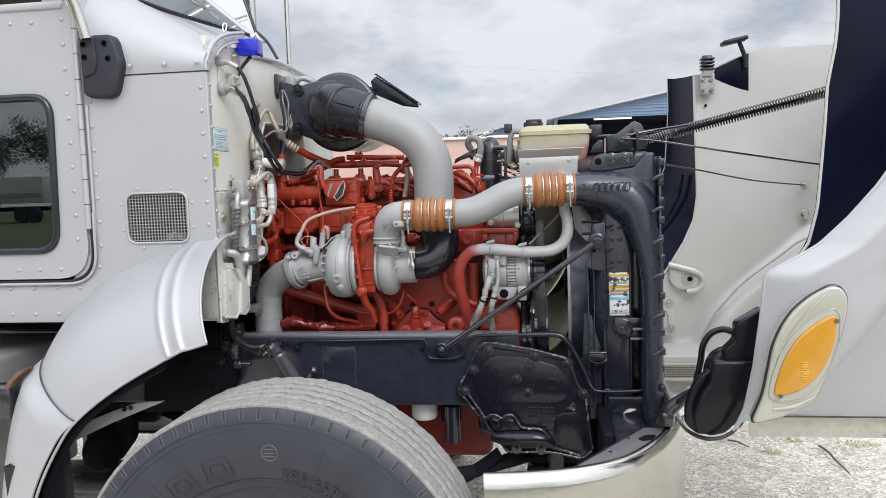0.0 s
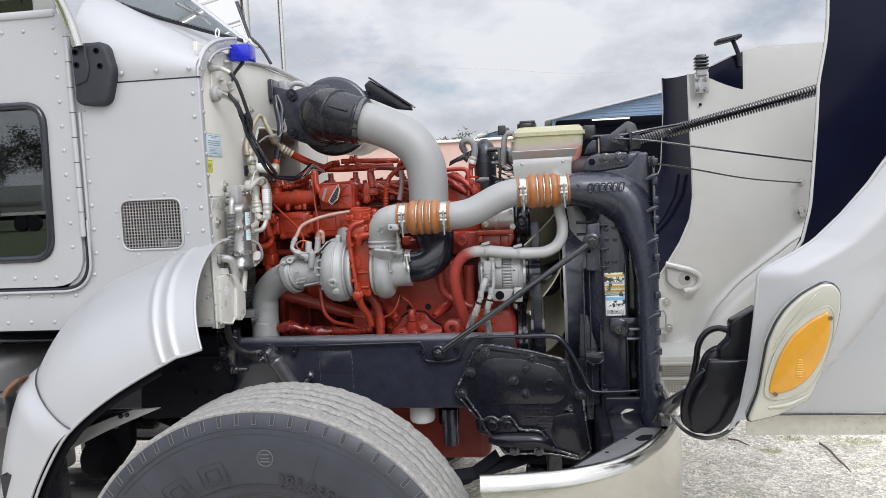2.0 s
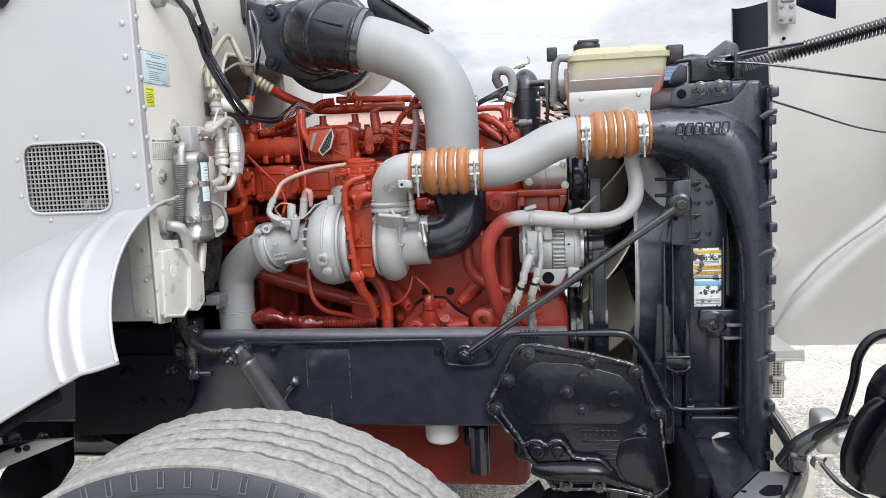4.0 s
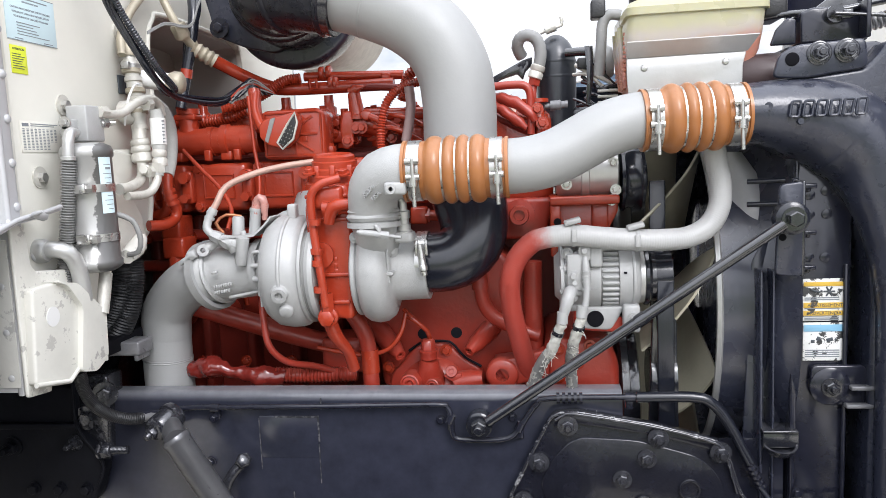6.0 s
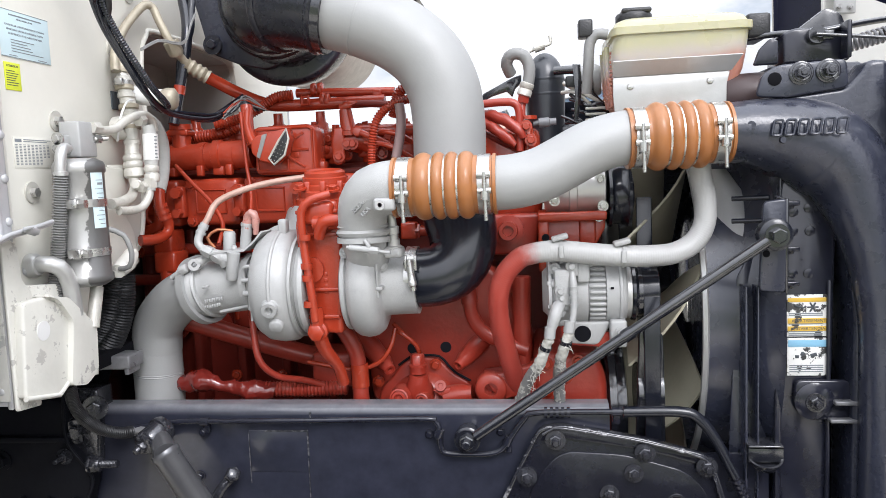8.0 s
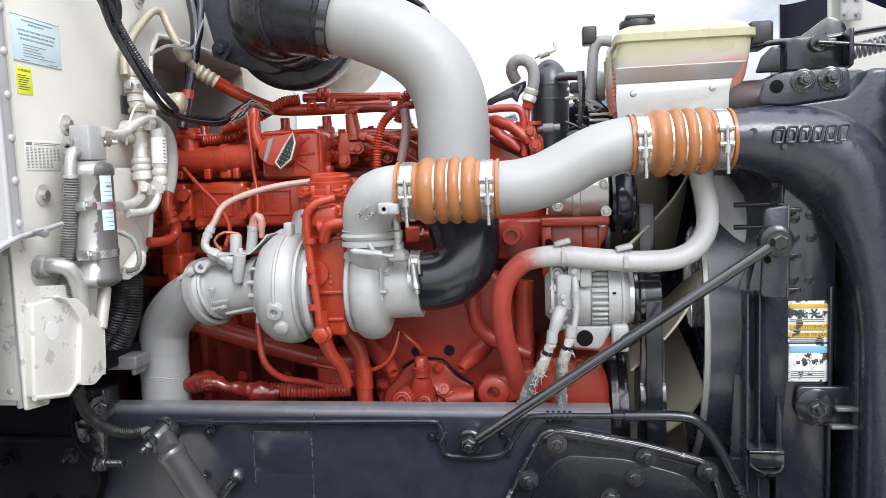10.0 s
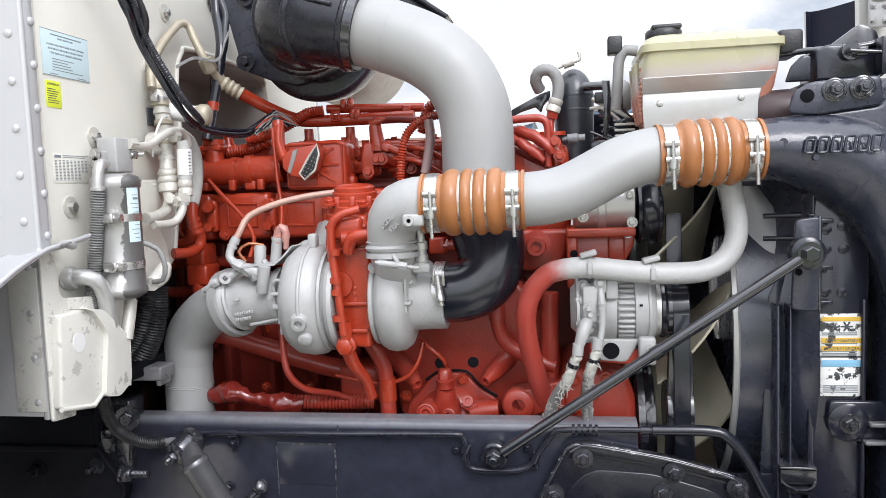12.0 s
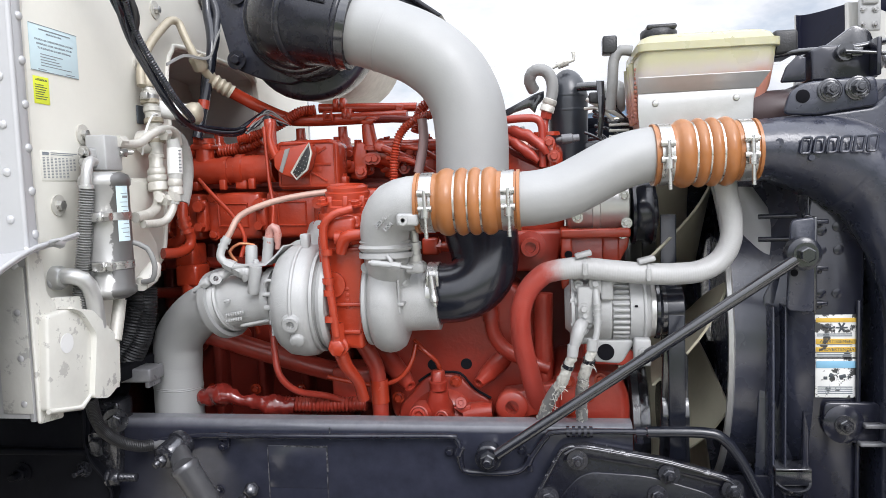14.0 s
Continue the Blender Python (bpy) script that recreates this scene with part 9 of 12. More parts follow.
def build_exhaust():
    t = thing("exhaust_pipe", (-0.71, 0.1, 0.75), "silver painted exhaust elbow dropping behind the chassis rail", "exhaust pipe")
    part("elbow", tube([(-0.556, 0.050, 1.340), (-0.60, 0.060, 1.330), (-0.65, 0.078, 1.305), (-0.698, 0.095, 1.255), (-0.708, 0.10, 1.20), (-0.710, 0.10, 1.15), (-0.710, 0.10, 0.75)], 0.0535, 36), SILVER, t)
    for z in (1.1435, 1.1475):
        part("weld_bead", lathe([(-0.0016, 0.0535), (0.0, 0.0546), (0.0016, 0.0535)], (-0.710, 0.10, z), (0.06, 0, 1), 40), SILVER, t)


build_exhaust()


def build_small_lines():
    t = thing("turbo_oil_line", (-0.45, 0.0, 1.42), "braided pale oil line arching over the turbocharger", "hose")
    part("braid", tube([(-0.534, -0.012, 1.434), (-0.543, -0.008, 1.448), (-0.538, -0.002, 1.468), (-0.525, 0.006, 1.492), (-0.51, 0.025, 1.525), (-0.46, 0.045, 1.548), (-0.40, 0.07, 1.562), (-0.33, 0.10, 1.570)], 0.0068, 12), paint("dusty_pink_braid", (0.42, 0.27, 0.22), 0.5, 0.2, (0.40, 0.13, 0.09), 0.4, 0.1, 40, 0.6, 200, sharp=0.3), t)
    part("end_fitting", tube([(-0.532, -0.012, 1.431), (-0.542, -0.010, 1.444), (-0.539, -0.004, 1.463), (-0.530, 0.003, 1.482)], [0.0085, 0.0085, 0.0085, 0.0095], 12, 0.004), CAST, t)
    for p in ((-0.534, 0.000, 1.474), (-0.538, -0.003, 1.464)):
        part("crimp_ring", lathe([(-0.003, 0.0105), (0.003, 0.0105)], p, (0.3, 0.2, 0.8), 14), CAST, t)
    a = thing("drain_line", (-0.42, -0.04, 1.2), "red painted drain line below the exhaust clamp", "hose")
    part("line", tube([(-0.462, 0.05, 1.300), (-0.452, 0.03, 1.25), (-0.44, 0.02, 1.19), (-0.41, 0.04, 1.150), (-0.36, 0.09, 1.125), (-0.30, 0.13, 1.09)], 0.0072, 12), RED_LOW, a)
    b = thing("sensor_wire", (-0.55, 0.12, 1.5), "thin red painted sensor wires across the manifold", "wire")
    part("wire", tube([(-0.675, 0.185, 1.608), (-0.63, 0.16, 1.57), (-0.57, 0.13, 1.52), (-0.53, 0.09, 1.475), (-0.52, 0.04, 1.435)], 0.005, 8), RED, b)
    part("wire", tube([(-0.505, 0.17, 1.72), (-0.50, 0.165, 1.66), (-0.495, 0.16, 1.60), (-0.485, 0.15, 1.54), (-0.47, 0.10, 1.48)], 0.0045, 8), RED, b)
    part("wire", tube([(-0.52, 0.02, 1.43), (-0.54, 0.03, 1.45), (-0.53, 0.06, 1.465), (-0.50, 0.07, 1.46)], 0.0035, 8), paint("copper_wire", (0.5, 0.2, 0.1), 0.4, 0.6), b)
    part("wire", tube([(-0.755, 0.20, 1.53), (-0.76, 0.19, 1.49), (-0.74, 0.185, 1.47)], 0.006, 8), RED, b)
    part("taped_joint", tube([(-0.498, 0.19, 1.735), (-0.492, 0.175, 1.68), (-0.478, 0.165, 1.645)], 0.014, 10), RED, b, "red taped wire joint")


build_small_lines()


# ---- intake side ----
def build_air_cleaner():
    c = Vector((-0.460, 0.40, 1.965))
    t = thing("air_cleaner", (c.x, c.y + 0.2, c.z - 0.16), "steel air cleaner canister with a black front plate and rubber elbow", "air cleaner")
    part("canister", lathe([(0.0, 0.140), (0.02, 0.152), (0.40, 0.152), (0.43, 0.14), (0.43, 0)], c, (0, 1, 0), 48), FITTING, t, "dull steel canister")
    part("front_plate", lathe([(0.06, 0.160), (-0.012, 0.166), (-0.020, 0.162), (-0.024, 0.150), (-0.024, 0.0)], c, (0, 1, 0), 64), BLACKCAST, t, "black front plate")
    part("bracket", slab([(-0.748, 2.118), (-0.752, 2.038), (-0.679, 2.021), (-0.655, 1.925), (-0.652, 1.896), (-0.635, 1.880), (-0.57, 1.852), (-0.50, 1.836), (-0.46, 1.85), (-0.46, 2.095), (-0.55, 2.093), (-0.62, 2.078)], "xz", 0.345, 0.02, 0.004, 0.012), BLACKCAST, t, "black mounting bracket")
    part("bracket_foot", rbox((-0.722, 0.33, 2.045), (-0.70, 0.42, 2.13), 0.005), SATIN, t)
    part("boss", lathe([(0, 0.022), (0.006, 0.022), (0.008, 0.018), (0.008, 0)], (-0.631, 0.345, 1.902), OUT_Y, 24), SATIN, t)
    part("boss", lathe([(0, 0.022), (0.006, 0.022), (0.008, 0.018), (0.008, 0)], (-0.624, 0.345, 2.06), OUT_Y, 24), SATIN, t)
    bolts(M12, t, [(-0.631, 0.337, 1.902), (-0.624, 0.337, 2.06)])
    path = [(-0.450, 0.395, 1.955), (-0.448, 0.30, 1.956), (-0.440, 0.22, 1.956), (-0.415, 0.155, 1.950), (-0.370, 0.118, 1.938), (-0.318, 0.102, 1.924), (-0.262, 0.098, 1.909)]
    boot = part("rubber_elbow", tube(path, [0.112, 0.114, 0.112, 0.108, 0.100, 0.092, 0.086], 40), BOOT, t, "ribbed black rubber elbow")
    line = curve_points(path, 0.01)
    rad = lambda s: 0.117 - 0.031 * s ** 1.5
    for s in (0.40, 0.58, 0.74, 0.97):
        i = int(s * (len(line) - 1))
        d = line[i + 1] - line[i - 1]
        part("rib", lathe([(-0.010, rad(s) - 0.008), (-0.007, rad(s) + 0.003), (-0.003, rad(s) + 0.006), (0.003, rad(s) + 0.006), (0.007, rad(s) + 0.003), (0.010, rad(s) - 0.008)], line[i], d, 48), BOOT, boot)
    rib = [line[int(s * (len(line) - 1))] + Vector((0.02, -0.9, 0.25)).normalized() * (rad(s) + 0.001) for s in span(0.42, 0.90, 8)]
    part("long_rib", tube(rib, 0.0045, 8), BOOT, boot)
    e = Vector((-0.262, 0.098, 1.909))
    part("hose_band", lathe([(-0.012, 0.0875), (-0.012, 0.0895), (0.010, 0.0895), (0.010, 0.0875)], e - Vector((0.012, 0, -0.003)), (1, 0, -0.25), 44, closed=True), SATIN, t)
    part("flap", join(slab([(-0.335, 2.095), (-0.310, 2.115), (-0.135, 1.995), (-0.13, 1.975), (-0.20, 1.985), (-0.32, 2.04)], "xz", 0.44, 0.012, 0.003, 0.006), slab([(-0.31, 2.118), (-0.30, 2.121), (-0.125, 1.995), (-0.132, 1.988)], "xz", 0.40, 0.10, 0.002)), RUBBER, t, "black rubber flap")
    bolts(shared("flap_bolt", hexbolt(0.010, 0.010, 1.3), BLACK), t, [(-0.33, 0.42, 2.055)])
    return t


build_air_cleaner()


def build_intake():
    t = thing("intake_pipe", (-0.03, 0.1, 1.52), "wide silver painted air intake pipe with a smooth bend", "intake pipe")
    part("pipe", tube([(-0.275, 0.098, 1.911), (-0.235, 0.098, 1.900), (-0.19, 0.098, 1.884), (-0.125, 0.098, 1.853), (-0.07, 0.098, 1.806), (-0.038, 0.098, 1.745), (-0.028, 0.098, 1.68), (-0.028, 0.098, 1.60), (-0.028, 0.097, 1.50)], 0.0755, 48), SILVER, t)
    part("weld_bead", lathe([(-0.002, 0.0757), (0.0, 0.0764), (0.002, 0.0757)], (-0.202, 0.098, 1.888), (1, 0, -0.40), 44), SILVER, t)
    t2 = thing("intake_rubber_elbow", (-0.05, 0.06, 1.29), "shiny black rubber elbow into the turbocharger inlet", "hose")
    part("elbow", tube([(-0.100, 0.03, 1.357), (-0.075, 0.03, 1.357), (-0.042, 0.033, 1.364), (-0.012, 0.045, 1.390), (-0.004, 0.065, 1.435), (-0.016, 0.085, 1.49), (-0.027, 0.097, 1.56)], [0.0605, 0.0615, 0.065, 0.070, 0.075, 0.0785, 0.079], 40), RUBBER, t2)
    v_clamp((-0.104, 0.03, 1.357), (1, 0, 0), 0.0615, t2, 0.011, bolt=False)
    part("clamp_spring", join(tube([(-0.100, -0.046, 1.402), (-0.097, -0.047, 1.372)], [0.0058, 0.0068], 12), lathe([(0, 0.0072), (0.012, 0.0078), (0.014, 0.0088), (0.022, 0.0088), (0.024, 0.006), (0.032, 0.006), (0.032, 0)], (-0.097, -0.047, 1.374), (0.12, 0, -1), 12), rbox((-0.110, -0.044, 1.380), (-0.105, -0.036, 1.410), 0.001), rbox((-0.091, -0.044, 1.380), (-0.086, -0.036, 1.410), 0.001)), STEEL, t2)


build_intake()


def build_charge_pipe():
    t = thing("charge_air_pipe", (0.19, -0.08, 1.5), "silver painted charge-air pipe between two orange couplings", "charge-air pipe")
    part("pipe", tube([(0.02, -0.10, 1.543), (0.071, -0.10, 1.544), (0.115, -0.096, 1.547), (0.157, -0.090, 1.557), (0.20, -0.082, 1.577), (0.239, -0.075, 1.597), (0.275, -0.068, 1.610), (0.315, -0.06, 1.617), (0.37, -0.057, 1.619)], 0.0495, 44), SILVER, t)
    for a, b, lab in (((-0.112, -0.10, 1.543), (0.078, -0.10, 1.543), "orange silicone coupling on the turbocharger elbow"), ((0.312, -0.06, 1.615), (0.494, -0.048, 1.619), "orange silicone coupling on the radiator tank")):
        a, b = Vector(a), Vector(b)
        h = thing("silicone_coupling", tuple(a.lerp(b, 0.5) - Vector((0, 0, 0.06))), lab, "hose", "orange couplings")
        L = (b - a).length
        R = 0.0525
        prof = [(0, R - 0.002), (0.0005, R + 0.003), (0.006, R + 0.003), (0.007, R), (L * 0.205, R + 0.001)]
        n = 4
        s0, s1 = 0.215 * L, 0.785 * L
        cuts = [s0, s0 + 0.30 * (s1 - s0), s0 + 0.52 * (s1 - s0), s0 + 0.74 * (s1 - s0), s1]
        for k in range(n):
            for j in range(9):
                u = j / 8
                prof.append((cuts[k] + (cuts[k + 1] - cuts[k]) * u, R + 0.001 + 0.0085 * math.sin(math.pi * u) ** 0.7))
        prof += [(L * 0.795, R + 0.001), (L - 0.007, R), (L - 0.006, R + 0.003), (L - 0.0005, R + 0.003), (L, R - 0.002)]
        part("sleeve", lathe(prof, a, b - a, 56), SILICONE, h)
        for k in range(1, n):
            p = a.lerp(b, cuts[k] / L)
            part("ring", lathe([(-0.0028, R + 0.0005), (-0.0020, R + 0.0032), (0.0020, R + 0.0032), (0.0028, R + 0.0005)], p, b - a, 56), STEEL, h, "polished steel ring")
        v_clamp(a.lerp(b, 0.115), b - a, R + 0.0005, h, 0.011)
        v_clamp(a.lerp(b, 0.885), b - a, R + 0.0005, h, 0.011)


build_charge_pipe()


# ---- radiator stack ----
def build_radiator():
    t = thing("charge_air_cooler", (0.72, 0.0, 0.70), "black painted charge-air cooler tank in front of the radiator", "cooler")
    tank = [(0.478, 1.672), (0.56, 1.678), (0.64, 1.684), (0.700, 1.690), (0.724, 1.712), (0.738, 1.736), (0.772, 1.736), (0.778, 1.60), (0.780, 1.30), (0.780, 0.70), (0.724, 0.70), (0.722, 0.90), (0.722, 1.28), (0.714, 1.37), (0.692, 1.435), (0.650, 1.497), (0.590, 1.540), (0.54, 1.562), (0.478, 1.570)]
    body = part("tank", slab(tank, "xz", -0.030, 0.11, 0.010, 0.012, 4), BLACKCAST, t, "black cast side tank")
    spine = [(0.465, 1.619, 0.049), (0.52, 1.619, 0.053), (0.575, 1.612, 0.064), (0.63, 1.600, 0.078), (0.678, 1.575, 0.086), (0.714, 1.53, 0.074), (0.734, 1.46, 0.057), (0.748, 1.38, 0.045), (0.756, 1.28, 0.037), (0.758, 1.10, 0.035), (0.758, 0.90, 0.035), (0.758, 0.71, 0.035)]
    duct = curve_points([(x, r - 0.090, z) for x, z, r in spine], 0.012)
    knots = [Vector((x, r - 0.090, z)) for x, z, r in spine]
    radii = []
    for q in duct:
        i = min(range(len(knots) - 1), key=lambda k: (q - knots[k].lerp(knots[k + 1], 0.5)).length)
        d = knots[i + 1] - knots[i]
        f = max(0.0, min(1.0, (q - knots[i]).dot(d) / d.length_squared))
        radii.append(spine[i][2] + (spine[i + 1][2] - spine[i][2]) * f)
    total = [0.0]
    for p, q in zip(duct, duct[1:]):
        total.append(total[-1] + (q - p).length)
    even = []
    for k in range(121):
        w = total[-1] * k / 120
        i = min(range(len(total)), key=lambda j: abs(total[j] - w))
        even.append(radii[i])
    even = [sum(even[max(0, k - 3):k + 4]) / len(even[max(0, k - 3):k + 4]) for k in range(121)]
    part("duct", tube(duct, even, 36, straight=True), BLACKCAST, body, "rounded cast duct")
    part("neck", lathe([(-0.02, 0.048), (0.02, 0.049), (0.06, 0.050)], (0.46, -0.048, 1.619), (1, 0.03, 0), 32), BLACKCAST, body)
    for i in range(6):
        x, lean = 0.556 + 0.0212 * i, 0.004
        face = [(x, 1.608), (x + lean, 1.634), (x + lean + 0.015, 1.634), (x + 0.015, 1.608)]
        ring = [Vector((p[0], -0.0935, p[1])) for p in round_poly([Vector(q) for q in face], 0.004)]
        part("logo_bar", tube(ring + ring[:1], 0.0024, 6, straight=True), BLACKCAST, body)
    part("stud", lathe([(0, 0.008), (0.008, 0.007), (0.008, 0)], (0.522, -0.087, 1.628), OUT_Y, 14), BLACKCAST, body)
    part("stud", lathe([(0, 0.006), (0.006, 0.005), (0.006, 0)], (0.575, -0.088, 1.600), OUT_Y, 14), BLACKCAST, body)
    for z in span(0.78, 1.70, 15):
        part("crimp_tab", rbox((0.775, -0.088 + 0.012 * math.sin(z * 40), z - 0.012), (0.794, -0.06, z + 0.012), 0.003), BLACKCAST, body)
    part("crimp_strip", rbox((0.779, -0.07, 0.72), (0.787, 0.07, 1.72), 0.002), SATIN, body)
    for z in (1.64, 1.53, 1.42, 1.30, 1.16, 1.03):
        part("tank_rib", tube([(0.755, -0.086, z), (0.775, -0.090, z + 0.012), (0.79, -0.085, z + 0.014)], 0.007, 8), BLACKCAST, body)
    part("core", rbox((0.70, 0.082, 0.72), (0.776, 0.86, 1.70), 0.004), SATIN, t)
    # top tab with two bolts
    tab = part("top_tab", slab([(0.545, 1.680), (0.556, 1.720), (0.585, 1.735), (0.70, 1.740), (0.705, 1.690), (0.60, 1.676)], "xz", -0.036, 0.012, 0.004, 0.012), BLACKCAST, t)
    for x in (0.622, 0.668):
        part("washer", lathe([(0, 0.021), (0.003, 0.021), (0.004, 0.019), (0.004, 0.0165), (0.006, 0.0165), (0.007, 0.0145), (0.007, 0)], (x, -0.036, 1.718 + (x - 0.622) * 0.04), OUT_Y, 32), WORN_GLINT, tab)
    bolts(shared("bolt", hexbolt(0.0115, 0.009, 1.2, 0.003), WORN_GLINT), tab, [(0.622, -0.042, 1.718), (0.668, -0.042, 1.720)])
    part("tab_hole", lathe([(0, 0.010), (0.001, 0.012), (0.002, 0.010)], (0.577, -0.037, 1.710), OUT_Y, 16), DARKBOX, tab)
    t2 = thing("radiator", (0.64, 0.1, 0.70), "black radiator with a side channel, mounts and torn stickers", "radiator")
    part("side_channel", slab([(0.585, 0.70), (0.69, 0.70), (0.70, 1.53), (0.600, 1.53)], "xz", 0.0, 0.06, 0.006), BLACK, t2)
    part("channel_lip", rbox((0.588, -0.014, 0.72), (0.600, 0.0, 1.50), 0.003), BLACK, t2)
    part("channel_lip", rbox((0.682, -0.010, 0.72), (0.690, 0.0, 1.34), 0.003), BLACK, t2)
    part("core", rbox((0.60, 0.061, 0.72), (0.69, 0.86, 1.66), 0.004), SATIN, t2)
    part("upper_tank", tube([(0.47, 0.085, 1.685), (0.52, 0.07, 1.690), (0.57, 0.06, 1.692), (0.64, 0.075, 1.692)], 0.042, 32), paint("brown_black_rubber", (0.05, 0.03, 0.03), 0.45), t2, "dark rubber hose stub")
    part("top_header", rbox((0.585, 0.03, 1.655), (0.76, 0.84, 1.742), 0.012), BLACKCAST, t2)
    part("hinge_box", slab([(0.612, 1.742), (0.612, 1.800), (0.632, 1.808), (0.716, 1.806), (0.716, 1.742)], "xz", 0.03, 0.10, 0.005, 0.006), BLACK, t2)
    part("box_lip", rbox((0.712, -0.005, 1.745), (0.720, 0.035, 1.812), 0.002), BLACK, t2)
    part("hinge_cheek", slab([(0.64, 1.80), (0.72, 1.858), (0.748, 1.845), (0.765, 1.800), (0.765, 1.755), (0.72, 1.750), (0.72, 1.805)], "xz", 0.12, 0.02, 0.004, 0.008), SATIN, t2)
    part("hinge_ear", slab([(0.555, 1.742), (0.60, 1.742), (0.60, 1.786), (0.585, 1.79), (0.565, 1.77)], "xz", 0.015, 0.01, 0.003, 0.005), BLACK, t2)
    part("cable_anchor", join(lathe([(0, 0.016), (0.015, 0.016), (0.015, 0.008), (0.03, 0.008)], (0.668, 0.03, 1.792), OUT_Y, 18), rbox((0.672, 0.0, 1.780), (0.692, 0.018, 1.796), 0.002)), SATIN, t2)
    # stay plate, castings and mounts on the channel
    plate = part("stay_plate", slab([(0.545, 1.330), (0.592, 1.326), (0.594, 1.497), (0.552, 1.492)], "xz", -0.060, 0.010, 0.003, 0.010), BLACKCAST, t2, "dark steel stay plate")
    part("plate_hole", lathe([(0, 0.0065), (0.0012, 0.0065), (0.0012, 0)], (0.557, -0.0605, 1.398), OUT_Y, 14), DARKBOX, plate)
    part("plate_edge", rbox((0.590, -0.060, 1.326), (0.596, 0.0, 1.497), 0.002), SATIN, plate)
    for z in (1.485, 1.400, 1.335):
        part("bridge", join(rbox((0.594, -0.022, z - 0.004), (0.628, -0.012, z + 0.005), 0.002), rbox((0.60, -0.014, z - 0.010), (0.62, 0.0, z + 0.003), 0.002)), BLACK, t2)
    for x, z in ((0.622, 1.468), (0.622, 1.432), (0.652, 1.432), (0.622, 1.352), (0.65, 1.352), (0.65, 1.475)):
        part("cap_button", lathe([(0, 0.009), (0.003, 0.009), (0.004, 0.005), (0.004, 0)], (x, 0.0, z), OUT_Y, 14), BLACK, t2)
    part("cup", lathe([(0, 0.0), (0, 0.022), (0.012, 0.03), (0.02, 0.032), (0.02, 0.028), (0.006, 0.02), (0.006, 0)], (0.567, -0.018, 0.985), (0, -0.35, 1), 24), SATIN, t2, "black pressed cup")
    part("ledge", join(rbox((0.535, -0.03, 1.020), (0.60, 0.02, 1.028), 0.002), rbox((0.535, -0.03, 0.995), (0.60, -0.024, 1.026), 0.002)), SATIN, t2)
    m = part("lower_mount", join(lathe([(0, 0.036), (0.012, 0.036), (0.016, 0.028), (0.016, 0)], (0.658, -0.005, 1.110), OUT_Y, 32), slab([(0.625, 1.150), (0.722, 1.150), (0.728, 1.128), (0.722, 1.072), (0.670, 1.072), (0.640, 1.08), (0.622, 1.11)], "xz", -0.014, 0.012, 0.004, 0.012)), BLACK, t2, "black round radiator mount")
    bolts(shared("nut", hexbolt(0.013, 0.010, 1.4, 0.010), SATIN), m, [(0.658, -0.021, 1.110)])
    part("mount_bar", rbox((0.690, -0.032, 1.106), (0.734, -0.014, 1.114), 0.002), STEELGREY, m)
    part("mount_bar", rbox((0.682, -0.032, 1.072), (0.730, -0.014, 1.079), 0.002), STEELGREY, m)
    # stickers
    st = part("warning_sticker", rbox((0.6115, -0.0022, 1.232), (0.684, -0.0002, 1.312), 0.0004), STICKER, t2, "torn white and amber warning sticker")
    for z, w in ((1.302, 0.008), (1.262, 0.010), (1.247, 0.009)):
        part("amber_band", rbox((0.613, -0.0032, z - w / 2), (0.682, -0.0020, z + w / 2), 0.0002), STICKER_Y, st)
    letters("AVERTISSEMENT", 0.0085, INK, pose(0.651, -0.0034, 1.262, 90, 0, 0), st, 0.0002)
    letters("ADVERTENCIA", 0.0085, INK, pose(0.652, -0.0034, 1.247, 90, 0, 0), st, 0.0002)
    for z in (1.276, 1.2725, 1.256, 1.2415, 1.2375, 1.2345):
        part("print_line", rbox((0.615, -0.0028, z - 0.0010), (0.676, -0.0021, z + 0.0010), 0), PALE_INK, st)
    blade = join(*[tube([(0.658, -0.0028, 1.288), (0.658 + 0.010 * math.cos(a), -0.0028, 1.288 + 0.010 * math.sin(a))], 0.0016, 6) for a in (k * 1.0472 for k in range(6))], tube([(0.625, -0.0028, 1.292), (0.640, -0.0028, 1.287), (0.646, -0.0028, 1.29)], 0.002, 6))
    part("fan_symbol", blade, INK, st)
    st2 = part("caution_sticker", rbox((0.613, -0.0022, 1.156), (0.686, -0.0002, 1.229), 0.0004), STICKER, t2, "torn white and blue caution sticker")
    part("blue_band", rbox((0.614, -0.0032, 1.212), (0.685, -0.0020, 1.225), 0.0002), STICKER_B, st2)
    for z in (1.176, 1.172, 1.168, 1.164):
        part("print_line", rbox((0.617, -0.0028, z - 0.0010), (0.678, -0.0021, z + 0.0010), 0), PALE_INK, st2)
    part("fan_symbol", join(*[rbox((0.627 + 0.010 * k, -0.003, 1.190 + 0.004 * (k % 3)), (0.634 + 0.010 * k, -0.0021, 1.196 + 0.006 * (k % 2)), 0.001, 1, (0, 25 * k, 0)) for k in range(5)]), INK, st2)
    # lower frame in front of the rail
    part("front_horn", slab([(0.585, 0.70), (0.80, 0.69), (0.80, 0.93), (0.745, 0.93), (0.735, 0.86), (0.60, 0.86)], "xz", -0.02, 0.02, 0.006, 0.01), BLACK, t2)
    bolts(M12, t2, [(0.775, -0.02, 0.84), (0.76, -0.02, 0.90), (0.62, -0.0, 0.80), (0.66, 0.0, 0.75)])
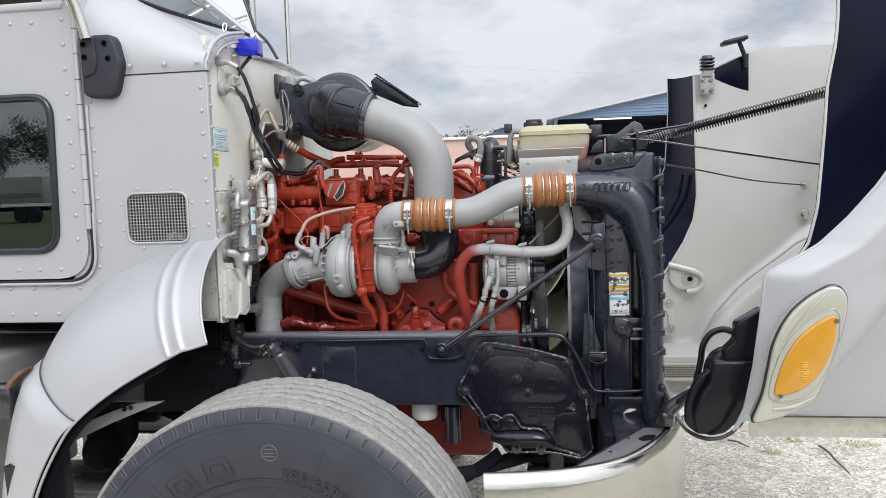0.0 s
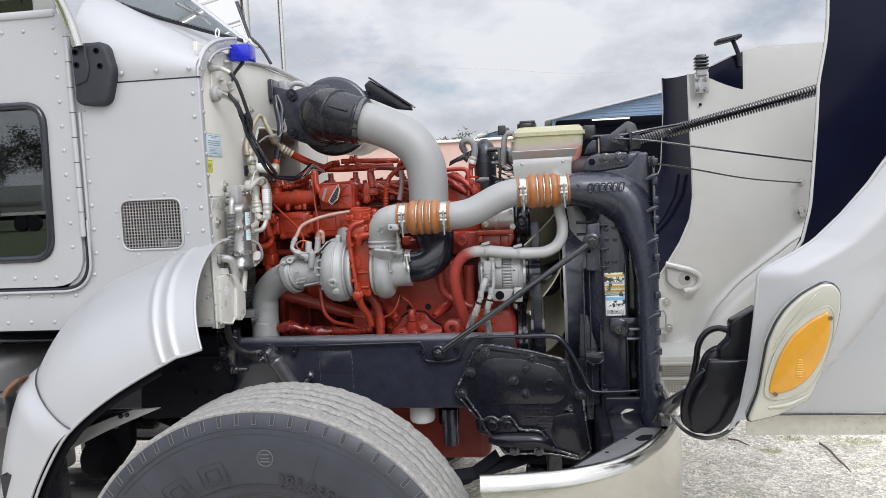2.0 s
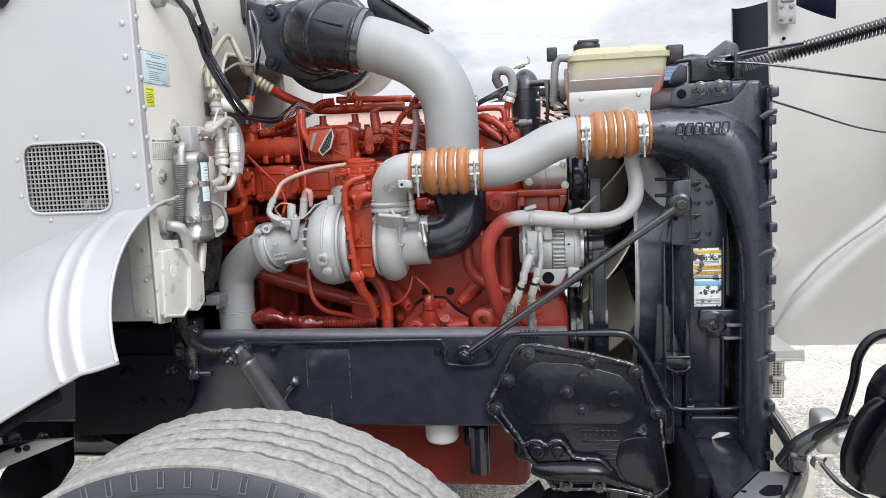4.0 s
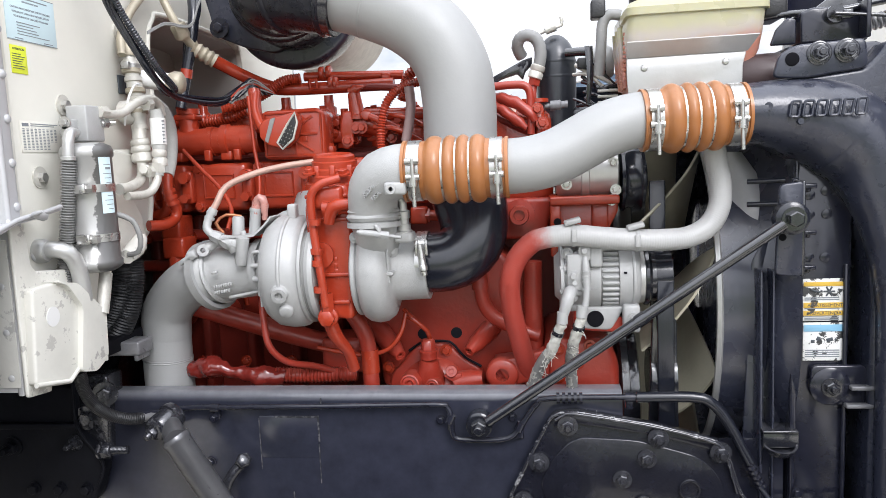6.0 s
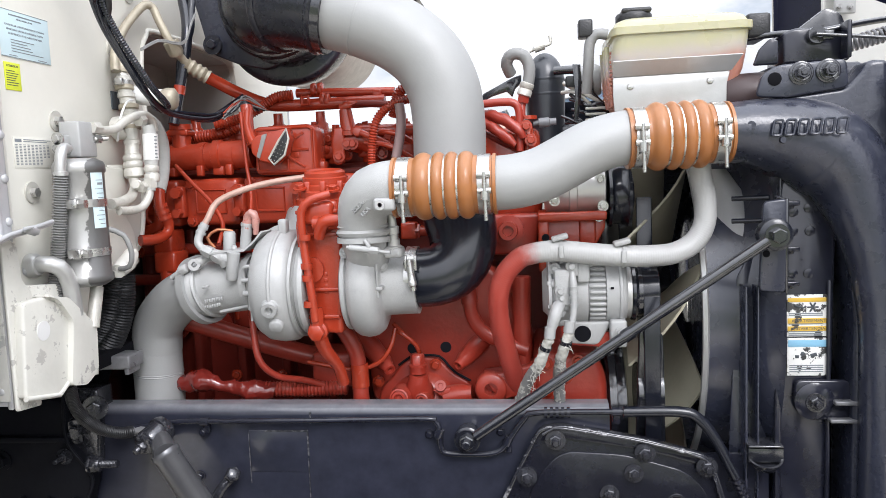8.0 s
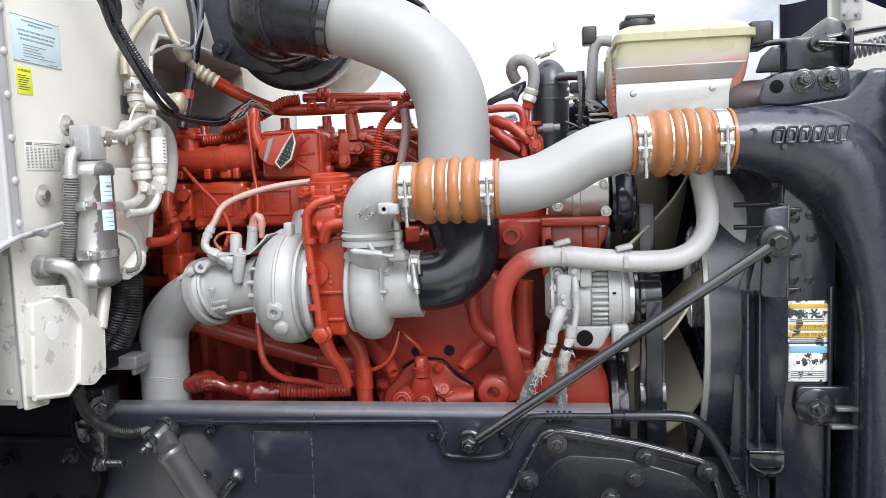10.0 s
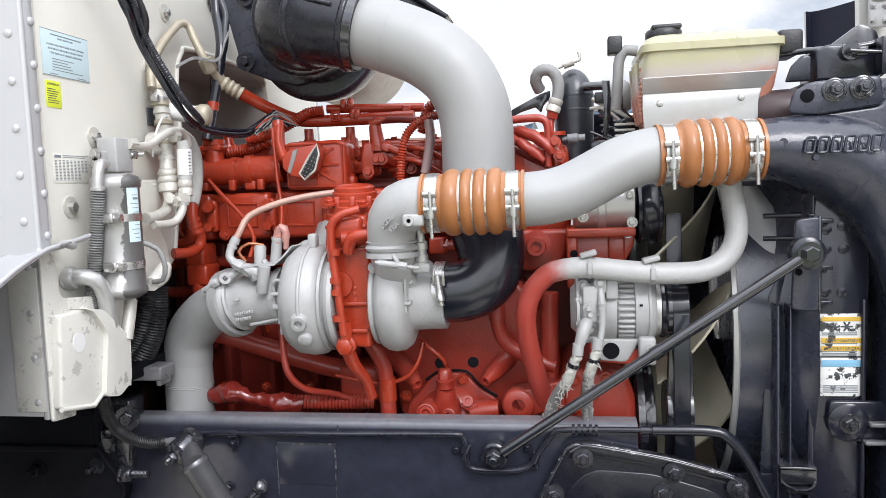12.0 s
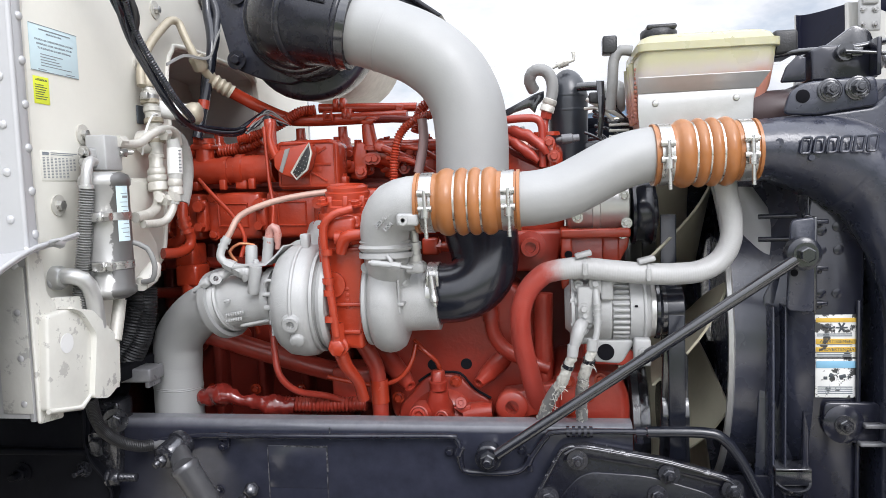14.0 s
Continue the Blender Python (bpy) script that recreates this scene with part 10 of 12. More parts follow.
    part("dry_leaf", tube([(0.655, -0.022, 0.80), (0.675, -0.024, 0.812), (0.70, -0.022, 0.815)], [0.002, 0.008, 0.002], 6, squash=0.3), FITTING, t2, "dry brown leaf")


build_radiator()


def build_fan():
    c = Vector((0.40, 0.43, 1.24))
    s = thing("fan_shroud", (0.53, 0.43, 0.80), "black fan shroud with a pale front edge", "fan shroud")
    part("ring", lathe([(0.075, 0.390), (0.075, 0.400), (0.15, 0.405), (0.20, 0.47), (0.20, 0.46), (0.15, 0.395), (0.085, 0.390)], c, (1, 0, 0), 96, closed=True), SHROUD, s)
    part("edge_trim", lathe([(0.074, 0.388), (0.066, 0.392), (0.066, 0.402), (0.074, 0.405), (0.080, 0.398)], c, (1, 0, 0), 96, closed=True), ALU, s, "bright metal edge")
    part("face", slab([(0.0, 0.76), (0.86, 0.76), (0.86, 1.66), (0.0, 1.66)], "yz", 0.598, 0.004, 0.001), SHROUD, s)
    # pale grey holds both dust and the sky reflected in the corner
    part("corner_cone", sheet(lambda u, v: Vector((0.488 + 0.045 * v + (0.02 + 0.085 * v) * u, 0.075 + 0.05 * (1 - u) - 0.02 * math.sin(math.pi * v), 1.553 - 0.17 * u - 0.002 * v)), span(0, 1, 24), span(0, 1, 16), 0.006), paint("dusty_sky_sheen_plastic", (0.38, 0.38, 0.385), 0.5, 0, (0.12, 0.12, 0.12), 0.45, 0.1, 12, 0.3, 60, patch=8, sharp=0.4), s, "dusty moulded corner, sky reflection put into its grey")
    for y, x0, w in ((0.002, 0.534, 0.006), (0.0, 0.556, 0.004)):
        part("moulded_ridge", rbox((x0, y - 0.012, 0.78), (x0 + w, y + 0.05, 1.33), 0.003), SHROUD, s)
    part("side_skirt", slab([(0.505, 0.76), (0.60, 0.76), (0.60, 1.34), (0.56, 1.40), (0.53, 1.34)], "xz", 0.035, 0.006, 0.002, 0.01), SHROUD, s)
    for z in (1.495, 1.452):
        part("corner_rib", tube([(0.52, 0.03, z), (0.58, 0.0, z + 0.002)], 0.005, 8), RUBBER, s)
    f = thing("cooling_fan", (c.x, c.y, c.z - 0.37), "yellowed nylon cooling fan inside the shroud", "fan")
    hub = part("hub", lathe([(-0.03, 0.0), (-0.03, 0.10), (0.03, 0.11), (0.06, 0.10), (0.06, 0)], c, (1, 0, 0), 40), SATIN, f, "dark fan hub")
    for k in range(9):
        a0 = 2 * math.pi * k / 9 + 0.18

        def blade(u, v, a0=a0):
            r = 0.10 + 0.275 * u
            a = a0 + (v - 0.5) * (0.50 + 0.06 * u) + 0.10 * u
            x = c.x - (v - 0.5) * 0.150 * (0.75 + 0.25 * u) + 0.020 * math.sin(math.pi * v)
            return Vector((x, c.y + math.cos(a) * r, c.z + math.sin(a) * r))

        part("blade", sheet(blade, span(0, 1, 9), span(0, 1, 10), 0.005), FANBLADE, f)


build_fan()


def build_reservoir():
    t = thing("coolant_reservoir", (0.43, 0.13, 1.69), "yellowed translucent coolant reservoir with pink coolant on a metal bracket", "reservoir")

    def ring(z, lo, hi, y0, y1, r):
        return [Vector((p[0], p[1], z)) for p in round_poly([Vector(q) for q in ((lo, y0), (hi, y0), (hi, y1), (lo, y1))], r, 4)]

    def loft(levels):
        bm = bmesh.new()
        rows = [[bm.verts.new(p) for p in ring(*lv)] for lv in levels]
        for A, B in zip(rows, rows[1:]):
            for k in range(len(A)):
                bm.faces.new((A[k], A[(k + 1) % len(A)], B[(k + 1) % len(A)], B[k]))
        bm.faces.new(rows[0][::-1]), bm.faces.new(rows[-1])
        return bm

    SET_OUT.append(Matrix.Translation((0, 0, -0.013)))
    body = part("shell", loft([(1.690, 0.312, 0.518, 0.045, 0.25, 0.02), (1.755, 0.304, 0.546, 0.036, 0.26, 0.025), (1.790, 0.300, 0.552, 0.032, 0.262, 0.025), (1.826, 0.306, 0.556, 0.030, 0.265, 0.025), (1.828, 0.300, 0.562, 0.024, 0.27, 0.025), (1.842, 0.300, 0.562, 0.024, 0.27, 0.025),
                                (1.844, 0.306, 0.556, 0.032, 0.262, 0.028), (1.856, 0.310, 0.553, 0.045, 0.25, 0.03), (1.864, 0.324, 0.545, 0.065, 0.23, 0.03)]), TANK, t, "yellowed translucent shell")
    nub = shared("nub", rbox((-0.003, -0.0025, -0.003), (0.003, 0.0025, 0.003), 0.0008, 1), TANK)
    for i in range(4):
        for j in range(11):
            piece("nub", nub, body, pose(0.3015 - 0.0015 * (1 - j / 10), 0.07 + 0.05 * i, 1.715 + 0.0085 * j))
    for y in (0.095, 0.145, 0.195):
        part("side_rib", tube([(0.306, y, 1.70), (0.298, y, 1.76), (0.295, y, 1.816)], 0.005, 8), TANK, body)
    part("cap", join(lathe([(0, 0.034), (0.004, 0.036), (0.016, 0.036), (0.020, 0.033), (0.020, 0)], (0.352, 0.12, 1.862), (0, 0, 1), 28), rbox((0.326, 0.09, 1.880), (0.384, 0.15, 1.890), 0.004)), PLASTIC, t, "black screw cap")
    SET_OUT.pop()
    part("overflow_hose", tube([(0.302, 0.14, 1.835), (0.28, 0.14, 1.838), (0.266, 0.14, 1.82), (0.262, 0.14, 1.77), (0.258, 0.15, 1.72)], 0.011, 12), GREYHOSE, t, "grey overflow hose")
    part("clip_block", rbox((0.243, 0.13, 1.832), (0.272, 0.17, 1.868), 0.004), PLASTIC, t, "black plastic clip")
    part("side_port", rbox((0.556, 0.06, 1.80), (0.60, 0.16, 1.846), 0.006), PLASTIC, t)
    br = part("bracket", slab([(0.304, 1.640), (0.299, 1.700), (0.299, 1.737), (0.516, 1.738), (0.509, 1.715), (0.507, 1.640)], "xz", 0.020, 0.004, 0.0012, 0.008), ALU, t, "bare metal bracket")
    part("bracket_flap", sheet(lambda u, v: Vector((0.2985 + (0.2180 + 0.016 * v) * u, 0.020 - 0.020 * v, 1.7365 + 0.0015 * u + 0.026 * v)), span(0, 1, 12), span(0, 1, 5), 0.003), ALU, br, "folded bright upper flap")
    part("bracket_foot", rbox((0.32, 0.024, 1.640), (0.50, 0.20, 1.648), 0.002), ALU, br)
    bolts(shared("rivet", lathe([(0, 0.0065), (0.003, 0.005), (0.004, 0)], (0, 0, 0), (0, 0, 1), 12), STEEL), br, [(0.331, 0.020, 1.715), (0.478, 0.020, 1.719)], name="rivet")
    s = thing("reservoir_support", (0.45, 0.18, 1.5), "black steel support under the coolant reservoir", "bracket")
    part("leg", rbox((0.36, 0.15, 1.655), (0.60, 0.20, 1.690), 0.006), SATIN, s)


build_reservoir()


def build_dome():
    t = thing("steering_fluid_canister", (0.175, 0.33, 1.62), "black domed canister with hoses behind the engine front", "canister")
    r, hgt = 0.0455, 0.165
    prof = [(-0.06, r * 0.93), (hgt * 0.30, r * 1.0), (hgt * 0.55, r * 1.02)] + [(hgt * (0.55 + 0.45 * math.sin(a)), r * 1.02 * math.cos(a)) for a in span(0.15, 1.5, 8)] + [(hgt, 0)]
    dome = part("dome", lathe(prof, (0.175, 0.33, 1.669), (0, 0, 1), 36), PLASTICDOME, t)
    for f in (0.42, 0.62):
        part("dome_band", lathe([(-0.004, r * 1.005), (0.0, r * 1.03), (0.004, r * 1.005)], (0.175, 0.33, 1.669 + hgt * f), (0, 0, 1), 36), PLASTICDOME, dome)
    part("elbow_hose", tube([(0.134, 0.270, 1.752), (0.140, 0.270, 1.777), (0.139, 0.270, 1.803), (0.128, 0.270, 1.822), (0.110, 0.270, 1.828), (0.095, 0.275, 1.822), (0.089, 0.285, 1.805), (0.098, 0.300, 1.786)], 0.0135, 14), GREYHOSE, t, "grey elbow hose")
    part("crimp", lathe([(0, 0.012), (0.003, 0.0165), (0.012, 0.0165), (0.015, 0.014), (0.018, 0.0165), (0.030, 0.0165), (0.033, 0.011)], (0.136, 0.270, 1.762), (-0.35, 0, -1), 18), FITTING, t, "crimped grey ferrule")
    part("hose_end", join(tube([(0.126, 0.270, 1.732), (0.121, 0.270, 1.712), (0.120, 0.260, 1.683)], 0.0095, 12), lathe([(-0.008, 0.014), (0.008, 0.014)], (0.125, 0.270, 1.725), (0.2, 0, 1), 6)), RED_LOW, t)
    part("hook", tube([(0.141, 0.300, 1.835), (0.165, 0.300, 1.844), (0.189, 0.300, 1.850), (0.188, 0.300, 1.868)], 0.004, 8), FITTING, t)
    part("hook_nut", lathe([(-0.012, 0.010), (0.012, 0.010)], (0.164, 0.300, 1.844), (1, 0, 0.3), 8), FITTING, t)
    part("strap_arm", slab([(0.022, 1.730), (0.028, 1.751), (0.098, 1.785), (0.121, 1.792), (0.120, 1.773), (0.104, 1.758), (0.098, 1.740), (0.085, 1.754), (0.049, 1.744)], "xz", 0.36, 0.012, 0.003, 0.004), SATIN, t, "black stamped stay")
    # added black block closes the view through behind the canister
    t3 = thing("steering_pump", (0.13, 0.5, 1.5), "black block added behind the canister to close a gap", "pump")
    part("body", rbox((0.0, 0.42, 1.48), (0.27, 0.72, 1.66), 0.03, 3), SATIN, t3)
    part("bracket", rbox((0.20, 0.30, 1.58), (0.34, 0.45, 1.67), 0.02, 3), RUBBER, t3)
    t2 = thing("bundle_of_leads", (0.25, 0.25, 1.68), "dark tangle of leads and a round silver motor by the reservoir", "cables")
    rng = random.Random(9)
    for k in range(9):
        x0, z0 = 0.205 + rng.uniform(0, 0.03), 1.76 - 0.012 * k + rng.uniform(-0.006, 0.006)
        part("lead", tube([(x0, 0.24, z0), (x0 + 0.03, 0.22, z0 - rng.uniform(0.0, 0.03)), (x0 + 0.07, 0.22, z0 - rng.uniform(0.02, 0.05)), (x0 + 0.12, 0.25, 1.67 + rng.uniform(0, 0.03))], rng.uniform(0.0025, 0.005), 8), rng.choice((SATIN, SATIN, RUBBER, FITTING)), t2)
    part("motor", lathe([(0, 0.0), (0, 0.030), (0.004, 0.034), (0.040, 0.035), (0.048, 0.030), (0.050, 0)], (0.247, 0.25, 1.755), (1, 0, 0.05), 28), CAST, t2, "round silver motor")
    part("motor_band", lathe([(0.018, 0.0352), (0.018, 0.0365), (0.030, 0.0365), (0.030, 0.0352)], (0.247, 0.25, 1.755), (1, 0, 0.05), 28, closed=True), SATIN, t2, "black band")
    part("strap", slab([(0.233, 1.788), (0.250, 1.787), (0.251, 1.725), (0.243, 1.667), (0.234, 1.667), (0.237, 1.725)], "xz", 0.20, 0.010, 0.002), SATIN, t2)
    part("clamp", rbox((0.218, 0.210, 1.742), (0.245, 0.235, 1.765), 0.004), PLASTIC, t2)
    for k in range(3):
        part("blade_terminal", rbox((0.259, 0.20, 1.690 - 0.012 * k), (0.301, 0.216, 1.695 - 0.012 * k), 0.001), FITTING, t2)
    part("pipe", tube([(0.196, 0.280, 1.786), (0.234, 0.270, 1.785), (0.260, 0.260, 1.780)], 0.010, 10), SATIN, t2)


build_dome()


# ---- belt drive ----
def build_alternator():
    c = Vector((0.165, 0.062, 1.318))
    t = thing("alternator", (0.24, 0.06, 1.25), "silver painted alternator with cooling slots and a dark pulley", "alternator")
    body = part("body", lathe([(0, 0.0), (0, 0.052), (0.006, 0.066), (0.078, 0.068), (0.080, 0.0605), (0.112, 0.0605), (0.114, 0.068), (0.145, 0.068), (0.155, 0.058), (0.158, 0.03), (0.165, 0.03)], c, (1, 0, 0), 44), CAST, t)
    for k in range(34):
        a = 2 * math.pi * k / 34
        part("fin", lathe_fin(c, a), CAST, body)
    part("rear_cap", lathe([(-0.010, 0.0), (-0.010, 0.040), (0.0, 0.050)], c, (1, 0, 0), 36), CAST, body)
    for a in (-1.9, -1.2, -0.4, -2.6):
        p = c + Vector((0.02, math.sin(a) * 0.066, math.cos(a) * 0.066))
        part("ear", lathe([(-0.02, 0.010), (0.012, 0.010), (0.012, 0.006), (0.020, 0.006), (0.020, 0)], p, (-1, 0, 0), 12), CAST, body)
    for x, z in ((0.188, 1.350), (0.192, 1.315), (0.19, 1.285), (0.205, 1.368)):
        part("terminal", lathe([(0, 0.0095), (0.012, 0.0095), (0.012, 0.005), (0.022, 0.005), (0.022, 0)], (x, 0.062 - math.sqrt(max(0.0, 0.068 ** 2 - (z - 1.318) ** 2)) + 0.004, z), (0, -1, 0.1), 6), CAST, body)
    part("lead_cap", tube([(0.186, -0.012, 1.300), (0.182, -0.026, 1.298), (0.177, -0.034, 1.284), (0.170, -0.036, 1.262), (0.166, -0.036, 1.246)], [0.012, 0.0128, 0.0125, 0.0100, 0.0080], 16), CAST, body, "moulded terminal boot")
    part("face_plate", join(rbox((0.178, -0.016, 1.30), (0.215, 0.02, 1.372), 0.004), rbox((0.222, -0.014, 1.345), (0.246, 0.02, 1.385), 0.004)), CAST, body)
    part("harness", tube([(0.2125, -0.012, 1.366), (0.214, -0.020, 1.338), (0.2145, -0.025, 1.30), (0.210, -0.028, 1.272), (0.203, -0.03, 1.252)], [0.0066, 0.0080, 0.0066, 0.0062, 0.0075], 12), CAST, body, "painted lead with crimps")
    for z in (1.338, 1.328, 1.318, 1.304):
        part("crimp_ring", lathe([(-0.0025, 0.0088), (0.0025, 0.0088)], (0.2143, -0.021 - 0.03 * (1.338 - z), z), (0.02, 0.1, -1), 12), CAST, body)
    part("lug_plate", rbox((0.200, -0.014, 1.358), (0.224, -0.008, 1.388), 0.003), CAST, body)
    bolts(CBOLT, body, [(0.212, -0.014, 1.378), (0.190, -0.016, 1.330)])
    part("slot", rbox((0.286, -0.0075, 1.330), (0.292, -0.0045, 1.334), 0.0005), DARKBOX, body)
    part("end_ring", lathe([(0.138, 0.0685), (0.140, 0.0705), (0.144, 0.0705), (0.146, 0.0685)], c, (1, 0, 0), 44), CAST, body)
    part("end_ring", lathe([(0.000, 0.066), (0.002, 0.0715), (0.008, 0.0715), (0.010, 0.068)], c, (1, 0, 0), 44), CAST, body)
    part("lower_lug", slab([(0.196, 1.262), (0.196, 1.236), (0.206, 1.218), (0.262, 1.214), (0.276, 1.236), (0.290, 1.262)], "xz", 0.018, 0.02, 0.004, 0.01), CAST, body)
    part("lug_bore", lathe([(0, 0.0165), (0.001, 0.0165), (0.001, 0)], (0.232, 0.0175, 1.238), OUT_Y, 20), DARKBOX, body)
    part("top_strap", rbox((0.17, 0.02, 1.378), (0.30, 0.09, 1.392), 0.004), CAST, body)
    part("lower_strap", rbox((0.284, -0.005, 1.214), (0.316, 0.03, 1.268), 0.005), CAST, body)
    part("carrier", slab([(0.19, 1.215), (0.285, 1.208), (0.300, 1.225), (0.270, 1.250), (0.19, 1.255)], "xz", 0.02, 0.03, 0.005, 0.008), RED_LOW, body, "red bracket below the alternator")
    bolts(CBOLT, body, [(0.303, -0.005, 1.243), (0.245, -0.003, 1.385), (0.18, 0.0, 1.372)])
    part("pulley", lathe([(0, 0.030), (0.0, 0.058), (0.006, 0.060), (0.012, 0.052), (0.020, 0.052), (0.022, 0.047), (0.048, 0.047), (0.052, 0.051), (0.054, 0.030)], (0.332, 0.075, 1.312), (1, 0, 0), 40), SATIN, t, "dark grooved pulley")
    part("fan_ring", lathe([(0, 0.02), (0, 0.055), (0.01, 0.055), (0.01, 0.02)], (0.320, 0.07, 1.314), (1, 0, 0), 36), ALU, t)
    b = thing("drive_belt", (0.365, 0.13, 0.95), "black ribbed drive belt at the engine front", "belt")
    part("belt", join(rbox((0.352, 0.025, 1.02), (0.384, 0.031, 1.31), 0.002), rbox((0.352, 0.122, 1.02), (0.384, 0.128, 1.50), 0.002), lathe([(0, 0.050), (0.032, 0.050)], (0.352, 0.075, 1.312), (1, 0, 0), 40)), RUBBER, b)
    part("tensioner", lathe([(-0.02, 0.03), (-0.02, 0.06), (0.03, 0.06), (0.03, 0.02)], (0.362, 0.09, 1.10), (1, 0, 0), 32), SATIN, b, "dark tensioner pulley")
    part("shield", slab([(0.335, 1.0), (0.395, 1.0), (0.392, 1.23), (0.345, 1.245)], "xz", 0.045, 0.01, 0.003, 0.01), SATIN, b)
    rng = random.Random(4)
    for k, pts in enumerate((((0.166, -0.036, 1.242), (0.158, -0.03, 1.222), (0.146, -0.022, 1.190), (0.122, 0.01, 1.145), (0.100, 0.05, 1.08)), ((0.203, -0.03, 1.252), (0.197, -0.03, 1.232), (0.188, -0.02, 1.200), (0.182, 0.01, 1.150), (0.186, 0.05, 1.07)))):
        w = thing("battery_cable", pts[-1], "fat battery cable in a frayed pale fibre sleeve", "cable", "alternator cables")
        part("sleeve", crumple(tube(pts, [0.0085, 0.0105, 0.0085, 0.011, 0.0115], 14, 0.004), 0.004, 0.008, 2.0 + k), SLEEVE, w)
        for j in range(9):
            p = Vector(pts[1 + j % 2]).lerp(Vector(pts[3]), rng.random())
            part("frayed_strand", tube([p, p + Vector((rng.uniform(-0.01, 0.01), -0.014, rng.uniform(-0.008, 0.004))), p + Vector((rng.uniform(-0.014, 0.014), -0.015, rng.uniform(-0.022, -0.004)))], 0.0006, 4), SLEEVE, w)
        part("taped_end", tube([Vector(pts[2]).lerp(Vector(pts[3]), 0.35), pts[3], pts[4]], 0.0118, 12), GREYHOSE, w, "grey worn wrap")
        for j in range(16):
            p = Vector(pts[2]).lerp(Vector(pts[4]), rng.random()) + Vector((0, -0.011, 0))
            part("frayed_strand", tube([p, p + Vector((rng.uniform(-0.008, 0.008), -0.005, rng.uniform(-0.006, 0.006))), p + Vector((rng.uniform(-0.012, 0.012), -0.007, rng.uniform(-0.014, 0.004)))], 0.0007, 4), SLEEVE, w)
        part("tie", lathe([(-0.004, 0.0122), (0.004, 0.0122)], Vector(pts[1]), Vector(pts[2]) - Vector(pts[1]), 12), SATIN, w)
        part("terminal", tube([Vector(pts[0]) + Vector((0.002, 0, 0.022)), pts[0]], 0.011, 12), CAST, w)


def lathe_fin(c, a):
    m = Matrix.Translation((c.x, c.y, c.z)) @ Matrix.Rotation(a, 4, "X")
    bm = rbox((0.081, -0.0034, 0.056), (0.113, 0.0034, 0.0685), 0.0016, 1)
    bmesh.ops.transform(bm, matrix=m, verts=bm.verts)
    return bm


build_alternator()


def build_ac_compressor():
    t = thing("air_conditioner_compressor", (0.23, 0.17, 1.47), "aluminium air conditioner compressor with a black pulley on a red bracket", "compressor")
    part("body", join(lathe([(0, 0.0), (0, 0.045), (0.008, 0.055), (0.05, 0.057), (0.052, 0.062), (0.066, 0.062), (0.068, 0.057), (0.125, 0.056), (0.13, 0.04), (0.13, 0)], (0.165, 0.165, 1.525), (1, 0, 0), 36), rbox((0.18, 0.10, 1.555), (0.27, 0.2, 1.60), 0.01)), ALU, t)
    part("pulley", lathe([(0, 0.03), (0, 0.066), (0.006, 0.068), (0.012, 0.062), (0.034, 0.062), (0.040, 0.068), (0.046, 0.066), (0.046, 0.045), (0.052, 0.040), (0.052, 0)], (0.298, 0.165, 1.505), (1, 0, 0), 44), RUBBER, t, "black grooved pulley")
    br = part("bracket", join(rbox((0.150, 0.085, 1.458), (0.290, 0.24, 1.476), 0.004), rbox((0.150, 0.09, 1.40), (0.172, 0.24, 1.46), 0.004), rbox((0.235, 0.12, 1.38), (0.27, 0.24, 1.46), 0.005)), RED, t, "red painted bracket")
    part("bracket_face", slab([(0.150, 1.345), (0.250, 1.365), (0.290, 1.44), (0.290, 1.475), (0.150, 1.475)], "xz", 0.125, 0.02, 0.004, 0.01), RED, t)
    part("slot", lathe([(0, 0.008), (0.001, 0.008), (0.001, 0)], (0.165, 0.0885, 1.425), OUT_Y, 14), DARKBOX, br)
    bolts(SBOLT, t, [(0.285, 0.12, 1.485), (0.185, 0.10, 1.50), (0.28, 0.115, 1.54), (0.275, 0.105, 1.465)])


build_ac_compressor()
# added dark block hides the sky showing through above the alternator
whole("front_gap_block", join(rbox((0.262, 0.24, 1.16), (0.335, 0.62, 1.60), 0.03, 3), lathe([(0, 0.07), (0.03, 0.07), (0.035, 0.05)], (0.335, 0.36, 1.42), (1, 0, 0), 28)), SATIN, "dark block and disc added to close a gap at the engine front", "pump")


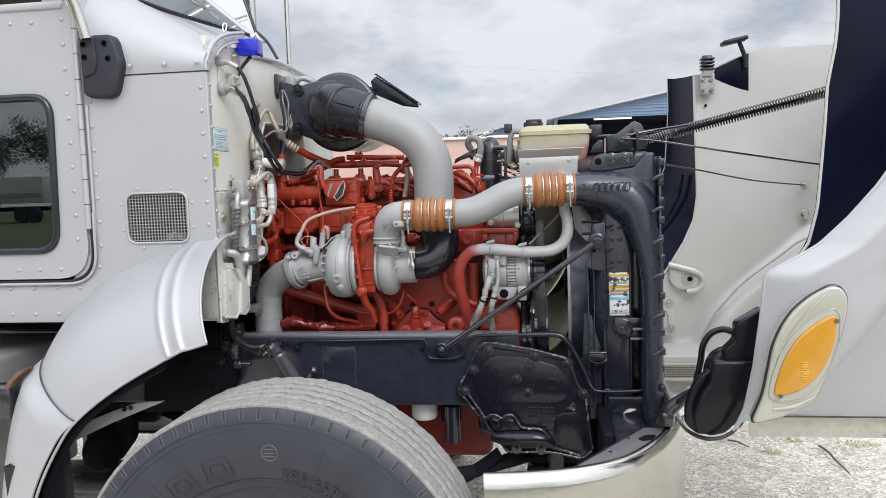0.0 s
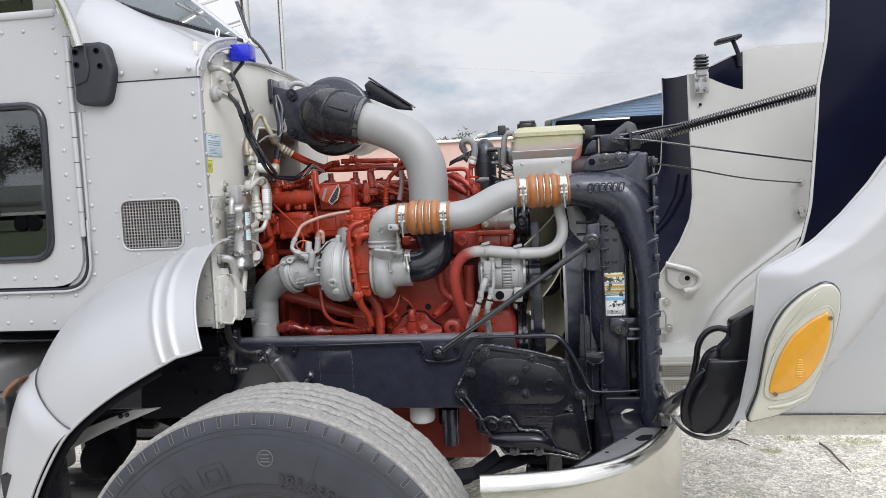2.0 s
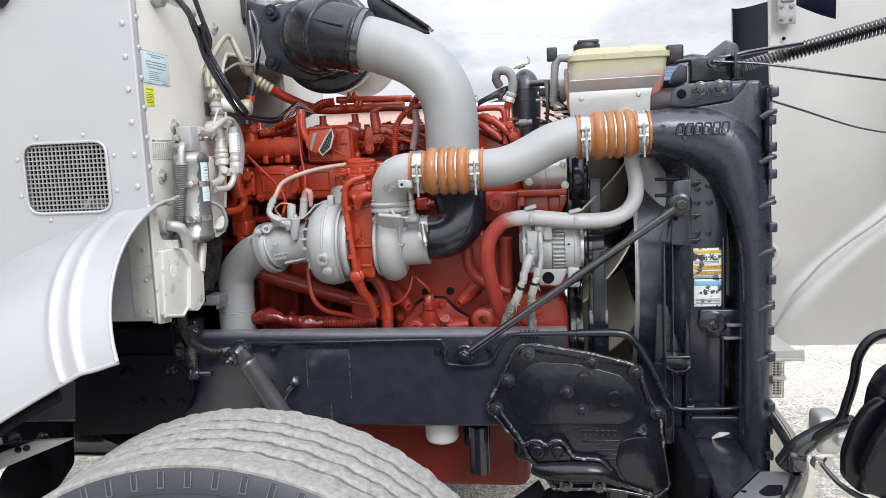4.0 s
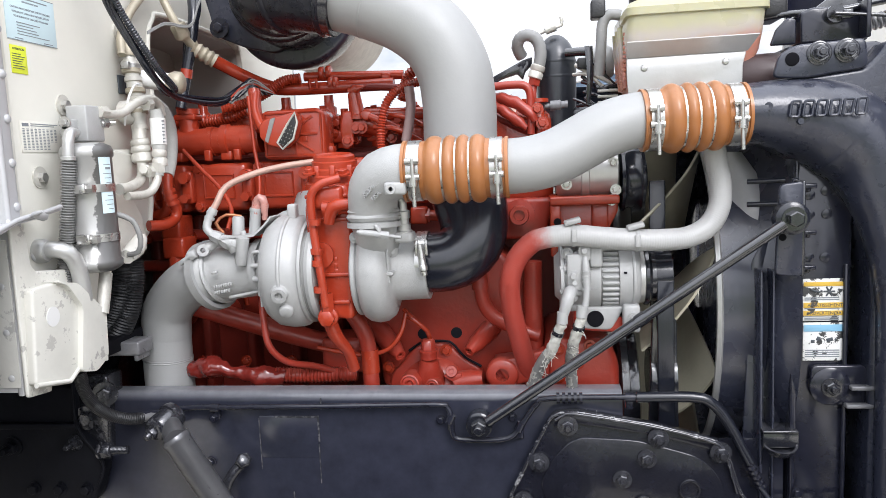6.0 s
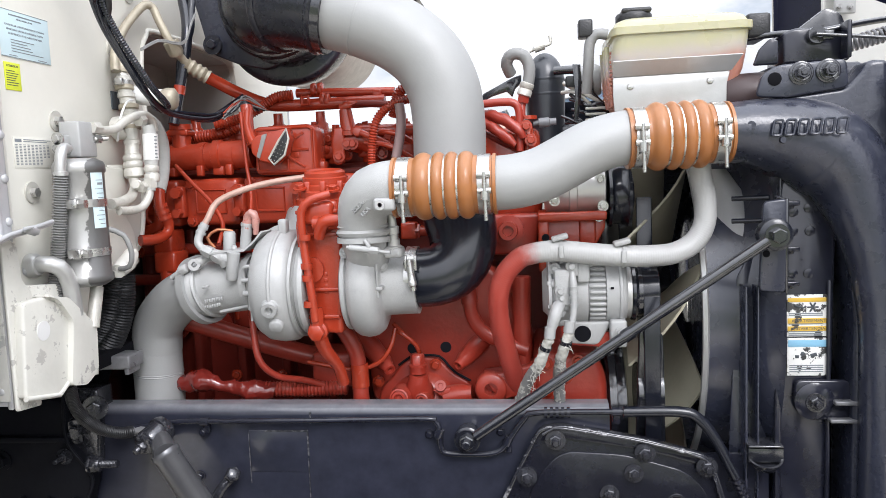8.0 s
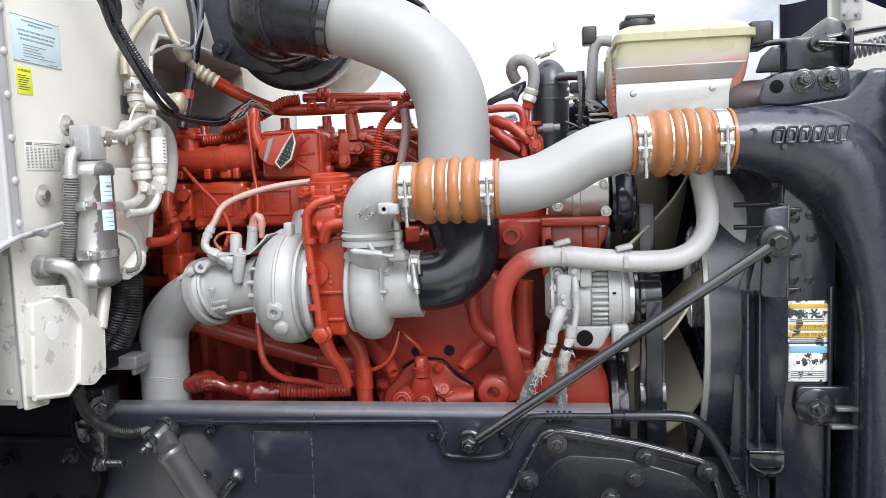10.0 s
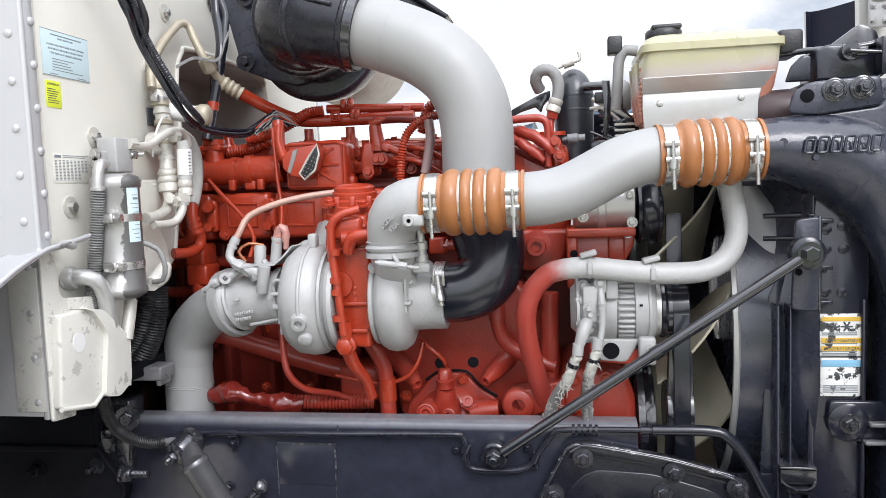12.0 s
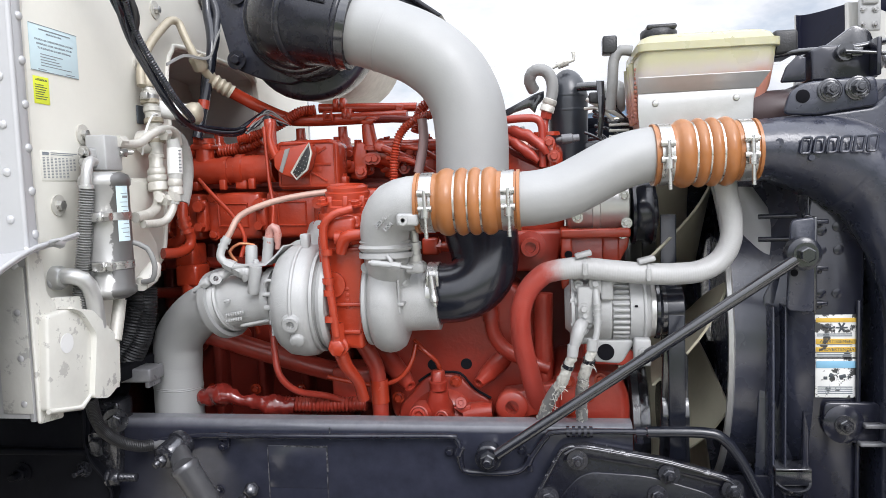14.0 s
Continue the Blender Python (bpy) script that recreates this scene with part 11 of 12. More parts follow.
def build_heater_hose():
    t = thing("coolant_hose", (0.25, -0.02, 1.05), "braided coolant hose, red paint fading to silver paint", "hose")
    part("braided_hose", tube([(0.104, 0.125, 1.04), (0.100, 0.11, 1.09), (0.083, 0.07, 1.175), (0.068, 0.03, 1.26), (0.068, 0.005, 1.32), (0.084, -0.006, 1.365), (0.112, -0.014, 1.395), (0.135, -0.018, 1.404), (0.165, -0.02, 1.4085), (0.191, -0.02, 1.409), (0.25, -0.021, 1.402), (0.311, -0.02, 1.396), (0.36, -0.012, 1.394), (0.407, 0.0, 1.397), (0.445, 0.01, 1.416), (0.466, 0.016, 1.452), (0.468, 0.02, 1.50), (0.460, 0.02, 1.545), (0.455, 0.02, 1.62)], 0.0206, 24, corr=(0.0045, 0.00010)), HOSE2, t)
    for p, d in (((0.192, -0.02, 1.409), (1, 0, 0)), ((0.308, -0.02, 1.3965), (1, 0.05, -0.06))):
        part("tie", lathe([(-0.0028, 0.0214), (-0.0028, 0.0228), (0.0028, 0.0228), (0.0028, 0.0214)], p, d, 28, closed=True), CAST, t)
        q = Vector(p)
        part("saddle", rbox(q + Vector((-0.018, -0.018, 0.021)), q + Vector((0.014, 0.012, 0.031)), 0.003, 2, (0, -14, 0)), CAST, t, "painted hose saddle")
        part("tie_tail", rbox(q + Vector((-0.005, -0.024, -0.012)), q + Vector((0.005, -0.020, 0.012)), 0.002), CAST, t)


build_heater_hose()


# ---- bumper ----
def build_bumper():
    t = thing("front_bumper", (0.6, 0.43, 0.5), "polished chrome wraparound truck bumper with small scratches", "bumper")
    plan = [(0.212, -0.835), (0.30, -0.825), (0.42, -0.797), (0.50, -0.765), (0.58, -0.715), (0.635, -0.665), (0.684, -0.603), (0.73, -0.535), (0.772, -0.455), (0.812, -0.35), (0.836, -0.20), (0.846, 0.0), (0.85, 0.25), (0.85, 0.43)]
    plan = [(x if x < 0.6 else 0.6 + 0.94 * (x - 0.6), y) for x, y in plan]
    plan = plan + [(x, 0.86 - y) for x, y in plan[-2::-1]]
    line = curve_points([(x, y, 0) for x, y in plan], 0.03)
    norm = []
    for i, p in enumerate(line):
        d = (line[min(i + 1, len(line) - 1)] - line[max(i - 1, 0)]).normalized()
        norm.append(Vector((d.y, -d.x, 0)))
    prof = [(-0.042, 0.862), (-0.041, 0.874), (-0.034, 0.882), (-0.024, 0.885), (-0.012, 0.882), (-0.003, 0.872), (0.003, 0.858), (0.006, 0.845), (0.008, 0.78), (0.010, 0.70), (0.006, 0.62), (-0.004, 0.56), (-0.03, 0.53), (-0.034, 0.535), (-0.010, 0.565), (0.0, 0.62), (0.003, 0.70), (0.002, 0.78), (0.0, 0.842), (-0.012, 0.866), (-0.030, 0.866)]
    bm = bmesh.new()
    rows = [[bm.verts.new(Vector((p.x, p.y, z)) + n * o) for o, z in prof] for p, n in zip(line, norm)]
    for A, B in zip(rows, rows[1:]):
        for k in range(len(prof)):
            j = (k + 1) % len(prof)
            bm.faces.new((A[k], A[j], B[j], B[k]))
    bm.faces.new(rows[0]), bm.faces.new(rows[-1][::-1])
    part("bar", bm, CHROME, t)
    br = part("top_brace", slab([(0.417, -0.787), (0.679, -0.398), (0.768, -0.396), (0.759, -0.433), (0.674, -0.564), (0.531, -0.738)], "xy", 0.868, 0.006, 0.002, 0.008), BRACE, t, "grey primed steel brace plate")
    part("brace_hole", slab([(0.646, -0.503), (0.674, -0.467), (0.707, -0.465), (0.691, -0.511), (0.657, -0.522)], "xy", 0.8735, 0.0012, 0.0, 0.010), DARKBOX, br)
    part("brace_flange", slab([(0.416, -0.771), (0.680, -0.380), (0.680, -0.369), (0.413, -0.763)], "xy", 0.80, 0.066, 0.0), SATIN, br)
    for x, y in ((0.620, -0.499), (0.557, -0.614)):
        part("hole", lathe([(0, 0.006), (0.0008, 0.006), (0.0008, 0)], (x, y, 0.8738), (0, 0, 1), 12), DARKBOX, br)
    part("inner_bracket", join(rbox((0.60, -0.40, 0.70), (0.72, -0.02, 0.80), 0.008), rbox((0.60, -0.48, 0.62), (0.66, -0.38, 0.80), 0.01)), BLACK, t, "black bumper bracket")
    part("spring_end", join(*[lathe([(-0.006, 0.03), (0.0, 0.038), (0.006, 0.03)], (0.56 + 0.02 * k, -0.46, 0.80), (1, 0.2, 0), 20) for k in range(4)]), BLACK, t)
    lamp = part("side_reflector", rbox((0.665, -0.42, 0.80), (0.70, -0.40, 0.835), 0.006), paint("dull_orange", (0.45, 0.20, 0.05), 0.4), t, "small orange tag")
    return t


build_bumper()
whole("front_axle", join(tube([(-0.425, -0.42, 0.50), (-0.425, -0.2, 0.46), (-0.425, 0.2, 0.44), (-0.425, 0.66, 0.44), (-0.425, 1.06, 0.46), (-0.425, 1.28, 0.50)], 0.055, 8), rbox((-0.50, -0.48, 0.42), (-0.35, -0.40, 0.60), 0.02)), BLACK, "black forged front axle beam between the wheels", "axle")
whole("steering_crossbar", join(rbox((0.30, 0.06, 0.50), (0.50, 0.13, 0.556), 0.012), rbox((0.38, 0.04, 0.50), (0.44, 0.10, 0.74), 0.01)), BLACK, "black crossbar low behind the bumper", "bar")
# added near-black plates stand in for the dark gap behind the bumper
whole("gap_shade_plates", join(rbox((0.30, 0.20, 0.46), (0.74, 0.23, 0.84), 0.01), rbox((0.56, -0.30, 0.56), (0.60, 0.20, 0.82), 0.01), rbox((0.56, 0.09, 0.66), (0.78, 0.12, 0.96), 0.01)), SHADE_BLACK, "near-black plates added to fill the shaded gap behind the bumper", "panel")
# transmission block, far drum and far sheet are added to darken the under-cab
whole("transmission", join(rbox((-2.1, 0.20, 0.60), (-0.90, 0.66, 1.14), 0.08, 3), lathe([(0, 0.26), (0.10, 0.30), (0.14, 0.30)], (-1.02, 0.43, 0.95), (1, 0, 0), 28)), SATIN, "dark transmission block added to stop light under the cab", "transmission")
tank = thing("fuel_tank", (-1.75, 1.35, 0.40), "dark drum added on the far rail to block light under the cab", "fuel tank")
part("drum", lathe([(0, 0.0), (0, 0.27), (0.02, 0.29), (1.68, 0.29), (1.70, 0.27), (1.70, 0)], (-2.70, 1.32, 0.70), (1, 0, 0), 40), SATIN, tank)
for x in (-2.4, -1.9, -1.35):
    part("strap", lathe([(-0.02, 0.291), (-0.02, 0.297), (0.02, 0.297), (0.02, 0.291)], (x, 1.32, 0.70), (1, 0, 0), 40, closed=True), STEEL, tank)
whole("far_side_blocker", rbox((-2.6, 1.60, 0.35), (-0.95, 1.63, 1.22), 0.01), DARKBOX, "dark far-side sheet added to block light under the cab", "panel")
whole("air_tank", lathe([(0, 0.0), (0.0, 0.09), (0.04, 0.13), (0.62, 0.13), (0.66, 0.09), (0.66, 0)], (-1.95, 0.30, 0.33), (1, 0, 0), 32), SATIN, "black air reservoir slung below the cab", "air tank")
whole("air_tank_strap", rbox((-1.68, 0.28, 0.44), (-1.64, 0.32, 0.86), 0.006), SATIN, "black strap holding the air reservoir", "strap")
# added near-black lumps block the bright ground behind the wheel
chamber = thing("brake_chamber", (-1.38, 0.0, 0.55), "near-black lumps added behind the front wheel to block light", "brake chamber")
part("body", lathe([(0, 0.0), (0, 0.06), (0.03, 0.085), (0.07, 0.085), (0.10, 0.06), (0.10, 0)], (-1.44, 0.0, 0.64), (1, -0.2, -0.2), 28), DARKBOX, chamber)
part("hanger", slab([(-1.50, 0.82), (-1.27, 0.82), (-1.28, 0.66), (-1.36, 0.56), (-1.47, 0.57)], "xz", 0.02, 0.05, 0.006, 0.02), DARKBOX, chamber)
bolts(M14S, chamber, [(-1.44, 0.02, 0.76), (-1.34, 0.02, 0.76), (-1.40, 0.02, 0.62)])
# added black sheet keeps light out beside the far rail
whole("far_rail_blocker", rbox((-1.45, 0.875, 0.55), (-0.98, 0.90, 1.10), 0.01), DARKBOX, "black sheet added beside the far chassis rail to block light", "panel")
whole("oil_filter", lathe([(0, 0.0), (0, 0.030), (0.006, 0.044), (0.016, 0.050), (0.12, 0.050), (0.13, 0.04)], (-0.098, 0.12, 0.727), (0, 0, 1), 28), WHITE_TRIM, "white spin-on filter below the chassis rail", "filter")
whole("fuel_filter", lathe([(0, 0.0), (0, 0.030), (0.008, 0.040), (0.12, 0.040), (0.13, 0.03)], (0.005, 0.14, 0.711), (0, 0, 1), 24), NAVY, "dark blue spin-on filter below the chassis rail", "filter")
whole("steering_box", join(rbox((0.12, 0.02, 0.70), (0.40, 0.16, 0.86), 0.03, 3), tube([(0.02, 0.06, 0.80), (0.02, 0.06, 0.66)], 0.03, 14)), BLACK, "black steering box inside the rail", "steering box")


# ---- tilted hood ----
LIPDARK = paint("dark_polished_lip", (0.09, 0.09, 0.095), 0.2, 0.7, (0.05, 0.05, 0.05), 0.4, 0.1, 20, 0.2, 60)
# mottled second colour imitates gravel reflected in the bright crown
CROWN = paint("gravel_reflection_crown", (0.52, 0.505, 0.45), 0.30, 0.6, (0.33, 0.315, 0.27), 0.5, 0.14, 30, 0.5, 60, patch=34, sharp=0.2)
# brighter amber puts the lens's bright spot into colour
AMBER2 = paint("bright_spot_amber", (0.62, 0.34, 0.035), 0.12, 0.0, (0.68, 0.40, 0.06), 0.4, 0.1, 30, 0.1, 90, coat=0.6)
def build_hood():
    t = thing("tilted_hood", (1.5, 0.43, 0.80), "silver truck hood tilted forward, pale inner skin and dark liners", "hood")
    edge = [(0.949, 0.813), (0.981, 0.867), (1.045, 0.892), (1.150, 0.913), (1.284, 0.930), (1.386, 0.939), (1.399, 0.950), (1.443, 1.032), (1.468, 1.072), (1.533, 1.139), (1.609, 1.204), (1.650, 1.232), (1.764, 1.318), (1.875, 1.417)]
    foot = [(0.851, 0.988), (0.885, 1.007), (0.960, 1.028), (1.054, 1.089), (1.119, 1.153), (1.206, 1.251), (1.296, 1.361), (1.394, 1.483)]

    def along(line, a):
        for (a0, b0), (a1, b1) in zip(line, line[1:]):
            if a <= a1:
                return b0 + (b1 - b0) * max(0.0, (a - a0) / (a1 - a0))
        return line[-1][1]

    def face(x, z):
        s = x - along(edge, z)
        return -0.735 - 0.045 * math.sin(min(1.0, max(0.0, s) / 0.10) * math.pi / 2) + 0.10 * max(0.0, s - 0.20) + 0.16 * max(0.0, x - 1.15) ** 1.4

    def run(line, w):
        """A place on a line, by its share of the length."""
        cut = [0.0]
        for a, b in zip(line, line[1:]):
            cut.append(cut[-1] + math.dist(a, b))
        w *= cut[-1]
        k = max(i for i in range(len(cut) - 1) if cut[i] <= w + 1e-9)
        return Vector(line[k]).lerp(Vector(line[k + 1]), (w - cut[k]) / (cut[k + 1] - cut[k]))

    arch = [(0.862, 0.980)] + [(x, z) for z, x in edge[2:]] + [(1.56, 2.02)]
    base_line = [(0.864, 0.979)] + foot[1:] + [(1.60, 1.74), (1.95, 2.18)]

    def skin(w, v):
        p = run(arch, w).lerp(run(base_line, w), v)
        roll = max(0.0, 1 - (1 - v) * (run(arch, w) - run(base_line, w)).length / 0.06)
        return Vector((p.x, face(p.x, p.y) + 0.040 * roll ** 2 * min(1.0, max(0.0, p.x - 0.92) / 0.1), p.y))

    fender = part("near_fender", sheet(skin, span(0.0, 1, 110), span(0, 1, 40), 0.005), CAB, t, "silver painted fender with its wheel arch edge")
    part("arch_lip", tube([Vector((along(edge, z) + 0.003, -0.733, z)) for z in span(0.985, 2.0, 90)], 0.005, 8, straight=True), CAB, fender)
    part("foot_lip", tube([Vector((x, face(x, along(foot, x)) + 0.047, along(foot, x))) for x in span(0.90, 1.75, 40)], 0.004, 8, straight=True), CAB, fender)
    # turn lamp let into the fender
    def outline(pts, y, r=0.02):
        ring = [Vector((p[0], y, p[1])) for p in round_poly([Vector(q) for q in pts], r)]
        return ring + ring[:1]

    body = [(1.068, 1.373), (1.091, 1.370), (1.107, 1.349), (1.106, 1.304), (1.095, 1.254), (1.076, 1.187), (1.047, 1.117), (1.032, 1.085), (0.966, 1.048), (0.885, 1.027), (0.915, 1.102), (0.928, 1.173), (0.938, 1.227), (0.958, 1.275), (0.984, 1.314), (1.022, 1.348)]
    inner = [(1.076, 1.321), (1.089, 1.300), (1.087, 1.245), (1.067, 1.178), (1.037, 1.122), (0.992, 1.096), (0.947, 1.087), (0.926, 1.098), (0.931, 1.144), (0.952, 1.206), (0.983, 1.257), (1.032, 1.301)]
    amber = [(1.074, 1.307), (1.079, 1.287), (1.075, 1.232), (1.056, 1.183), (1.028, 1.141), (0.989, 1.112), (0.946, 1.102), (0.934, 1.108), (0.940, 1.140), (0.959, 1.197), (0.987, 1.246), (1.033, 1.287)]
    lamp = part("turn_lamp", slab(body, "xz", -0.829, 0.05, 0.010, 0.02, 4), LAMPBODY, t, "yellowed clear headlamp wrap with an amber lens")
    part("lamp_seal", tube(outline(body, -0.814), 0.0045, 8, straight=True), RUBBER, lamp, "dark gap round the lamp")
    part("lens_bed", slab(inner, "xz", -0.833, 0.01, 0.003, 0.02, 3), LAMPBODY, lamp)
    part("lens_ridge", tube(outline(inner, -0.8325), 0.0022, 6, straight=True), LAMPBODY, lamp)
    lens = part("amber_lens", slab(amber, "xz", -0.841, 0.012, 0.006, 0.02, 4), AMBER, lamp, "amber turn lens")
    for k in range(8):
        w = 0.010 - 0.0012 * abs(k - 3)
        part("optic_rib", rbox((1.006 - w, -0.8425, 1.146 + 0.0058 * k), (1.006 + w, -0.8400, 1.1495 + 0.0058 * k), 0.0006), AMBER2, lens, "lens rib in brighter amber, a painted bright spot")
    for x, z in ((1.077, 1.290), (0.949, 1.104)):
        part("screw", lathe([(0, 0.0055), (0.002, 0.0055), (0.002, 0.002), (0.001, 0.002), (0.001, 0)], (x, -0.841, z), OUT_Y, 14), BROWN, lens)
    for k in range(15):
        f = k / 14
        x, z = 0.948 + 0.098 * f, 1.212 + 0.142 * f ** 0.72
        part("flute", rbox((x - 0.0012, -0.8305, z - 0.020), (x + 0.0012, -0.826, z + 0.004), 0.0005, 1, (0, 30 + 25 * f, 0)), LAMPBODY, lamp)
    part("lower_flute", tube([(0.935, -0.829, 1.067), (0.985, -0.830, 1.076), (1.030, -0.829, 1.098)], [0.004, 0.007, 0.003], 8), LAMPBODY, lamp)
    # headlamp bucket and its cable
    buck = part("headlamp_bucket", slab([(0.876, 1.171), (0.842, 1.152), (0.824, 1.116), (0.816, 1.052), (0.813, 0.968), (0.833, 0.948), (0.915, 0.956), (0.945, 1.036), (0.960, 1.116)], "xz", -0.62, 0.07, 0.015, 0.015, 4), BUCKET, t, "black moulded headlamp bucket")
    part("bucket_top", slab([(0.960, 1.293), (0.889, 1.251), (0.887, 1.204), (0.860, 1.178), (0.860, 1.103), (0.879, 1.096), (0.951, 1.124)], "xz", -0.665, 0.05, 0.010, 0.010, 3), BUCKET, buck)
    part("bucket_ledge", tube([(0.862, -0.620, 1.093), (0.880, -0.665, 1.096), (0.930, -0.690, 1.122)], 0.0035, 8, straight=True), SATIN, buck)
    part("bucket_groove", tube([(0.875, -0.605, 1.162), (0.873, -0.605, 1.086), (0.870, -0.605, 0.965)], 0.003, 6, straight=True), SATIN, buck)
    part("bucket_skirt", slab([(0.826, 1.154), (0.816, 1.093), (0.795, 1.062), (0.774, 1.010), (0.779, 0.962), (0.817, 0.948), (0.855, 0.957), (0.884, 0.985), (0.913, 1.022), (0.926, 1.078), (0.930, 1.154)], "xz", -0.690, 0.03, 0.008, 0.010, 3), BUCKET, buck)
    part("bucket_side", slab([(0.828, 1.119), (0.798, 1.098), (0.777, 1.063), (0.761, 1.012), (0.761, 0.964), (0.791, 0.937), (0.833, 0.936), (0.846, 1.048)], "xz", -0.640, 0.03, 0.008, 0.010, 3), BUCKET, buck)
    part("bucket_cable", tube([(0.947, -0.520, 1.192), (0.927, -0.500, 1.193), (0.897, -0.480, 1.199), (0.862, -0.480, 1.186), (0.840, -0.480, 1.151), (0.833, -0.480, 1.103), (0.824, -0.470, 1.050), (0.814, -0.460, 1.009), (0.775, -0.440, 0.968), (0.741, -0.420, 0.930)], 0.0095, 12), BUCKET, buck, "black lamp cable")
    part("inner_lip", tube([(0.748, -0.560, 0.961), (0.765, -0.600, 0.941), (0.786, -0.650, 0.937), (0.813, -0.700, 0.945), (0.851, -0.720, 0.962), (0.880, -0.730, 0.993), (0.909, -0.735, 1.036)], [0.004, 0.005, 0.006, 0.006, 0.005, 0.005, 0.004], 10), LIPDARK, t, "dark glossy lower lip of the fender")
    part("pivot_arm", join(tube([(0.730, -0.400, 0.891), (0.753, -0.420, 0.939), (0.800, -0.440, 0.986), (0.833, -0.480, 1.018)], [0.024, 0.022, 0.017, 0.013], 14), rbox((0.725, -0.44, 0.885), (0.765, -0.38, 0.935), 0.012)), SATIN, t, "black hood pivot arm")
    part("pivot_clip", join(rbox((0.765, -0.47, 0.905), (0.80, -0.44, 0.925), 0.004, 2, (0, 20, 0)), lathe([(0, 0.010), (0.012, 0.010), (0.012, 0)], (0.79, -0.47, 0.93), OUT_Y, 6)), STEEL, t, "bright pivot bolt and clip")
    part("pivot_fork", join(rbox((0.83, -0.30, 0.87), (0.88, -0.22, 0.96), 0.012), rbox((0.86, -0.33, 0.90), (0.93, -0.19, 0.93), 0.008)), ALU, t, "bare metal pivot fork")
    # dark liner of the near side
    rim = [(1.370, 1.071), (1.410, 1.101), (1.450, 1.127), (1.545, 1.150), (1.656, 1.159), (1.781, 1.167), (1.889, 1.171), (1.996, 1.189), (2.057, 1.193)]

    def liner(u, v):
        z = 1.26 + 1.35 * u
        return Vector((along(rim, z) + 1.5 * v, -0.50 + 0.05 * math.sin(math.pi * v * 1.5) + 0.010 * math.sin(6 * u + 9 * v), z))

    side = part("near_liner", sheet(liner, span(0, 1, 48), span(0, 1, 30), 0.010), NAVY, t, "glossy dark inner liner")
    part("liner_edge", tube([liner(u, 0) + Vector((0, -0.002, 0)) for u in span(0.02, 1, 50)], 0.0045, 8, straight=True), HOODIN, side, "pale edge of the liner")
    part("hood_top_skin", sheet(lambda u, v: Vector((2.35 - 0.10 * math.cos(math.pi * (v - 0.5)), -0.60 + 2.1 * v, 0.85 + 1.75 * u)), span(0, 1, 6), span(0, 1, 16), 0.008), HOODIN, t)
    part("crown", sheet(lambda u, v: Vector((0.985 + 1.35 * v, -0.452 + 0.026 * u + 0.012 * math.sin(math.pi * u), 0.937 - 0.077 * u)), span(0, 1, 10), span(0, 1, 20), 0.004), CROWN, t, "bright hood crown with the gravel's reflection painted as mottling")
    part("lower_valance", slab([(1.05, 0.932), (2.35, 0.932), (2.35, 1.62), (1.45, 1.62), (1.05, 1.16)], "xz", -0.455, 0.02, 0.006), CAB, t, "flat silver front panel of the hood")
    part("valance_edge", tube([(1.05, -0.457, 0.932), (2.34, -0.457, 0.932)], 0.0035, 6), SATIN, t, "dark lower edge of the front panel")
    # far side, seen from inside
    far_out = [(1.196, 2.183), (1.201, 1.983), (1.209, 1.682), (1.211, 1.530), (1.193, 1.408), (1.139, 1.286), (1.064, 1.163), (0.994, 1.064), (0.926, 0.946), (0.893, 0.685)]

    def far(u, v):
        f = u * (len(far_out) - 1)
        k = min(int(f), len(far_out) - 2)
        a = Vector(far_out[k]).lerp(Vector(far_out[k + 1]), f - k)
        x = a.x + (2.35 - a.x) * v
        dip = 0.07 * math.sin(math.pi * min(1.0, max(0.0, (x - 1.22) / 0.66))) if u < 0.001 else 0.0
        z = a.y - 0.11 * math.sin(math.pi * min(1.0, max(0.0, (x - 1.25) / 0.66))) * max(0.0, 1 - u * 6)
        # the wheel arch swells inward below a sweeping line
        crest = 0.70 + 0.62 * max(0.0, min(1.0, (x - 1.18) / 0.62)) ** 0.75
        y = 1.47 + 0.05 * (x - 1.2) - 0.09 / (1 + math.exp((z - crest) / 0.018)) * (1 if x > 1.1 else max(0.0, (x - 1.0) * 10))
        y += 0.018 * noise.noise(Vector((x * 2.2, z * 2.2, 3.0)))
        return Vector((x, y, z))

    fs = part("far_inner_skin", sheet(far, span(0, 1, 44), span(0, 1, 40), 0.008), HOODIN, t, "pale dirty inner skin of the far side")
    part("far_edge", tube([far(u, 0) + Vector((0, -0.004, 0)) for u in span(0, 0.80, 60)], 0.009, 8, straight=True), HOODIN, fs, "rolled pale edge")
    part("arch_seam", tube([(1.778, 1.405, 1.315), (1.70, 1.405, 1.275), (1.623, 1.405, 1.215), (1.52, 1.405, 1.14), (1.422, 1.405, 1.06), (1.35, 1.405, 0.98), (1.29, 1.405, 0.905), (1.216, 1.405, 0.77)], 0.006, 8), GREY, fs, "dirty seam sealer")
    part("far_upper_skin", sheet(lambda u, v: Vector((1.30 + 1.1 * v, 1.58, 2.0 + (0.22 + 0.10 * math.sin(min(1.0, v * 3.2) * math.pi / 2)) * u)), span(0, 1, 4), span(0, 1, 20), 0.006), HOODIN, fs)
    part("far_upper_liner", slab([(1.30, 2.10), (1.325, 2.225), (1.50, 2.298), (1.50, 2.02)], "xz", 1.565, 0.01, 0.002), NAVY, fs, "dark liner corner")
    wing = lambda u: 0.10 + 0.05 * max(0.0, (u - 0.10) / 0.2) + 0.30 * max(0.0, (u - 0.22) / 0.3) ** 1.5
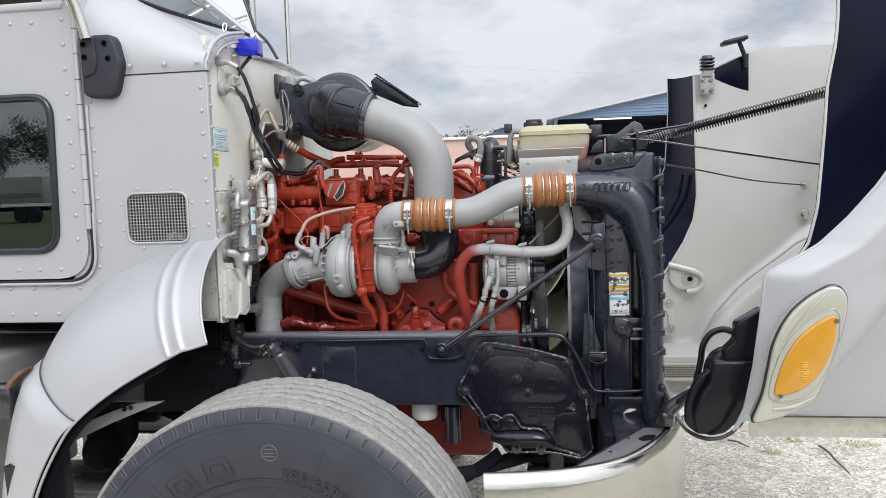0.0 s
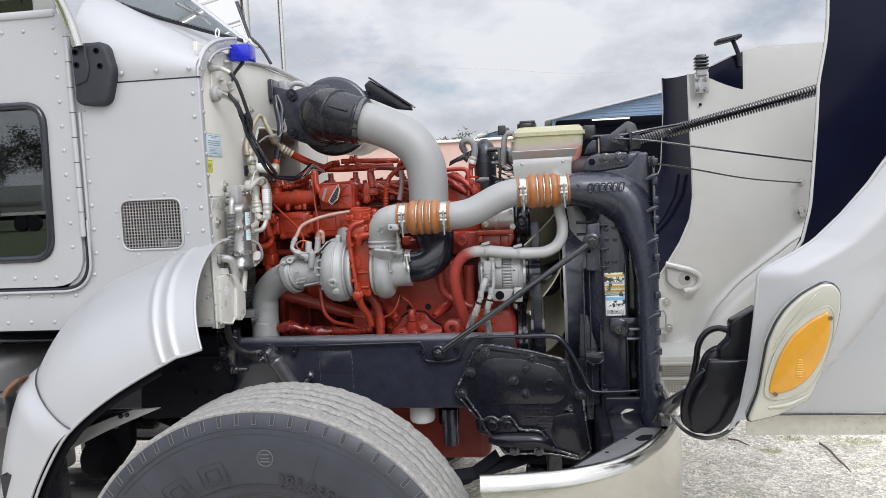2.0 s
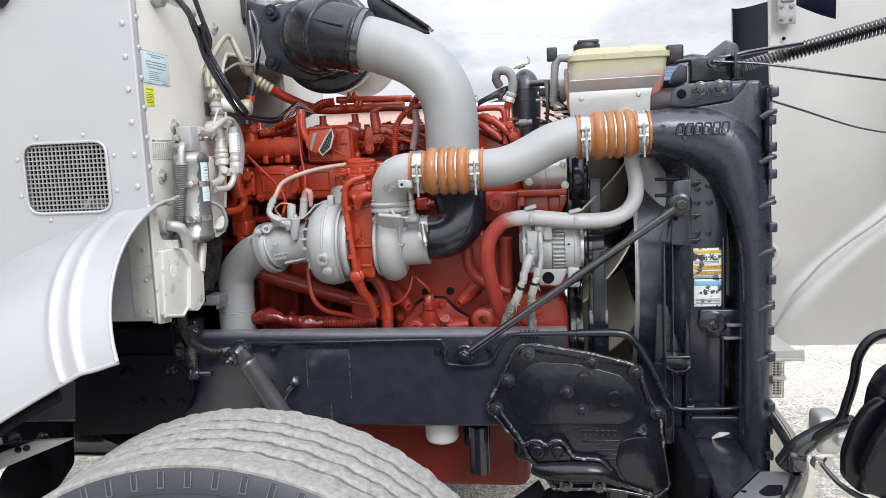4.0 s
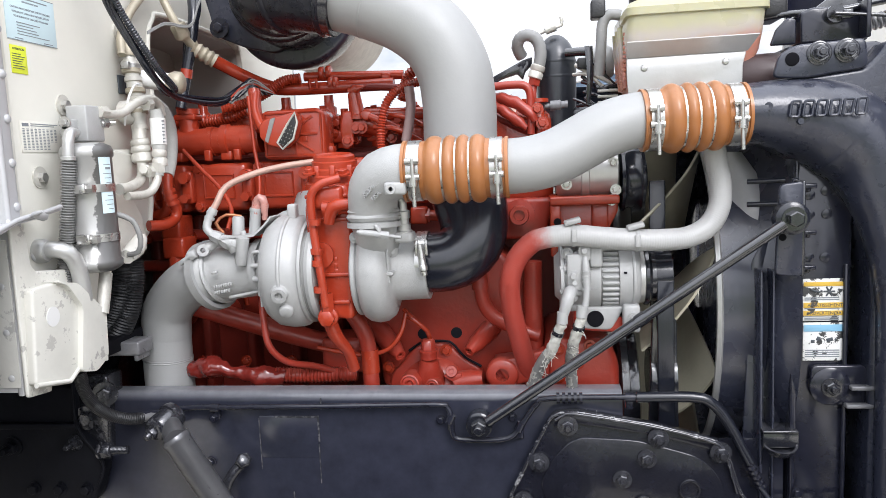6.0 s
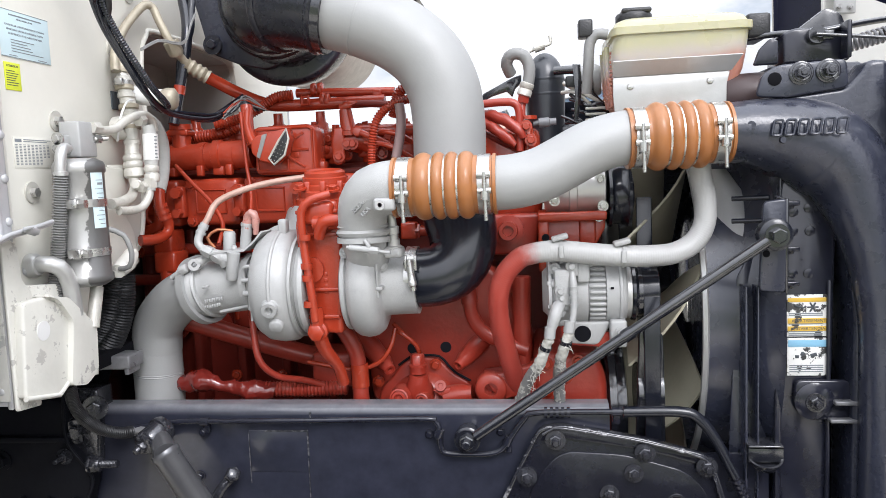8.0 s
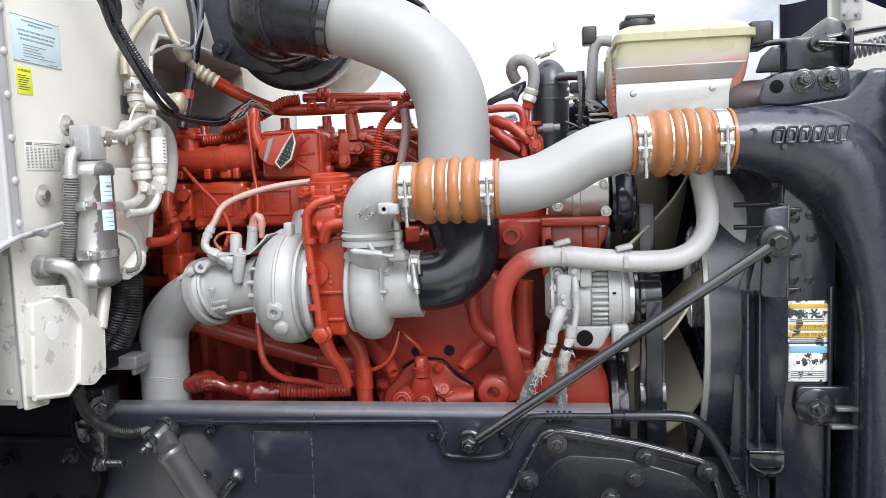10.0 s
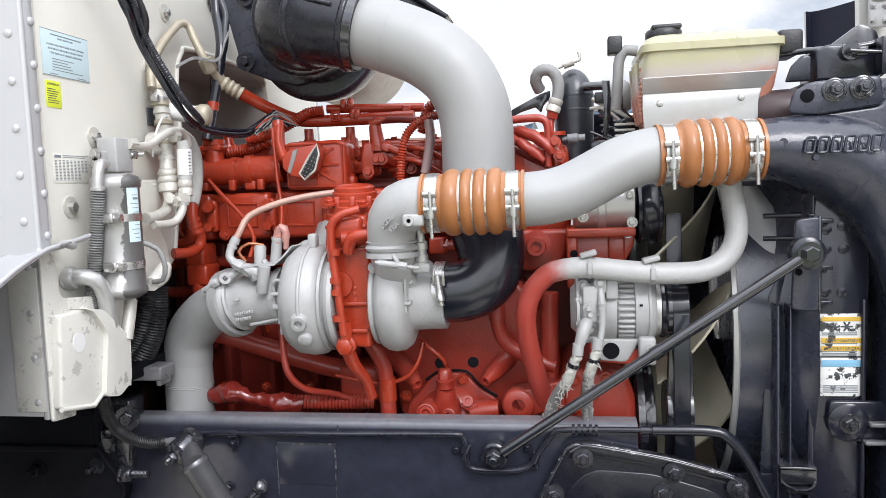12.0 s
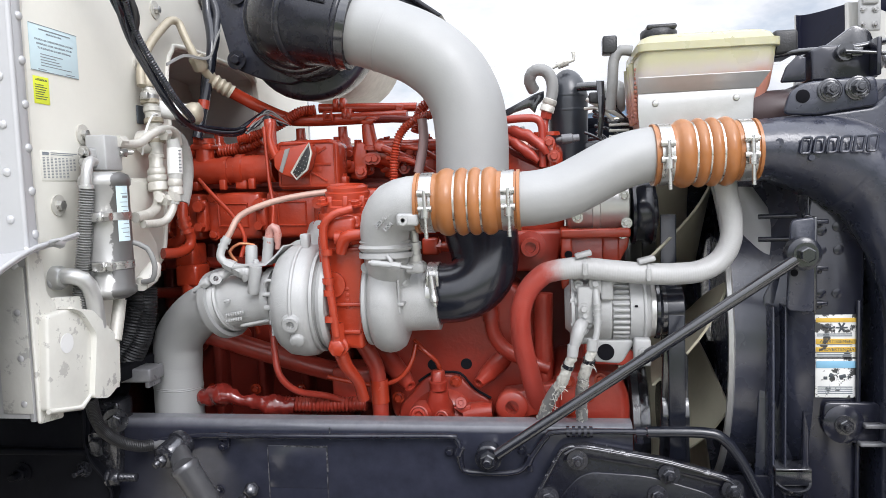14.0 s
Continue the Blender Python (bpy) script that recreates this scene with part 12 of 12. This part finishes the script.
    part("far_liner", sheet(lambda u, v: far(u, 0) + Vector((-wing(u) * (1 - v) + 0.006, 0.02 + 0.24 * math.sin((1 - v) * math.pi / 2), 0.02 * (1 - v))), span(0, 0.74, 40), span(0, 1, 14), 0.008), NAVY, fs, "dark far wheel-arch liner")
    part("far_liner_edge", tube([far(u, 0) + Vector((-wing(u) + 0.004, 0.258, 0.02)) for u in span(0, 0.55, 40)], 0.004, 6, straight=True), GREY, fs)
    part("far_liner_bead", tube([far(u, 0.0) + Vector((-0.045 - 0.3 * (wing(u) - 0.10), 0.095, 0.01)) for u in span(0.25, 0.72, 40)], 0.010, 8, straight=True), NAVY, fs)
    pocket = part("pocket", slab([(1.057, 1.168), (1.175, 1.141), (1.228, 1.103), (1.219, 1.054), (1.184, 1.027), (1.101, 1.034), (1.056, 1.075)], "xz", 1.43, 0.02, 0.006, 0.02), HOODIN, fs)
    part("pocket_rim", tube([(1.051, 1.427, 1.174), (1.115, 1.425, 1.155), (1.195, 1.424, 1.129), (1.230, 1.424, 1.089), (1.206, 1.424, 1.037), (1.145, 1.426, 1.022)], 0.016, 10), HOODIN, pocket)
    part("pocket_hole", lathe([(0, 0.014), (0.001, 0.014), (0.001, 0)], (1.163, 1.429, 1.092), OUT_Y, 16), DARKBOX, pocket)
    part("pocket_patch", lathe([(0, 0.036), (0.0008, 0.034), (0.0008, 0)], (1.151, 1.430, 1.089), OUT_Y, 20), GREY, pocket)
    hp = part("hinge_plate", slab([(0.971, 0.988), (1.048, 0.993), (1.077, 0.940), (1.083, 0.847), (1.077, 0.794), (0.969, 0.795)], "xz", 1.40, 0.02, 0.005, 0.02), HOODIN, fs)
    part("plate_slot", tube([(0.985, 1.399, 0.916), (1.030, 1.399, 0.925), (1.044, 1.399, 0.894), (1.041, 1.399, 0.832), (0.984, 1.399, 0.820)], 0.004, 6, straight=True), GREY, hp)
    bolts(shared("bolt", hexbolt(0.014, 0.012, 1.7), STEEL), hp, [(1.048, 1.400, 0.968), (1.056, 1.400, 0.826)])
    bolts(shared("bolt", hexbolt(0.016, 0.014, 1.6), FITTING), fs, [(1.755, 1.450, 1.579), (1.758, 1.465, 1.435), (1.764, 1.465, 1.411)])
    latch = part("latch_loop", join(rbox((1.218, 1.42, 2.072), (1.292, 1.435, 2.184), 0.006), rbox((1.228, 1.41, 2.164), (1.282, 1.44, 2.208), 0.006)), CAST, t, "metal hood latch strap")
    part("latch_grip", join(*[rbox((1.218, 1.40, 2.198 + 0.0175 * k), (1.289, 1.45, 2.210 + 0.0175 * k), 0.005) for k in range(4)], rbox((1.228, 1.41, 2.193), (1.279, 1.44, 2.275), 0.006)), RUBBER, latch, "black ribbed rubber grip")
    bolts(SBOLT, latch, [(1.232, 1.420, 2.148), (1.272, 1.420, 2.146), (1.232, 1.420, 2.096), (1.272, 1.420, 2.094)])
    part("latch_hole", lathe([(0, 0.008), (0.001, 0.008), (0.001, 0)], (1.252, 1.455, 2.018), OUT_Y, 12), DARKBOX, latch)
    mir = part("hood_mirror", join(rbox((1.345, 1.47, 2.345), (1.478, 1.56, 2.368), 0.010, 2, (0, -11, 0)), tube([(1.44, 1.52, 2.35), (1.475, 1.54, 2.27), (1.48, 1.55, 2.22)], 0.012, 10)), MATTE, t, "grey hood mirror on its stalk")
    part("ledge", join(rbox((0.70, 0.95, 0.733), (1.20, 1.40, 0.747), 0.004), rbox((0.70, 0.955, 0.740), (1.20, 0.97, 0.778), 0.006)), HOODIN, t)
    z0, z1, x1 = 0.574, 0.728, 1.129
    mesh = [rbox((0.72, 0.990, z), (x1, 0.994, z + 0.005), 0) for z in span(z0, z1, 15)] + [rbox((x, 0.986, z0), (x + 0.005, 0.99, z1), 0) for x in span(0.72, x1, 30)]
    part("grille_mesh", join(*mesh), FITTING, t, "grey grille mesh")
    part("grille_back", rbox((0.72, 1.02, z0), (x1 + 0.005, 1.03, z1 + 0.005), 0.002), DARKBOX, t)
    part("grille_bar", rbox((0.72, 0.972, z1 - 0.075), (x1 + 0.01, 0.99, z1 - 0.060), 0.003), HOODIN, t)
    return t


build_hood()


def build_hood_spring():
    t = thing("hood_stay_spring", (0.74, 0.16, 1.76), "dark coil spring stretched from the radiator top to the hood", "spring")
    a, b = Vector((0.762, 0.15, 1.786)), Vector((1.402, 0.10, 1.933))
    d = (b - a).normalized()
    u = d.orthogonal().normalized()
    v = d.cross(u)

    def coil(s0, s1, r, pitch, wire):
        n = int((s1 - s0) / pitch * 12)
        return tube([a + d * (s0 + (s1 - s0) * i / n) + (u * math.cos(i / 12 * 2 * math.pi) + v * math.sin(i / 12 * 2 * math.pi)) * r for i in range(n + 1)], wire, 6, straight=True)

    part("coil", coil(0.10, (b - a).length, 0.0195, 0.0098, 0.0026), SATIN, t)
    part("inner_coil", coil(0.0, 0.12, 0.014, 0.0095, 0.0028), STEELGREY, t, "bright inner coil")
    part("core", tube([a.lerp(b, 0.12), a.lerp(b, 0.85)], [0.012, 0.005], 10), RUBBER, t, "tapered black core")


build_hood_spring()
c1 = thing("hood_cable", (0.70, 0.0, 1.78), "thin black steel hood stop cable", "cable", "hood cables")
part("strand", tube([(0.66, 0.0, 1.790), (0.80, 0.0, 1.773), (1.03, 0.0, 1.728), (1.343, 0.0, 1.672), (1.45, -0.1, 1.66)], 0.0035, 8), SATIN, c1)
c2 = thing("hood_cable", (0.79, 0.05, 1.70), "thin dark hood stop cable bolted to the inner skin", "cable", "hood cables")
part("strand", tube([(0.78, 0.05, 1.700), (1.0, 0.40, 1.672), (1.35, 0.9, 1.618), (1.762, 1.45, 1.578)], 0.0034, 8), DRAIN, c2)
c3 = thing("hood_cable", (0.66, 0.0, 1.795), "black push-pull rod along the radiator top", "cable", "hood cables")
part("strand", tube([(0.545, 0.08, 1.80), (0.60, 0.06, 1.803), (0.68, 0.03, 1.800), (0.76, 0.04, 1.812), (0.90, 0.08, 1.83)], 0.006, 8), SATIN, c3)
